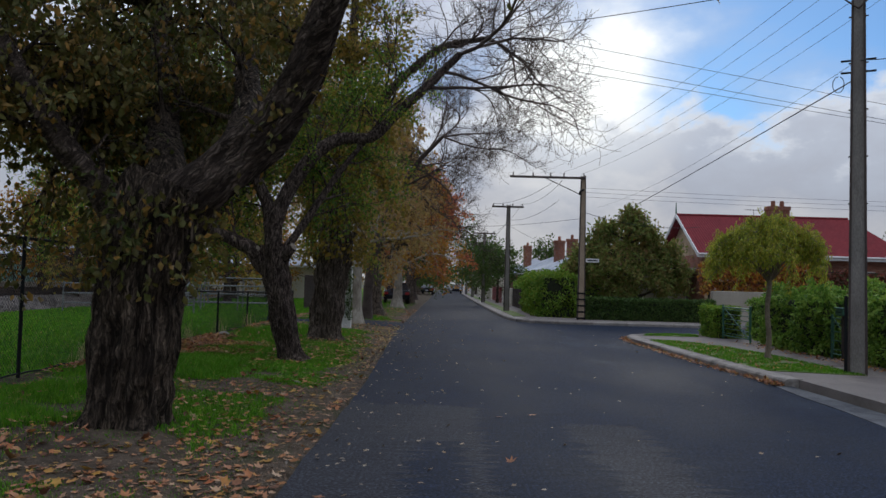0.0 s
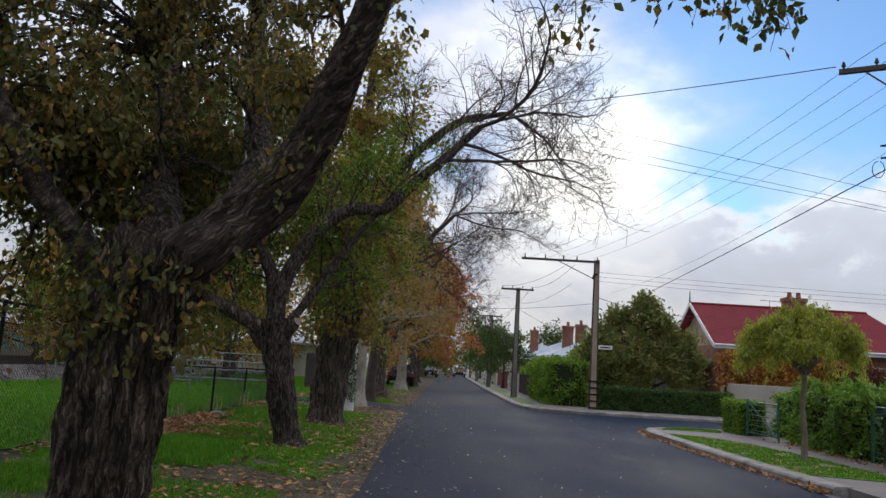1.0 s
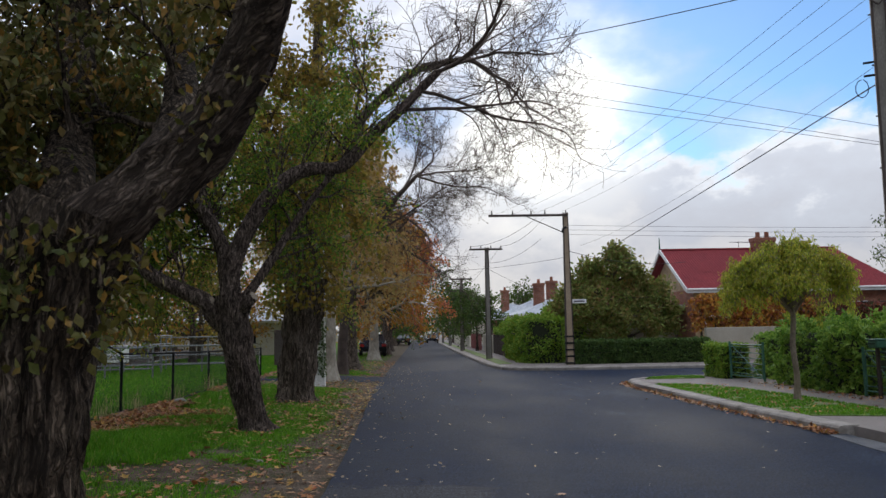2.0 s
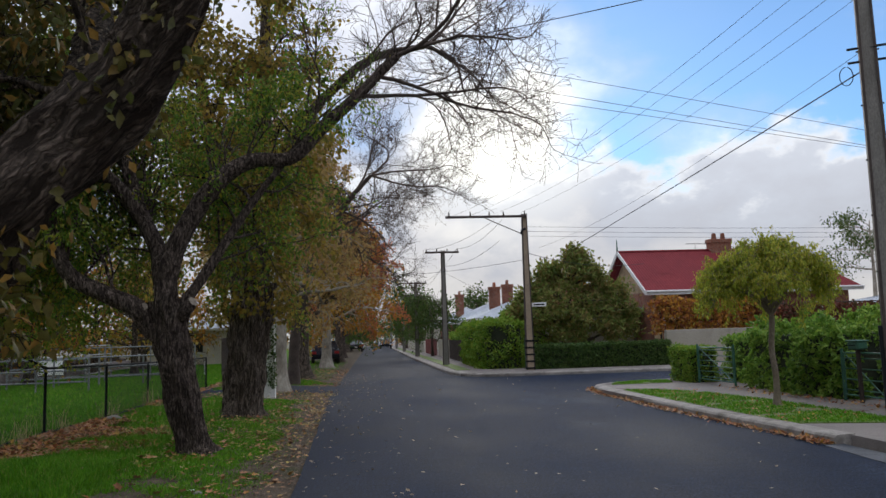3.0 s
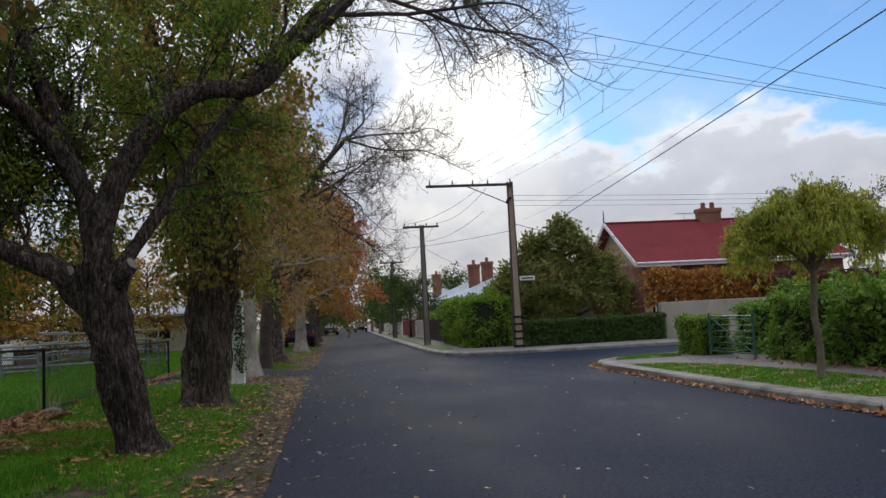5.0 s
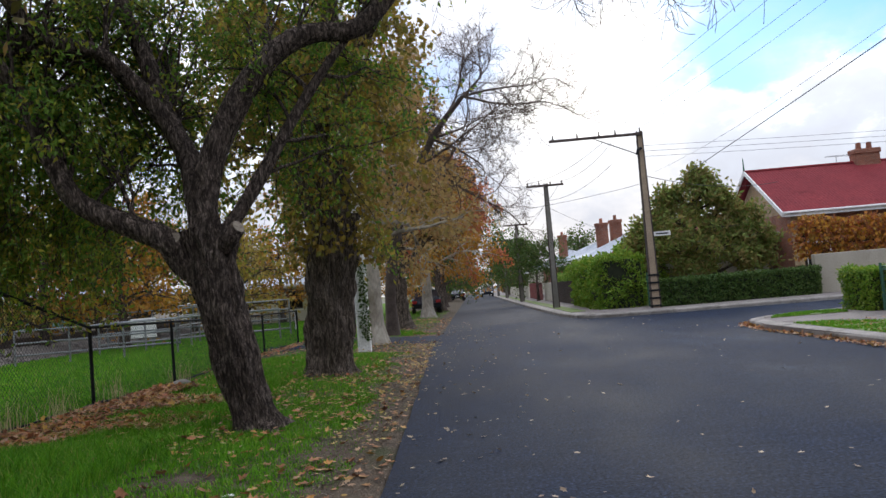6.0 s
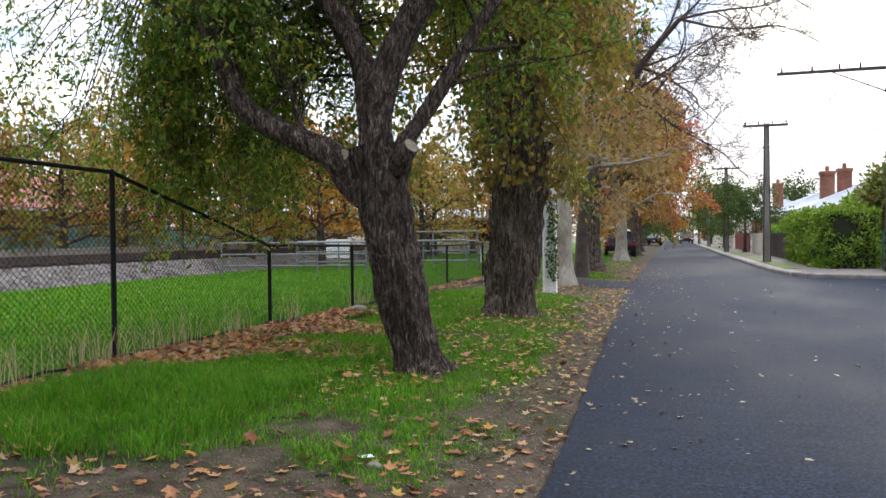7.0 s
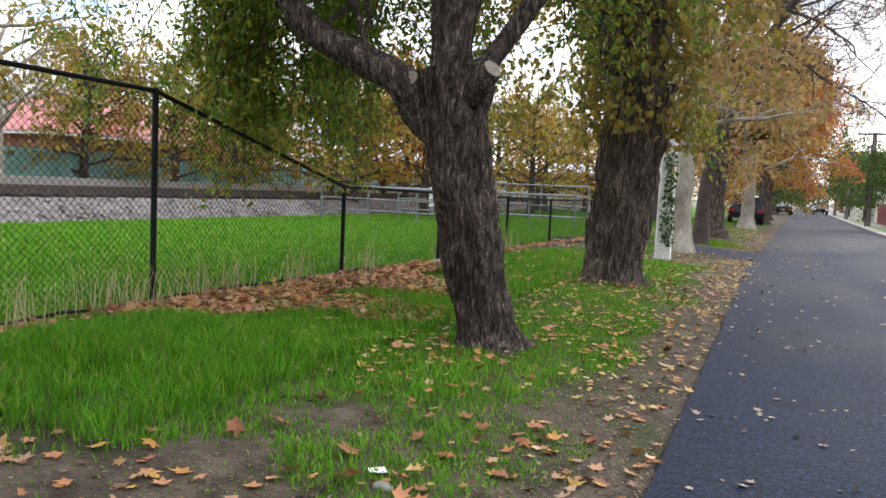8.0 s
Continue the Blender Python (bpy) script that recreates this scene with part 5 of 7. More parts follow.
def clump_tree(name, x, y, z, seed, lobes, leaf, per, size, bark, label, r=0.2, clumps=16):
    """A broad evergreen: rounded lobes, each made of rosettes of stiff leaves with dark gaps between them."""
    w = Wood(seed)
    rng = w.rng
    top = max(c[2] + c[4] for c in lobes)
    p = w.smooth_path([(0, 0, -0.05), (0.05, 0, top * 0.2), (-0.05, 0.05, top * 0.45), (0.05, 0, top * 0.8)], 8)
    w.limb(p, r, r * 0.25, 12, flare=r * 0.4, rough=0.08)
    cs = []
    for cx, cy, cz, rx, rz in lobes:
        i = min(len(p) - 1, max(3, int((cz - 0.35 * rz) / (top * 0.8) * len(p)) - 2))
        w.limb(w.smooth_path([p[i], (p[i] + np.array([cx, cy, cz])) / 2 + np.array([0, 0, -0.1]), (cx, cy, cz)], 5), r * 0.35, r * 0.12)
        for k in range(clumps):
            d = rng.normal(size=3)
            d /= np.linalg.norm(d)
            q = np.array([cx, cy, cz]) + d * np.array([rx, rx, rz]) * rng.uniform(0.55, 1.08)
            w.limb(w.smooth_path([(cx, cy, cz), (np.array([cx, cy, cz]) + q) / 2 + rng.normal(0, 0.05, 3), q], 3), r * 0.1, 0.008)
            cs.append(q + rng.normal(0, 1, (per, 3)) * rng.uniform(0.13, 0.21))
    t = empty(name, x, y, z)
    part("trunk", w.wood_mesh("trunk", bark), bark, t)
    cs = np.concatenate(cs)
    part("crown", scatter_leaves("crown", cs, rng.uniform(0.7, 1.25, len(cs)) * size, leaf, rng, 0.05, 0.45), None, t)
    return tagged(t, label, "tree")


MAGNOLIA = [(0.3, 0, 5.25, 0.4, 0.4), (0.35, 0, 4.9, 0.6, 0.5), (0.1, -0.2, 4.2, 0.95, 0.6), (-1.25, 0.2, 3.95, 0.6, 0.5), (1.15, -0.1, 3.75, 0.75, 0.55), (-0.7, -0.6, 3.3, 0.95, 0.6), (0.7, -0.7, 3.0, 1.0, 0.6), (-1.9, 0, 2.9, 0.75, 0.55), (1.9, -0.1, 2.75, 0.8, 0.6), (-1.2, -0.8, 2.3, 0.95, 0.6), (0.3, -1.0, 2.1, 1.0, 0.6), (1.7, -0.7, 1.75, 0.9, 0.55), (2.55, 0, 1.9, 0.7, 0.6), (-1.75, 0.1, 3.5, 0.75, 0.6), (2.0, 0.1, 3.3, 0.8, 0.6), (-0.8, 0.1, 4.5, 0.55, 0.45), (1.15, 0.1, 4.4, 0.6, 0.5), (2.5, -0.2, 2.6, 0.6, 0.5), (-2.4, -0.2, 2.6, 0.55, 0.5), (-2.3, 0.1, 1.9, 0.65, 0.5), (-0.6, -0.9, 1.5, 0.9, 0.4), (0, 0.9, 3.2, 1.5, 1.0), (0.2, 0.8, 1.9, 2.0, 0.8)]
clump_tree("magnolia_tree", 9.6, 39.4, 0.08, 81, MAGNOLIA, M_L_MAGNOLIA, 40, 0.23, M_BARK_DARK, "dense dark green magnolia tree behind a hedge")
crown_tree("gum_tree", 36.5, 56, 0.1, 83, 10.0, 4.2, 5.2, 0.25, M_L_DARKGREEN, 8, 0.25, M_BARK_PALE, "tall gum tree with a thin grey-green crown", limbs=12, aspect=0.35)
crown_tree("footpath_tree", 4.7, 62.5, 0.1, 85, 4.6, 3.1, 1.5, 0.12, M_L_DARKGREEN, 9, 0.17, M_BARK_DARK, "rounded green tree on the far footpath", "footpath trees", limbs=18)
crown_tree("footpath_tree", 4.5, 80, 0.1, 86, 5.0, 3.3, 1.5, 0.13, M_L_DARKGREEN, 9, 0.19, M_BARK_DARK, "rounded green tree on the far footpath", "footpath trees", limbs=18)


def leafy_block(name, x0, x1, y0, y1, z0, h, leaf, n, size, label, seed, ragged=0.08, core=0.14):
    """A hedge: a core painted dark like shaded twigs under an uneven shell of leaves."""
    rng = np.random.default_rng(seed)
    t = empty(name, (x0 + x1) / 2, (y0 + y1) / 2, z0)
    lx, ly = (x1 - x0) / 2, (y1 - y0) / 2
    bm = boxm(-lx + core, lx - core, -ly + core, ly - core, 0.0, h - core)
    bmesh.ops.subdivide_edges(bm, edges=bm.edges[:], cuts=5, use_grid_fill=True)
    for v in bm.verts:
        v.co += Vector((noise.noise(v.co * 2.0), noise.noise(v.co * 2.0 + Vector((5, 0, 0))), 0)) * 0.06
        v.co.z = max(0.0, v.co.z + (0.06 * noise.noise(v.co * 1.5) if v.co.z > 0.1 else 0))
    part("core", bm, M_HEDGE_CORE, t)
    areas = np.array([2 * ly * h, 2 * ly * h, 2 * lx * h, 2 * lx * h, 4 * lx * ly])
    side = rng.choice(5, n, p=areas / areas.sum())
    u, v, e = rng.uniform(-1, 1, n), rng.uniform(0, 1, n), np.abs(rng.normal(0, 1, n))
    pts = np.empty((n, 3))
    pts[:, 0] = np.where(side == 0, -lx, np.where(side == 1, lx, u * lx))
    pts[:, 1] = np.where(side < 2, u * ly, np.where(side == 2, -ly, np.where(side == 3, ly, rng.uniform(-1, 1, n) * ly)))
    pts[:, 2] = np.where(side == 4, h, v * h)
    inward = np.stack([-np.sign(pts[:, 0]) * (side < 2), -np.sign(pts[:, 1]) * ((side == 2) | (side == 3)), -(side == 4).astype(float)], 1)
    bulge = np.array([noise.noise(Vector(q) * 1.7 + Vector((seed, 0, 0))) + 0.5 * noise.noise(Vector(q) * 4.5) for q in pts])
    pts += inward * (e * 0.06 - bulge * ragged * 1.6)[:, None]
    pts[:, 2] = np.maximum(pts[:, 2], 0.03)
    part("leaves", scatter_leaves("leaves", pts, rng.uniform(0.6, 1.3, n) * size, leaf, rng, 0.2, 0.6), None, t)
    return tagged(t, label, "hedge")


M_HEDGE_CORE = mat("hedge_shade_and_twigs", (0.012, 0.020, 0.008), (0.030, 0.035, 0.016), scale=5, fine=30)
leafy_block("hedge", 9.35, 11.0, 5.5, 16.4, 0.12, 1.42, M_HEDGE, 28000, 0.11, "dense green garden hedge along the footpath", 3, 0.32)
leafy_block("hedge", 9.35, 11.2, 17.9, 21.6, 0.12, 1.42, M_HEDGE, 15000, 0.11, "dense green garden hedge beside the gate", 4, 0.34)
leafy_block("hedge", 10.1, 11.8, 21.4, 24.8, 0.12, 1.25, M_HEDGE, 9000, 0.095, "dark green hedge behind the metal gate", 6, 0.14)
leafy_block("hedge", 8.85, 9.7, 24.1, 25.5, 0.12, 0.98, M_HEDGE_LIGHT, 7000, 0.07, "ivy-covered corner of the garden hedge", 5, 0.06, core=0.1)
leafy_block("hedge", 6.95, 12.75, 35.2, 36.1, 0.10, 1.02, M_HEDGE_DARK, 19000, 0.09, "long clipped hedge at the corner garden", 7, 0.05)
leafy_block("shrub", 5.0, 6.8, 37.0, 45.0, 0.10, 2.05, M_HEDGE_LIGHT, 18000, 0.13, "tall bright green shrub by the footpath", 8, 0.30)
leafy_block("shrub", 7.4, 9.0, 42.5, 46.5, 0.10, 2.8, M_HEDGE_LIGHT, 6000, 0.15, "yellow-green shrub in the corner garden", 14, 0.35)
leafy_block("hedge", 5.5, 6.5, 49, 57, 0.10, 1.7, M_HEDGE, 6000, 0.13, "green hedge behind the timber fence", 15, 0.12)


def vine():
    rng = np.random.default_rng(17)
    t = empty("vine", 13.0, 37.4, 0.08)
    bm = bmesh.new()
    for x in (0.2, 2.6, 5.2, 7.8, 10.4, 12.8):
        tube(bm, [(x, 0, 0.0), (x, 0, 2.6)], 0.05, 6)
    for z in (1.9, 2.55):
        tube(bm, [(0, 0, z), (13, 0, z)], 0.03, 5)
    part("trellis", bm, M_WOOD_DARK, t)
    for x0, x1, n, leaf, lab, hi in ((-0.2, 5.6, 4600, M_L_VINE, "golden orange vine leaves", 2.95), (4.6, 13.2, 5200, M_L_VINE_DARK, "maroon vine leaves", 2.55)):
        x = rng.uniform(x0, x1, n)
        top = hi + 0.4 * np.array([noise.noise(Vector((a * 0.8, 0, 3))) for a in x])
        low = 1.35 + 0.3 * np.array([noise.noise(Vector((a * 0.9, 7, 3))) for a in x])
        z = low + (top - low) * rng.uniform(0, 1, n) ** 0.8
        part("leaves", scatter_leaves("leaves", np.stack([x, rng.normal(0, 0.25, n), z], 1), rng.uniform(0.09, 0.2, n), leaf, rng, 0.5, 0.8), None, t, lab)
    tagged(t, "orange and crimson autumn vine on a trellis behind the wall", "vine")


vine()


# ---- poles and wires ----
def stobie(x, y, z, h, w0, w1, label, rz=0.0, stripes=False):
    """Two steel channels bolted either side of a concrete web."""
    t = empty("utility_pole", x, y, z, rz)
    for s in (-1, 1):
        bm = bmesh.new()
        pr = [(0, 0.11, w0 / 2), (h, 0.07, w1 / 2)]
        vs = []
        for zz, d, w in pr:
            vs.append([bm.verts.new((s * w + o * s, q, zz)) for o, q in ((-0.03, -d), (0.012, -d), (0.012, d), (-0.03, d))])
        for k in range(4):
            bm.faces.new((vs[0][k], vs[0][(k + 1) % 4], vs[1][(k + 1) % 4], vs[1][k]))
        bm.faces.new(vs[0][::-1])
        bm.faces.new(vs[1])
        bmesh.ops.recalc_face_normals(bm, faces=bm.faces)
        part("steel_channel", bm, M_STEEL, t)
    bm = bmesh.new()
    vs = []
    for zz, d, w in ((0, 0.085, w0 / 2 - 0.025), (h - 0.03, 0.05, w1 / 2 - 0.025)):
        vs.append([bm.verts.new((a * w, b * d, zz)) for a, b in ((-1, -1), (1, -1), (1, 1), (-1, 1))])
    for k in range(4):
        bm.faces.new((vs[0][k], vs[0][(k + 1) % 4], vs[1][(k + 1) % 4], vs[1][k]))
    bm.faces.new(vs[0][::-1])
    bm.faces.new(vs[1])
    part("concrete_web", bm, M_POLE_TAN if stripes else M_CONC, t)
    if stripes:
        for zz in (0.06, 0.34, 0.62, 0.90, 1.18):
            part("black_band", boxm(-w0 / 2 - 0.02, w0 / 2 + 0.02, -0.125, 0.125, zz, zz + 0.07), M_BLACK, t)
    else:
        for zz in np.arange(0.5, h - 0.4, 0.9):
            part("bolt", tubem([(-w0 / 2 - 0.012, 0, zz), (w0 / 2 + 0.012, 0, zz)], 0.014, 6), M_STEEL, t)
    return tagged(t, label, "utility pole", "utility poles")


def crossarm(t, z, x0, x1, brace=True, insulators=4):
    part("crossarm", boxm(x0, x1, -0.16, -0.07, z - 0.05, z + 0.05, bevel=0.006), M_STEEL, t)
    for k in range(insulators):
        x = x0 + 0.08 + (x1 - x0 - 0.16) * k / max(1, insulators - 1)
        bm = tubem([(x, -0.115, z + 0.05), (x, -0.115, z + 0.10), (x, -0.115, z + 0.11), (x, -0.115, z + 0.19)], 0.02, 8)
        tube(bm, [(x, -0.115, z + 0.10), (x, -0.115, z + 0.16)], 0.042, 8, 0.03)
        part("insulator", bm, M_WOOD_DARK, t)
    if brace:
        part("brace", tubem([(x0 * 0.55, -0.115, z - 0.04), (0, -0.115, z - 0.5)], 0.016, 5), M_STEEL, t)
        part("brace", tubem([(x1 * 0.55, -0.115, z - 0.04), (0, -0.115, z - 0.5)], 0.016, 5), M_STEEL, t)


p = stobie(8.24, 14.62, 0.12, 7.75, 0.31, 0.21, "tall steel and concrete utility pole on the grass strip", rz=-28)
crossarm(p, 7.42, -0.95, 0.85)
for zz in (5.95, 5.72):
    part("bracket", tubem([(-0.30, -0.02, zz), (0.30, -0.02, zz)], 0.02, 6), M_BLACK, p)
part("cable_guard", boxm(-0.225, -0.165, -0.10, -0.04, 0.0, 1.45, bevel=0.01), M_BLACK, p)
ring = [(-0.34 - 0.10 * math.sin(k * 0.6), -0.05, 5.50 + 0.16 * math.cos(k * 0.6)) for k in range(11)]
part("cable_loop", tubem(ring, 0.008, 5), M_BLACK, p)

p = stobie(6.62, 35.0, 0.10, 6.55, 0.33, 0.20, "corner utility pole with black bands and a long outrigger arm", stripes=True)
part("outrigger_arm", boxm(-3.35, 0.1, -0.16, -0.08, 6.38, 6.48, bevel=0.006), M_STEEL, p)
part("brace", tubem([(-1.7, -0.12, 6.38), (-0.08, -0.12, 5.65)], 0.02, 5), M_STEEL, p)
for x in (-3.2, -2.3, -1.5, -0.9, 0.0):
    part("insulator", tubem([(x, -0.12, 6.48), (x, -0.12, 6.56), (x, -0.12, 6.65)], 0.035, 8, 0.02), M_WOOD_DARK, p)
bm = tubem([(0.0, -0.09, 5.9), (-0.15, -0.2, 5.82), (-0.2, -0.22, 5.66)], 0.05, 8)
part("cable_joint", bm, M_BLACK, p)
sign = part("street_sign", boxm(0.17, 0.78, -0.03, -0.012, 2.62, 2.79, bevel=0.006), M_WHITE, p, "white street-name blade")
part("lettering", boxm(0.25, 0.70, -0.034, -0.031, 2.68, 2.73), M_BLACK, sign, "dark unreadable lettering")

for k, (x, y, h) in enumerate(((3.95, 43.8, 6.05), (3.6, 63.5, 5.8), (3.5, 86.0, 6.0), (3.45, 110.0, 6.2), (3.4, 136.0, 6.3), (3.4, 165.0, 6.4))):
    p = stobie(x, y, 0.10, h, 0.30, 0.18, "steel and concrete utility pole along the far footpath")
    crossarm(p, h - 0.12, -0.95, 0.85, brace=False)


def post_with_ivy():
    t = stobie(-2.70, 25.05, 0.06, 11.3, 0.28, 0.19, "pale utility pole with ivy climbing its side")
    for c in t.children:
        if c.name.startswith(("steel", "concrete")):
            c.data.materials[0] = M_WHITE
    rng = np.random.default_rng(19)
    n = 420
    z = rng.uniform(0.3, 2.2, n)
    pts = np.stack([rng.uniform(-0.05, 0.18, n), -0.10 - rng.uniform(0, 0.05, n), z], 1)
    part("ivy", scatter_leaves("ivy", pts, rng.uniform(0.04, 0.09, n), M_L_DARKGREEN, rng, 0.5, 0.8), None, t, "dark green climbing ivy")


post_with_ivy()


def wire(a, b, sag, r=0.009, n=18):
    a, b = Vector(a), Vector(b)
    pts = [a.lerp(b, k / n) - Vector((0, 0, sag * 4 * (k / n) * (1 - k / n))) for k in range(n + 1)]
    ob = part("overhead_wire", tubem(pts, r, 5), M_WIRE)
    return tagged(ob, "thin black overhead wire strung across the sky", "wire", "overhead wires")


for xa, za, xb, zb, sag in ((7.49, 7.62, 3.49, 6.55, 0.50), (7.96, 7.60, 4.34, 6.60, 0.45), (8.59, 7.58, 5.38, 6.66, 0.45), (9.02, 7.52, 6.48, 6.70, 0.38)):
    wire((xa, 14.55, za), (xb, 34.88, zb), sag, 0.0045)
    wire((xa, 14.55, za), (xa + 0.9, -22, 8.1), 0.5, 0.006)
wire((8.20, 14.6, 5.72), (9.1, 40.0, 5.25), 0.04, 0.013)
wire((8.10, 14.6, 5.98), (8.3, 40.0, 5.75), 0.35, 0.0045)
wire((8.25, 14.55, 6.05), (16, 4, 5.2), 0.3, 0.008)
wire((-2.7, 24.9, 9.3), (7.3, 14.98, 7.65), 0.15, 0.010)
for ya, za, yb, zb in ((25.5, 10.92, 32.4, 7.75), (25.2, 10.15, 32.2, 7.12), (25.4, 9.80, 31.2, 6.85)):
    wire((-2.7, ya, za), (30, yb, zb), 0.0, 0.009)
for k in range(3):
    wire((6.62, 35.0, 6.1 - 0.2 * k), (60, 39, 7.0 - 0.25 * k), 0.5, 0.006)
wire((6.62, 35.0, 5.0), (13.9, 41.0, 4.95), 0.3, 0.012)
ys = [35.0, 43.8, 63.5, 86.0, 110.0, 136.0, 165.0]
xs = [6.5, 3.95, 3.6, 3.5, 3.45, 3.4, 3.4]
hs = [6.4, 6.2, 5.95, 6.15, 6.35, 6.45, 6.55]
for k in range(6):
    for o, dz in ((-0.85, 0.0), (0.75, 0.0), (0.0, -0.9)):
        wire((xs[k] + (o if k else o * 0.2 - 1.0), ys[k] - 0.1, hs[k] + dz), (xs[k + 1] + o, ys[k + 1] - 0.1, hs[k + 1] + dz), 0.3, 0.008)
wire((3.95, 43.8, 5.0), (9.5, 53.0, 3.8), 0.2, 0.008)
wire((6.55, 35.0, 4.7), (-2.4, 46.6, 5.2), 0.3, 0.008)


# ---- chain-link fence ----
def wire_fence():
    t = empty("wire_fence", -5.58, 14.3, 0.1)
    O = Vector((-5.58, 14.3, 0.1))
    posts = [(-5.62, 4.8, 2.0), (-5.60, 7.9, 2.0), (-5.60, 11.1, 2.0), (-5.60, 14.3, 1.97), (-5.64, 17.6, 1.17), (-5.42, 20.1, 1.13), (-5.55, 23.6, 1.08), (-5.57, 26.6, 1.04), (-5.4, 29.8, 1.05)]
    tops = []
    for x, y, h in posts:
        z = verge_z(x, y) - 0.04
        b, tp = Vector((x, y, z)) - O, Vector((x, y, 0.1 + h)) - O
        bm = tubem([b, tp], 0.028, 8)
        post = part("post", bm, M_BLACK, t)
        part("cap", tubem([tp - Vector((0, 0, 0.02)), tp + Vector((0, 0, 0.015)), tp + Vector((0, 0, 0.03))], 0.036, 8, 0.015), M_BLACK, post)
        tops.append(tp)
    for (x0, y0, h0), (x1, y1, h1), a, b in zip(posts, posts[1:], tops, tops[1:]):
        part("top_rail", tubem([a, b], 0.022, 7), M_BLACK, t)
        n = 10
        foot = [Vector((x0 + (x1 - x0) * k / n, y0 + (y1 - y0) * k / n, verge_z(x0 + (x1 - x0) * k / n, y0 + (y1 - y0) * k / n) + 0.05 + 0.012 * math.sin(k * 2.1))) - O for k in range(n + 1)]
        part("bottom_wire", tubem(foot, 0.016, 5), M_BLACK, t)
        # diagonal wires of the netting
        bm = bmesh.new()
        L = math.hypot(x1 - x0, y1 - y0)
        H = max(h0, h1)
        step = 0.068
        for sgn in (1, -1):
            k = -int(H / step) - 1
            while k * step < L + H:
                s = k * step
                best = []
                for q in np.linspace(0, H, 26):
                    u = s + sgn * q if sgn == 1 else s - q + 0.0
                    if 0 <= u <= L and q <= h0 + (h1 - h0) * u / L and q >= 0.03:
                        best.append((u, q))
                if len(best) > 1:
                    (ua, qa), (ub, qb) = best[0], best[-1]
                    pa = Vector((x0 + (x1 - x0) * ua / L, y0 + (y1 - y0) * ua / L, 0.1 + qa)) - O
                    pb = Vector((x0 + (x1 - x0) * ub / L, y0 + (y1 - y0) * ub / L, 0.1 + qb)) - O
                    tube(bm, [pa, pb], 0.0024, 3)
                k += 1
        part("netting", bm, M_BLACK, t)
    part("notice", boxm(0.14, 0.16, 15.38, 15.56, 0.5, 0.95), M_WHITE, t, "small white notice board")
    tagged(t, "black chain-link fence stepping down between steel posts", "fence")


wire_fence()


def stone(x, y, s, seed):
    rng = np.random.default_rng(seed)
    bm = bmesh.new()
    bmesh.ops.create_icosphere(bm, subdivisions=2, radius=1.0)
    for v in bm.verts:
        v.co = Vector((v.co.x * s, v.co.y * s * 0.7, v.co.z * s * 0.45)) * (1 + 0.18 * noise.noise(v.co * 1.5 + Vector((seed, 0, 0))))
    ob = part("stone", bm, M_KERB, smooth=True)
    ob.location = (x, y, verge_z(x, y) + s * 0.25)
    tagged(ob, "pale rounded stone lying by the fence", "stone")


stone(-5.15, 19.7, 0.2, 3)
stone(-1.74, 11.77, 0.05, 6)


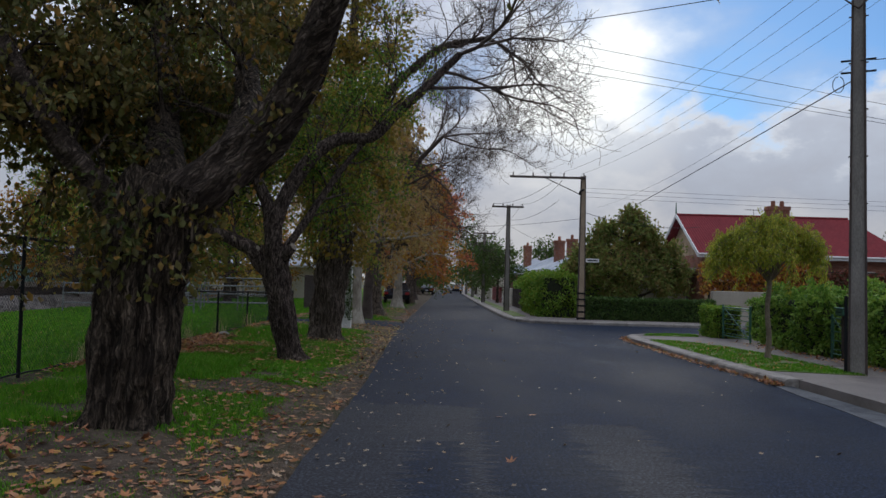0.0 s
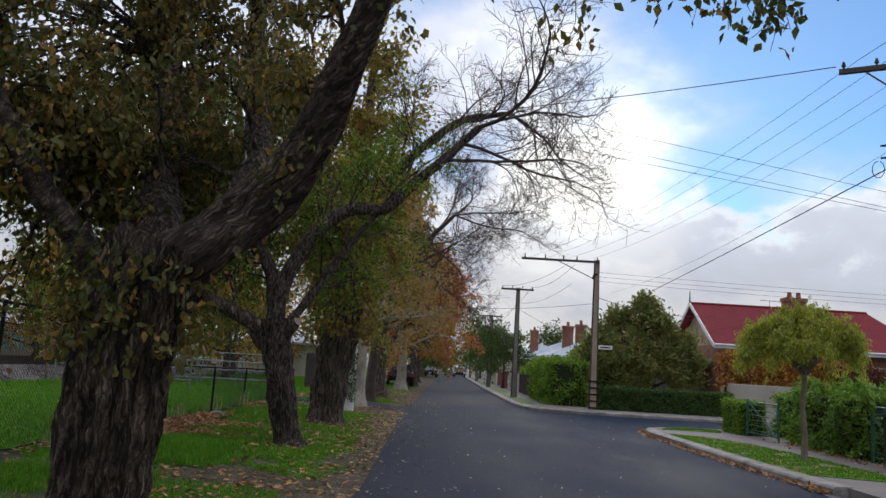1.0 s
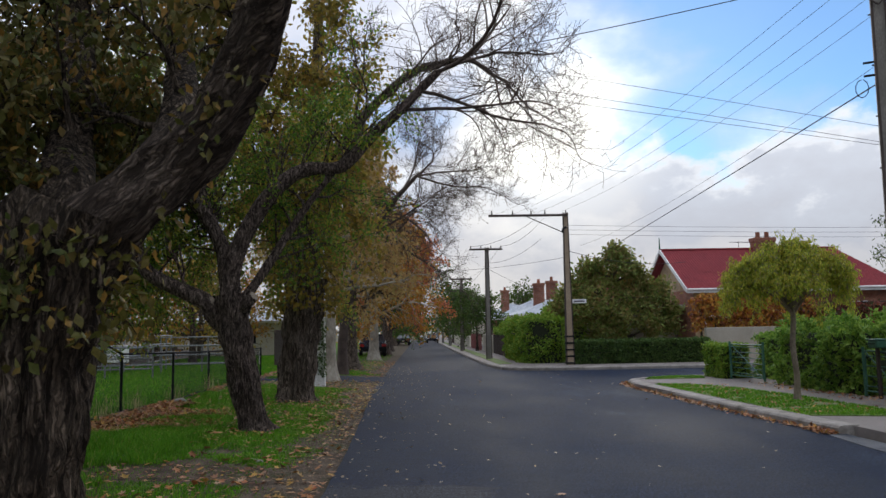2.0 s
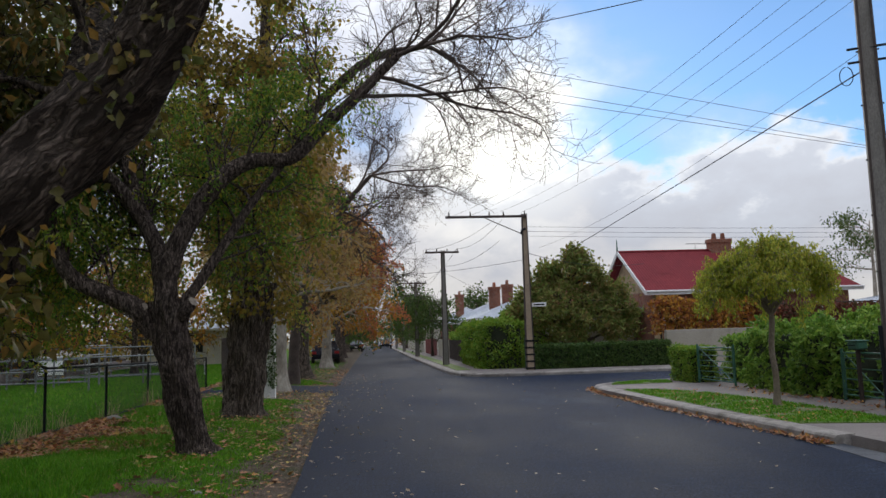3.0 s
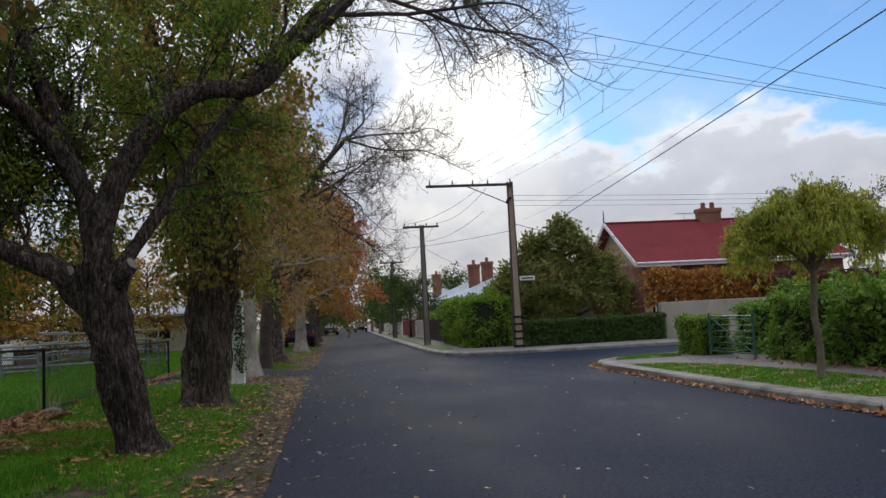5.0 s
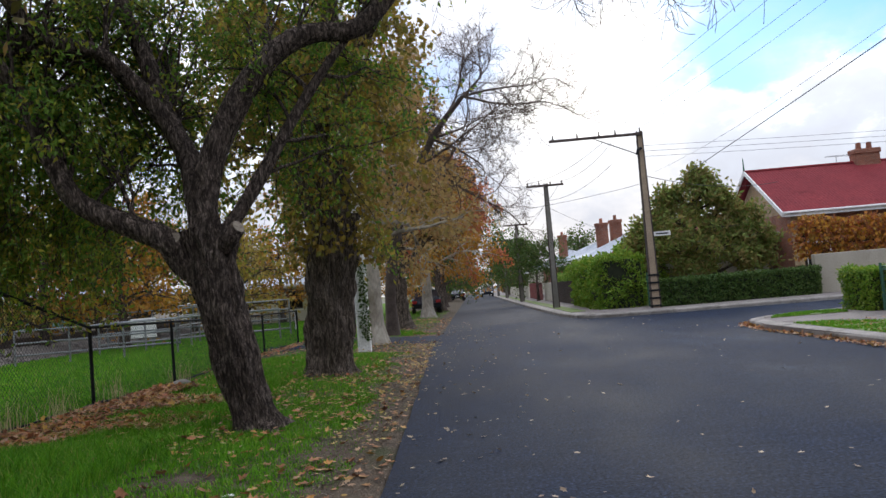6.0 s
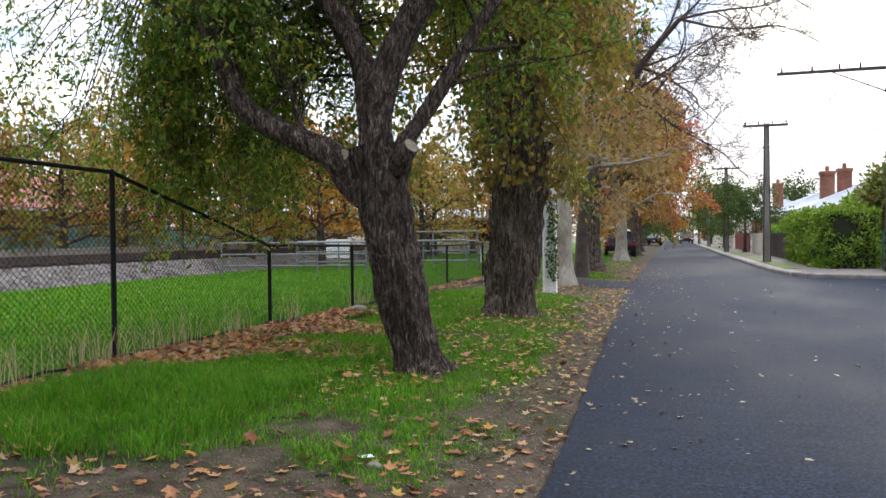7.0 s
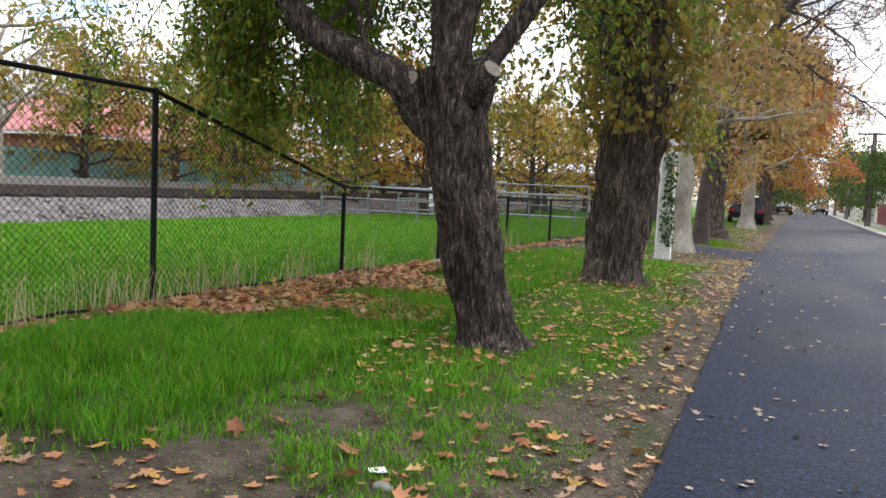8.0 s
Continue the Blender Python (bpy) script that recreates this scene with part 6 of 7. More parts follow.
# ---- railway and what stands behind it ----
def railway():
    bank = bmesh.new()
    rows = []
    for y in np.linspace(-10, 150, 120):
        j = 0.15 * noise.noise(Vector((0, y * 0.5, 0)))
        rows.append([bank.verts.new((x + j + 0.08 * noise.noise(Vector((x, y * 2, 5))), y, z + 0.03 * noise.noise(Vector((x * 3, y * 3, 1))))) for x, z in ((-15.6, 0.0), (-16.3, 0.28), (-17.0, 0.58), (-19.5, 0.60), (-22.4, 0.58), (-23.2, 0.0))])
    for a, b in zip(rows, rows[1:]):
        for k in range(5):
            bank.faces.new((a[k], a[k + 1], b[k + 1], b[k]))
    bmesh.ops.recalc_face_normals(bank, faces=bank.faces)
    tagged(part("ballast_bank", bank, M_BALLAST), "raised bank of grey-brown railway ballast", "ballast", kind="structure")
    rng = np.random.default_rng(31)
    v, f, n0 = [], [], 0
    for k in range(5000):
        y = rng.uniform(8, 50)
        u = rng.uniform(0, 1)
        c = np.array([-15.7 - 1.4 * u, y, 0.02 + 0.56 * u])
        s = rng.uniform(0.04, 0.10)
        m = rng.normal(size=(4, 3))
        m /= np.linalg.norm(m, axis=1, keepdims=True)
        v.append(c + m * s)
        f.append(np.array([[0, 1, 2], [0, 2, 3], [0, 3, 1], [1, 3, 2]]) + n0)
        n0 += 4
    ob = new("ballast_stones", mesh_np("ballast_stones", np.concatenate(v), [np.concatenate(f)], M_BALLAST))
    tagged(ob, "loose angular ballast stones on the bank", "stones", kind="stuff")
    t = empty("railway_track", -19.5, 60, 0.6)
    for x in (-1.55, -0.0, 1.2):
        part("rail", boxm(x - 0.035, x + 0.035, -70, 90, 0.06, 0.24), M_RAIL, t)
    for k in range(110):
        part("sleeper", boxm(-2.0, 1.7, -66 + k * 0.7, -65.78 + k * 0.7, -0.05, 0.08), M_WOOD_DARK, t)
    tagged(t, "rusty railway track on timber sleepers", "railway")
    # platform edge wall beyond the rails
    tagged(part("platform_wall", boxm(-23.9, -23.2, -10, 75, 0.0, 1.05), M_MORTAR), "low dark platform wall beside the railway", "wall", kind="structure")
    t = empty("sheet_fence", -25.2, 35, 0.0)
    for k in range(34):
        y = -30 + k * 2.4
        bm = bmesh.new()
        pr = []
        for i in range(25):
            o = 0.03 if i % 4 in (1, 2) else 0.0
            pr.append((o, y + i * 0.1))
        lo = [bm.verts.new((o, q, 0.0)) for o, q in pr]
        hi = [bm.verts.new((o, q, 2.05)) for o, q in pr]
        lo2 = [bm.verts.new((o - 0.02, q, 0.0)) for o, q in pr]
        hi2 = [bm.verts.new((o - 0.02, q, 2.05)) for o, q in pr]
        for i in range(24):
            bm.faces.new((lo[i], lo[i + 1], hi[i + 1], hi[i]))
            bm.faces.new((lo2[i + 1], lo2[i], hi2[i], hi2[i + 1]))
            bm.faces.new((hi[i], hi[i + 1], hi2[i + 1], hi2[i]))
        part("panel", bm, M_GREENFENCE, t)
        part("post", boxm(-0.03, 0.06, y - 0.03, y + 0.03, 0, 2.12), M_GREENFENCE, t)
    tagged(t, "weathered green sheet-metal fence behind the railway", "fence")


railway()


def pipe_barrier(x, y, rz, length, h, label, rails=3):
    t = empty("pipe_barrier", x, y, verge_z(x, y) if x > -15 else 0.0, rz)
    n = max(2, int(length / 1.6) + 1)
    for k in range(n):
        q = length * k / (n - 1)
        part("post", tubem([(q, 0, -0.08), (q, 0, h)], 0.035, 8), M_GALV, t)
    for k in range(rails):
        z = h * (k + 1) / rails - 0.02
        part("rail", tubem([(0, 0, z), (length, 0, z)], 0.028, 8), M_GALV, t)
    return tagged(t, label, "barrier", "pipe barriers")


pipe_barrier(-14.6, 30.5, 8, 5.0, 1.15, "galvanised pipe barrier at the railway crossing")
pipe_barrier(-13.6, 34.0, 12, 6.4, 1.15, "galvanised pipe barrier at the railway crossing")
pipe_barrier(-12.0, 37.5, 95, 4.5, 1.6, "tall galvanised pipe barrier at the railway crossing", 4)
pipe_barrier(-15.2, 38.0, 5, 7.5, 1.6, "tall galvanised pipe barrier at the railway crossing", 4)
b = part("sign_board", boxm(-13.3, -12.3, 35.95, 36.0, 0.55, 1.3, bevel=0.01), M_WHITE)
tagged(b, "blank white board standing at the railway crossing", "sign")
part("leg", tubem([(-13.1, 36.03, 0.0), (-13.1, 36.03, 0.7)], 0.025, 6), M_GALV, b)
part("leg", tubem([(-12.5, 36.03, 0.0), (-12.5, 36.03, 0.7)], 0.025, 6), M_GALV, b)


# ---- houses ----
def brick_mat(name, a, b, mortar, scale):
    m = bpy.data.materials.new(name)
    m.use_nodes = True
    t = m.node_tree
    bs = t.nodes["Principled BSDF"]
    co = t.nodes.new("ShaderNodeTexCoord").outputs["Object"]
    sp = t.nodes.new("ShaderNodeSeparateXYZ")
    t.links.new(co, sp.inputs[0])
    cb = t.nodes.new("ShaderNodeCombineXYZ")
    t.links.new(maths(t, "ADD", sp.outputs[0], sp.outputs[1]), cb.inputs[0])
    t.links.new(sp.outputs[2], cb.inputs[1])
    br = nt(t, "ShaderNodeTexBrick", Color1=(*a, 1), Color2=(*b, 1), Mortar=(*mortar, 1), Scale=scale)
    br.inputs["Mortar Size"].default_value = 0.012
    t.links.new(cb.outputs[0], br.inputs[0])
    n1 = nt(t, "ShaderNodeTexNoise", Scale=1.3, Detail=5.0)
    t.links.new(co, n1.inputs[0])
    t.links.new(mixc(t, 1.0, br.outputs[0], ramp(t, n1.outputs[0], [(0.3, 0.7), (0.7, 1.2)]), "MULTIPLY"), bs.inputs[0])
    bs.inputs["Roughness"].default_value = 0.9
    bn = nt(t, "ShaderNodeBump", Strength=0.6, Distance=0.01)
    t.links.new(br.outputs["Fac"], bn.inputs["Height"])
    bn.invert = True
    t.links.new(bn.outputs[0], bs.inputs["Normal"])
    return m


M_BRICKWALL = brick_mat("red_brick_courses", (0.21, 0.075, 0.045), (0.30, 0.12, 0.07), (0.30, 0.26, 0.22), 4.2)
M_STONEWALL = brick_mat("sandstone_courses", (0.34, 0.23, 0.13), (0.44, 0.32, 0.19), (0.30, 0.26, 0.21), 1.6)


def roof_sheet(bm, quad, ribs):
    """A corrugated iron sheet over four corners: eave left, eave right, ridge right, ridge left."""
    a, b, c, d = [Vector(v) for v in quad]
    nrm = (b - a).cross(d - a).normalized()
    lo, hi = [], []
    for k in range(ribs + 1):
        f = k / ribs
        o = nrm * (0.018 if k % 2 else 0.0)
        lo.append(bm.verts.new(a.lerp(b, f) + o))
        hi.append(bm.verts.new(d.lerp(c, f) + o))
    for k in range(ribs):
        bm.faces.new((lo[k], lo[k + 1], hi[k + 1], hi[k]))


def chimney(t, x, y, z0, z1, w, pots=2, d=0.6):
    c = part("chimney", boxm(x - w / 2, x + w / 2, y - d / 2, y + d / 2, z0, z1 - 0.22), M_BRICKWALL, t, "red brick chimney")
    part("chimney_cap", boxm(x - w / 2 - 0.05, x + w / 2 + 0.05, y - d / 2 - 0.05, y + d / 2 + 0.05, z1 - 0.22, z1, bevel=0.01), M_BRICKWALL, c)
    for k in range(pots):
        q = x + (k - (pots - 1) / 2) * 0.5
        part("chimney_pot", tubem([(q, y, z1), (q, y, z1 + 0.08), (q, y, z1 + 0.3), (q, y, z1 + 0.33)], 0.14, 10, 0.10), M_BRICK, c, "clay chimney pot")


def red_house():
    t = empty("house", 14.05, 40.5, 0.1)
    X, Y = -13.9, -40.5
    eave, ridge, yr = 3.42, 5.74, 3.5
    wall = boxm(0.0, 10.3, 0.0, 7.0, 0.0, eave)
    part("wall", wall, M_BRICKWALL, t, "red brick wall")
    bm = bmesh.new()
    v = [bm.verts.new(q) for q in ((0, 0, eave), (0, 7, eave), (0, 3.5, ridge - 0.08), (0.22, 0, eave), (0.22, 7, eave), (0.22, 3.5, ridge - 0.08))]
    for f in ((0, 2, 1), (3, 4, 5), (0, 1, 4, 3), (1, 2, 5, 4), (2, 0, 3, 5)):
        bm.faces.new([v[i] for i in f])
    part("gable", bm, M_STONEWALL, t, "stone gable end")
    for z in np.arange(0.0, eave - 0.2, 0.36):
        w = 0.42 if int(z / 0.36) % 2 else 0.28
        part("quoin", boxm(-0.02, w, -0.025, 0.02, z, z + 0.34, bevel=0.008), M_STONE, t)
    ov = 0.5
    ze = eave - 0.05
    bm = bmesh.new()
    roof_sheet(bm, [(-0.5, -ov, ze), (10.8, -ov, ze), (9.25, yr, ridge), (-0.5, yr, ridge)], 150)
    part("roof", bm, M_REDROOF, t, "red painted iron roof")
    bm = bmesh.new()
    roof_sheet(bm, [(10.8, 7 + ov, ze), (-0.5, 7 + ov, ze), (-0.5, yr, ridge), (9.25, yr, ridge)], 100)
    part("roof", bm, M_REDROOF, t, "red painted iron roof")
    bm = bmesh.new()
    roof_sheet(bm, [(10.8, -ov, ze), (10.8, 7 + ov, ze), (9.25, yr, ridge), (9.25, yr, ridge)], 60)
    part("roof", bm, M_REDROOF, t, "red painted iron roof")
    part("ridge_cap", tubem([(-0.55, yr, ridge + 0.03), (9.25, yr, ridge + 0.03)], 0.07, 8), M_REDROOF, t)
    part("fascia", boxm(-0.5, 10.8, -ov - 0.04, -ov - 0.005, ze - 0.17, ze + 0.03), M_WHITE, t, "white painted fascia")
    for y0, y1 in ((-ov, yr), (7 + ov, yr)):
        bm = bmesh.new()
        q = [(-0.56, y0, ze - 0.16), (-0.56, y1, ridge - 0.12), (-0.56, y1, ridge + 0.08), (-0.56, y0, ze + 0.06)]
        a = [bm.verts.new(c) for c in q]
        b = [bm.verts.new((c[0] + 0.06, c[1], c[2])) for c in q]
        bm.faces.new(a)
        bm.faces.new(b[::-1])
        for k in range(4):
            bm.faces.new((a[k], a[(k + 1) % 4], b[(k + 1) % 4], b[k]))
        bmesh.ops.recalc_face_normals(bm, faces=bm.faces)
        part("bargeboard", bm, M_WHITE, t, "white bargeboard")
    part("finial", tubem([(-0.52, yr, ridge), (-0.52, yr, ridge + 0.35), (-0.52, yr, ridge + 0.7)], 0.05, 8, 0.02), M_GREEN_METAL, t)
    part("gutter", tubem([(-0.5, -ov - 0.09, ze + 0.0), (10.8, -ov - 0.09, ze + 0.0)], 0.055, 7), M_WHITE, t)
    chimney(t, 5.25, yr, ridge - 0.4, ridge + 0.62, 1.15)
    bm = tubem([(3.9, yr, ridge), (3.9, yr, ridge + 0.45)], 0.015, 5)
    tube(bm, [(3.4, yr, ridge + 0.42), (4.6, yr, ridge + 0.36)], 0.012, 5)
    for k in range(7):
        q = 3.5 + k * 0.16
        tube(bm, [(q, yr - 0.3, ridge + 0.41), (q, yr + 0.3, ridge + 0.41)], 0.008, 4)
    part("antenna", bm, M_GALV, t, "television antenna")
    for x0, x1, z0, z1 in ((0.55, 1.5, 0.2, 2.0), (4.4, 5.6, 1.0, 2.6), (7.6, 8.8, 1.0, 2.6)):
        wd = part("window", boxm(x0, x1, -0.012, 0.01, z0, z1), M_GLASS, t, "dark glazed opening")
        fr = bmesh.new()
        for a in ((x0 - 0.08, x0, z0 - 0.08, z1 + 0.08), (x1, x1 + 0.08, z0 - 0.08, z1 + 0.08), (x0, x1, z1, z1 + 0.08), (x0, x1, z0 - 0.1, z0)):
            box(fr, a[0], a[1], -0.05, 0.0, a[2], a[3])
        part("frame", fr, M_WHITE, wd)
    # low cream wing behind the tree
    part("wing", boxm(-4.6, -0.004, 3.0, 7.0, 0.0, 2.55), M_CREAM, t, "cream painted wing")
    part("wing_roof", boxm(-4.9, -0.06, 1.2, 7.2, 2.55, 2.68), M_GREYROOF, t)
    for x in (-4.6, -3.2, -1.8, -0.5):
        part("verandah_post", boxm(x - 0.06, x + 0.06, 1.35, 1.47, 0.0, 2.55), M_WOOD_DARK, t)
    tagged(t, "brick house with a red iron gable roof and chimney", "house")


red_house()
wl = part("garden_wall", boxm(12.85, 34, 35.9, 36.15, 0.0, 1.58, bevel=0.02), M_RENDER)
tagged(wl, "long beige rendered garden wall along the side street", "wall", kind="structure")


def far_house(x, y, w, d, eave, ridge, roof, wall, label, chim=()):
    t = empty("house", x, y, 0.1)
    part("wall", boxm(0, w, 0, d, 0, eave), wall, t)
    o = 0.4
    inset = min(w, d) * 0.35
    bm = bmesh.new()
    A, B, C, D = (-o, -o, eave), (w + o, -o, eave), (w + o, d + o, eave), (-o, d + o, eave)
    if w > d:
        E1, F1 = (inset, d / 2, ridge), (w - inset, d / 2, ridge)
        roof_sheet(bm, [A, B, F1, E1], 60)
        roof_sheet(bm, [C, D, E1, F1], 60)
        roof_sheet(bm, [D, A, E1, E1], 40)
        roof_sheet(bm, [B, C, F1, F1], 40)
    else:
        E1, F1 = (w / 2, inset, ridge), (w / 2, d - inset, ridge)
        roof_sheet(bm, [A, B, E1, E1], 40)
        roof_sheet(bm, [B, C, F1, E1], 60)
        roof_sheet(bm, [C, D, F1, F1], 40)
        roof_sheet(bm, [D, A, E1, F1], 60)
    part("roof", bm, roof, t)
    part("eave", boxm(-o + 0.02, w + o - 0.02, -o + 0.02, d + o - 0.02, eave - 0.14, eave - 0.02), M_WHITE, t)
    for cx, cy, z1, cw in chim:
        chimney(t, cx, cy, eave + 0.3, z1, cw, 1, 0.5)
    for f in (0.2, 0.62):
        wd = part("window", boxm(w * f, w * f + 1.1, -0.012, 0.01, 0.9, 2.2), M_GLASS, t)
        part("sill", boxm(w * f - 0.08, w * f + 1.18, -0.07, 0.0, 0.8, 0.9), M_WHITE, wd)
        wd = part("window", boxm(-0.012, 0.01, d * f, d * f + 1.1, 0.9, 2.2), M_GLASS, t)
        part("sill", boxm(-0.07, 0.0, d * f - 0.08, d * f + 1.18, 0.8, 0.9), M_WHITE, wd)
    return tagged(t, label, "house", "houses along the street")


far_house(8.9, 48.0, 9, 7, 2.6, 4.3, M_REDROOF, M_BRICKWALL, "brick house with a dull red hip roof")
far_house(7.7, 58.0, 9, 10, 2.7, 4.6, M_GREYROOF, M_CREAM, "cottage with a grey iron hip roof and brick chimneys", ((1.7, 3.0, 5.1, 0.8), (2.8, 3.6, 5.3, 0.8)))
far_house(7.4, 76.0, 9, 10, 2.7, 4.6, M_GREYROOF, M_BRICKWALL, "brick cottage with a grey iron roof", ((1.5, 4.0, 5.6, 0.8),))
far_house(7.0, 92.0, 9, 11, 2.7, 4.8, M_GREYROOF, M_CREAM, "cream cottage with a grey iron roof")
far_house(27.5, 39.5, 9, 8, 2.6, 3.3, M_GREYROOF, M_BRICKWALL, "low outbuilding with a grey iron roof")
far_house(-38.5, 33.0, 8, 14, 2.9, 5.2, M_HAZEDROOF, M_BRICKWALL, "brick house with a red roof behind the railway")
far_house(-34.0, 56.0, 12, 9, 2.8, 4.4, M_GREYROOF, M_CREAM, "pale house with a grey iron roof behind the railway", ((3.0, 3.0, 6.6, 1.0),))
far_house(-19.0, 62.0, 9, 6, 2.6, 3.4, M_GREYROOF, M_CREAM, "pale station shelter with an iron roof")


def paling_fence(x, y0, y1, h, material, label, gap=0.13, w=0.10):
    t = empty("paling_fence", x, y0, 0.1)
    me = bpy.data.meshes.new("paling")
    bm = boxm(-0.012, 0.012, -w / 2, w / 2, 0.0, h, bevel=0.004)
    bm.to_mesh(me)
    bm.free()
    me.materials.append(material)
    for k in range(int((y1 - y0) / gap)):
        pl = new("paling", me)
        pl.parent = t
        pl.location = (0, k * gap, 0.012 * math.sin(k * 5.1))
    for z in (0.25, h - 0.25):
        part("rail", boxm(0.014, 0.06, 0, y1 - y0, z, z + 0.07), material, t)
    return tagged(t, label, "fence", "front fences")


paling_fence(5.25, 45.4, 55.0, 1.25, M_WOOD_DARK, "dark timber paling fence along the far footpath", 0.2, 0.13)
cw = part("front_wall", boxm(5.2, 5.4, 55.4, 63.0, 0.0, 1.35, bevel=0.02), M_CREAM)
tagged(cw, "cream rendered front wall", "wall", "front fences")
paling_fence(5.1, 63.5, 76.0, 1.3, M_REDFENCE, "dull red timber fence", 0.2, 0.16)
cw = part("front_wall", boxm(5.0, 5.2, 76.4, 110.0, 0.0, 1.2, bevel=0.02), M_CREAM)
tagged(cw, "cream rendered front wall", "wall", "front fences")
paling_fence(-6.8, 40.0, 60.0, 1.75, M_WOOD_DARK, "tall dark fence behind the street trees", 0.18, 0.165)


def metal_gate(x, y0, y1, h, label, bars=6):
    t = empty("metal_gate", x, y0, 0.12)
    L = y1 - y0
    for q in (0.0, L):
        part("post", tubem([(0, q, -0.02), (0, q, h + 0.06)], 0.03, 8), M_GREEN_METAL, t)
    bm = tubem([(0, 0.06, 0.12), (0, 0.06, h - 0.02), (0, L - 0.06, h - 0.02), (0, L - 0.06, 0.12), (0, 0.06, 0.12)], 0.02, 6)
    part("gate_frame", bm, M_GREEN_METAL, t)
    for k in range(bars):
        z = 0.12 + (h - 0.14) * (k + 0.5) / bars
        part("bar", tubem([(0, 0.06, z), (0, L - 0.06, z)], 0.012, 6), M_GREEN_METAL, t)
    part("brace", tubem([(0, 0.06, 0.12), (0, L - 0.06, h - 0.02)], 0.012, 6), M_GREEN_METAL, t)
    return tagged(t, label, "gate", "garden gates")


metal_gate(9.1, 21.9, 24.05, 1.0, "green painted metal farm-style gate in the hedge")
metal_gate(9.35, 16.5, 17.8, 0.95, "narrow green wire gate between hedges", 4)
metal_gate(6.75, 35.5, 36.6, 1.25, "small green gate at the end of the clipped hedge", 4)
lb = part("letterbox", boxm(-0.11, 0.11, -0.16, 0.16, 1.0, 1.15, bevel=0.025), M_GREEN_METAL)
lb.location = (9.3, 17.2, 0.12)
part("post", boxm(-0.03, 0.03, -0.03, 0.03, 0.0, 1.0), M_WOOD_DARK, lb)
part("lid", boxm(-0.13, 0.13, -0.18, 0.18, 1.15, 1.18, bevel=0.01), M_GREEN_METAL, lb)
part("slot", boxm(-0.115, -0.105, -0.10, 0.10, 1.07, 1.09), M_BLACK, lb)
tagged(lb, "dark green metal letterbox on a post in the hedge", "letterbox")


# ---- cars ----
def car(x, y, rz, paint, label, z=0.0):
    t = empty("car", x, y, z, rz)
    W = 0.87
    side = [(-2.15, 0.35), (-2.2, 0.62), (-2.05, 0.88), (-1.2, 0.98), (1.15, 1.0), (1.95, 0.95), (2.15, 0.75), (2.15, 0.35)]
    bm = bmesh.new()
    rows = []
    for q, inset in ((-W, 0.0), (-W + 0.06, -0.03), (W - 0.06, -0.03), (W, 0.0)):
        k = 0.03 if abs(q) < W else 0.0
        rows.append([bm.verts.new((q, a, b + k * (b > 0.7))) for a, b in side])
    for a, b in zip(rows, rows[1:]):
        for k in range(len(side)):
            j = (k + 1) % len(side)
            bm.faces.new((a[k], a[j], b[j], b[k]))
    bm.faces.new(rows[0])
    bm.faces.new(rows[-1][::-1])
    bmesh.ops.recalc_face_normals(bm, faces=bm.faces)
    part("body", bm, paint, t)
    bm = bmesh.new()
    lo = [(-W + 0.05, -1.25, 0.98), (W - 0.05, -1.25, 0.98), (W - 0.05, 1.6, 0.98), (-W + 0.05, 1.6, 0.98)]
    hi = [(-W + 0.22, -0.45, 1.42), (W - 0.22, -0.45, 1.42), (W - 0.22, 1.05, 1.42), (-W + 0.22, 1.05, 1.42)]
    a = [bm.verts.new(v) for v in lo]
    b = [bm.verts.new(v) for v in hi]
    for k in range(4):
        bm.faces.new((a[k], a[(k + 1) % 4], b[(k + 1) % 4], b[k]))
    part("windows", bm, M_GLASS, t)
    part("roof", boxm(-W + 0.2, W - 0.2, -0.5, 1.1, 1.41, 1.46, bevel=0.02), paint, t)
    for sx in (-1, 1):
        for yy in (-1.35, 1.35):
            wh = part("wheel", tubem([(sx * (W - 0.2), yy, 0.31), (sx * (W + 0.01), yy, 0.31)], 0.31, 18), M_RUBBER, t)
            part("rim", tubem([(sx * (W + 0.005), yy, 0.31), (sx * (W + 0.02), yy, 0.31)], 0.2, 14), M_GALV, wh)
        part("tail_light", boxm(sx * (W - 0.3), sx * (W - 0.02), -2.21, -2.12, 0.66, 0.82), M_LAMP, t)
        part("headlight", boxm(sx * (W - 0.3), sx * (W - 0.02), 2.06, 2.16, 0.62, 0.76), M_WHITE, t)
    part("number_plate", boxm(-0.2, 0.2, -2.215, -2.19, 0.52, 0.64), M_WHITE, t)
    return tagged(t, label, "car", "parked cars")


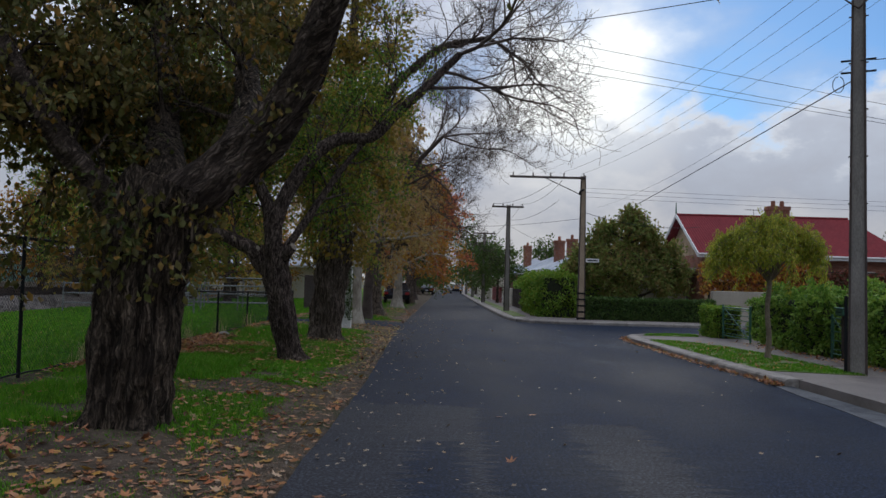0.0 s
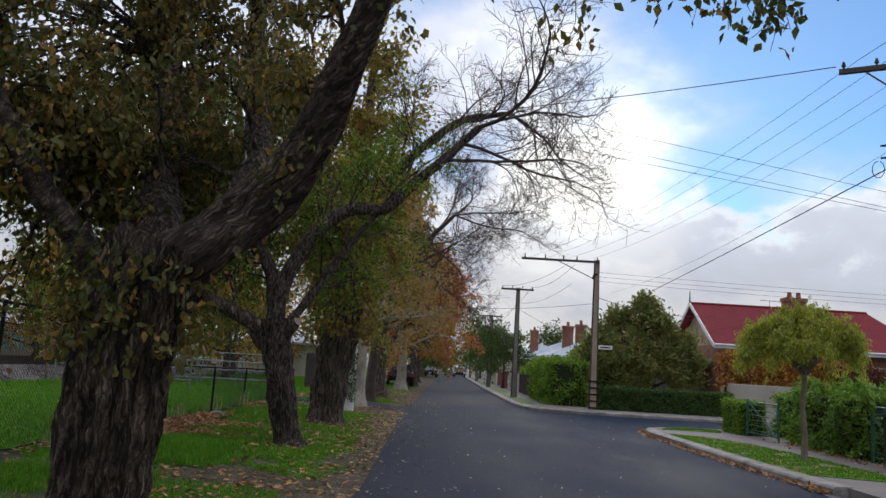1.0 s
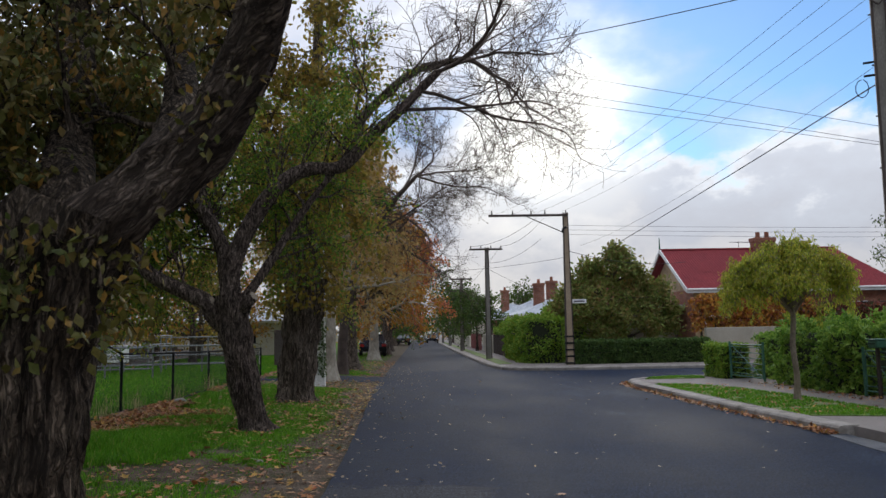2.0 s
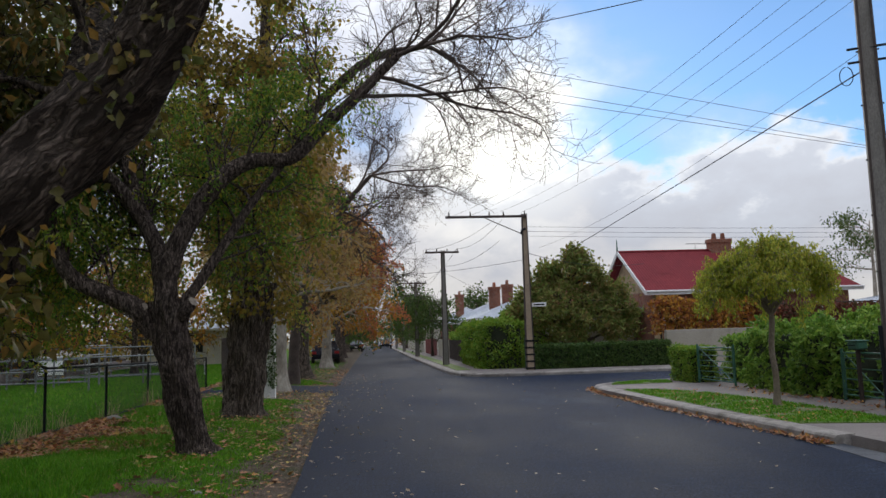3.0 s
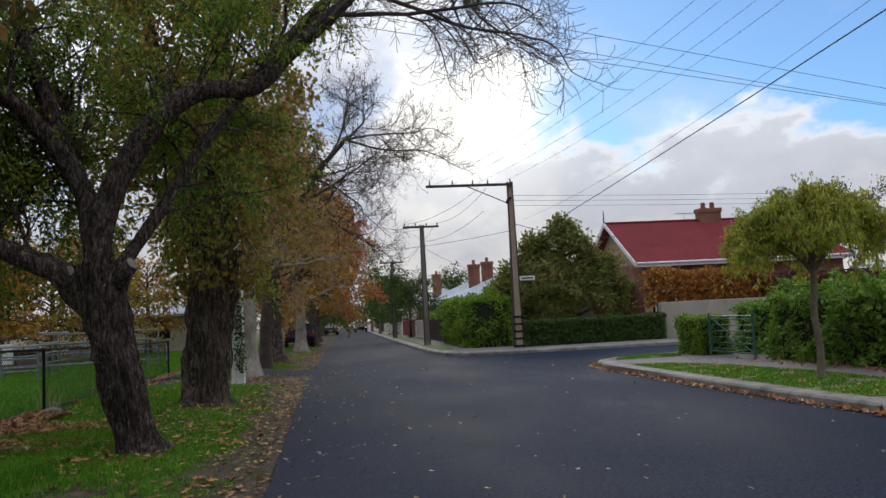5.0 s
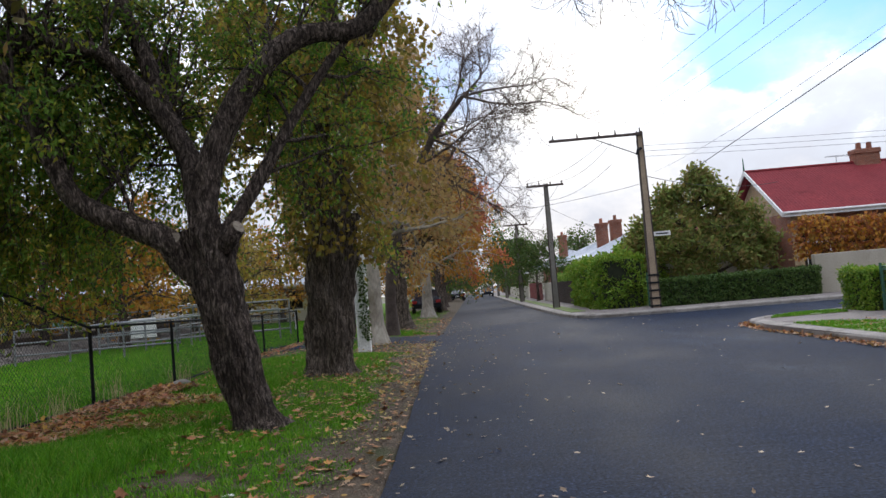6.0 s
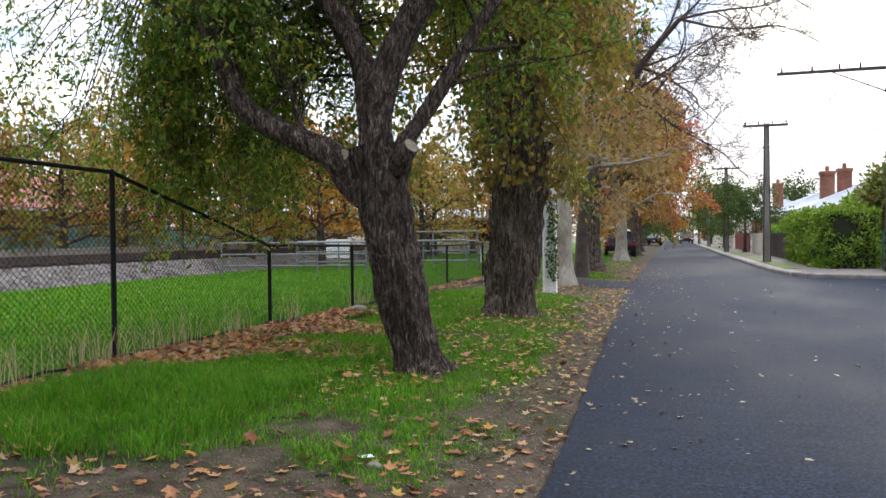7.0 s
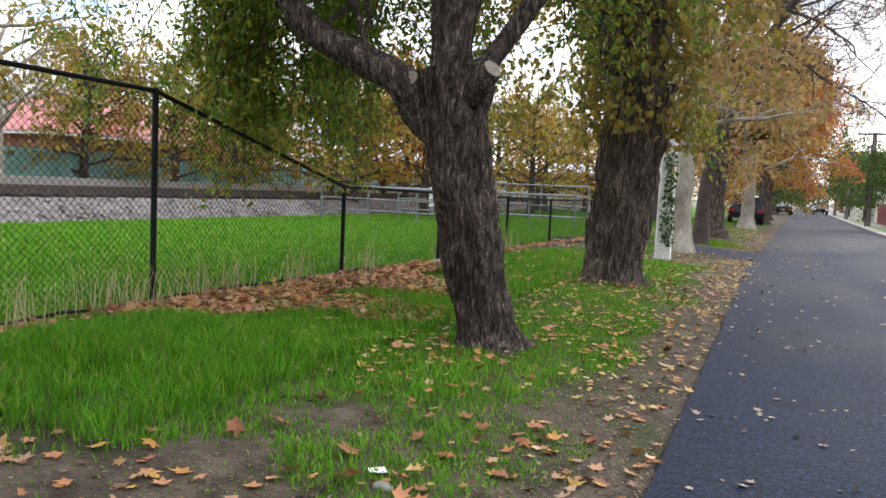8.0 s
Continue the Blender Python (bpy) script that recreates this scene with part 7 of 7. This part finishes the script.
car(-2.95, 54.5, 4, M_CAR_BLACK, "dark blue car parked under the street trees", 0.09)
car(-1.95, 100.0, 2, M_CAR_BLACK, "dark car parked along the verge", 0.05)
car(-1.9, 108.0, 2, M_CAR_WHITE, "white car parked along the verge", 0.05)
car(0.6, 190.0, 0, M_CAR_WHITE, "white car far along the road")
car(2.15, 122.0, 180, M_CAR_BLACK, "dark car parked at the far kerb")
car(2.15, 140.0, 180, M_CAR_WHITE, "white car parked at the far kerb")


# ---- trees behind the railway and at the end of the street ----
BACK = [
    (-23.0, 25.0, 91, 11, 4.4, 3.0, 0.3, M_L_OCHRE, 10, "half-bare plane tree behind the railway", M_BARK_PALE),
    (-20.0, 52.0, 92, 7, 4.0, 1.6, 0.22, M_L_ORANGE, 14, "orange autumn tree beyond the paddock", M_BARK_DARK),
    (-12.5, 46.0, 93, 7, 4.2, 1.6, 0.22, M_L_OCHRE, 14, "yellow autumn tree beyond the paddock", M_BARK_DARK),
]
made = []
for x, y, sd, hh, rr, low, r, leaf, per, lab, bark in BACK:
    made.append(crown_tree("background_tree", x, y, 0.0, sd, hh, rr, low, r, leaf, per, 0.24, bark, lab, "trees beyond the paddock", limbs=26, level=1))
for k, (x, y, src) in enumerate(((-14.5, 38, 1), (-18, 43, 1), (-17.3, 47, 2), (-15.9, 50, 1), (-14.3, 54, 2), (-13.3, 60, 1), (-23.4, 33, 2), (-29, 43, 0), (-24.5, 38, 1), (-17, 36.5, 2), (-27, 40, 2), (-31, 36, 1), (-20.5, 40, 1), (-30, 48, 1), (-25, 30, 2), (-21, 46, 2), (-25.5, 50, 1), (-16, 58, 1), (-10, 62, 2), (-28, 62, 2), (-9.5, 78, 1), (-20, 82, 2), (-40, 60, 1), (-34, 24, 2), (-45, 45, 0), (-42, 30, 2), (-12, 100, 2), (-30, 110, 1), (-50, 80, 2), (-28, 14, 0), (-36, 8, 2))):
    copy_thing(made[src], pose(x, y, 0, 0, 0, 67 * k))
for k, (x, y) in enumerate(((5, 110), (8, 130), (6, 152), (10, 175), (-9, 150), (-14, 185), (8, 215), (-3, 285), (5, 300), (-8, 310), (1.5, 330), (16, 120), (24, 95), (30, 120), (45, 90), (22, 160), (38, 170))):
    copy_thing(far_made[k % 5 == 2], pose(x, y, 0, 0, 0, 53 * k))
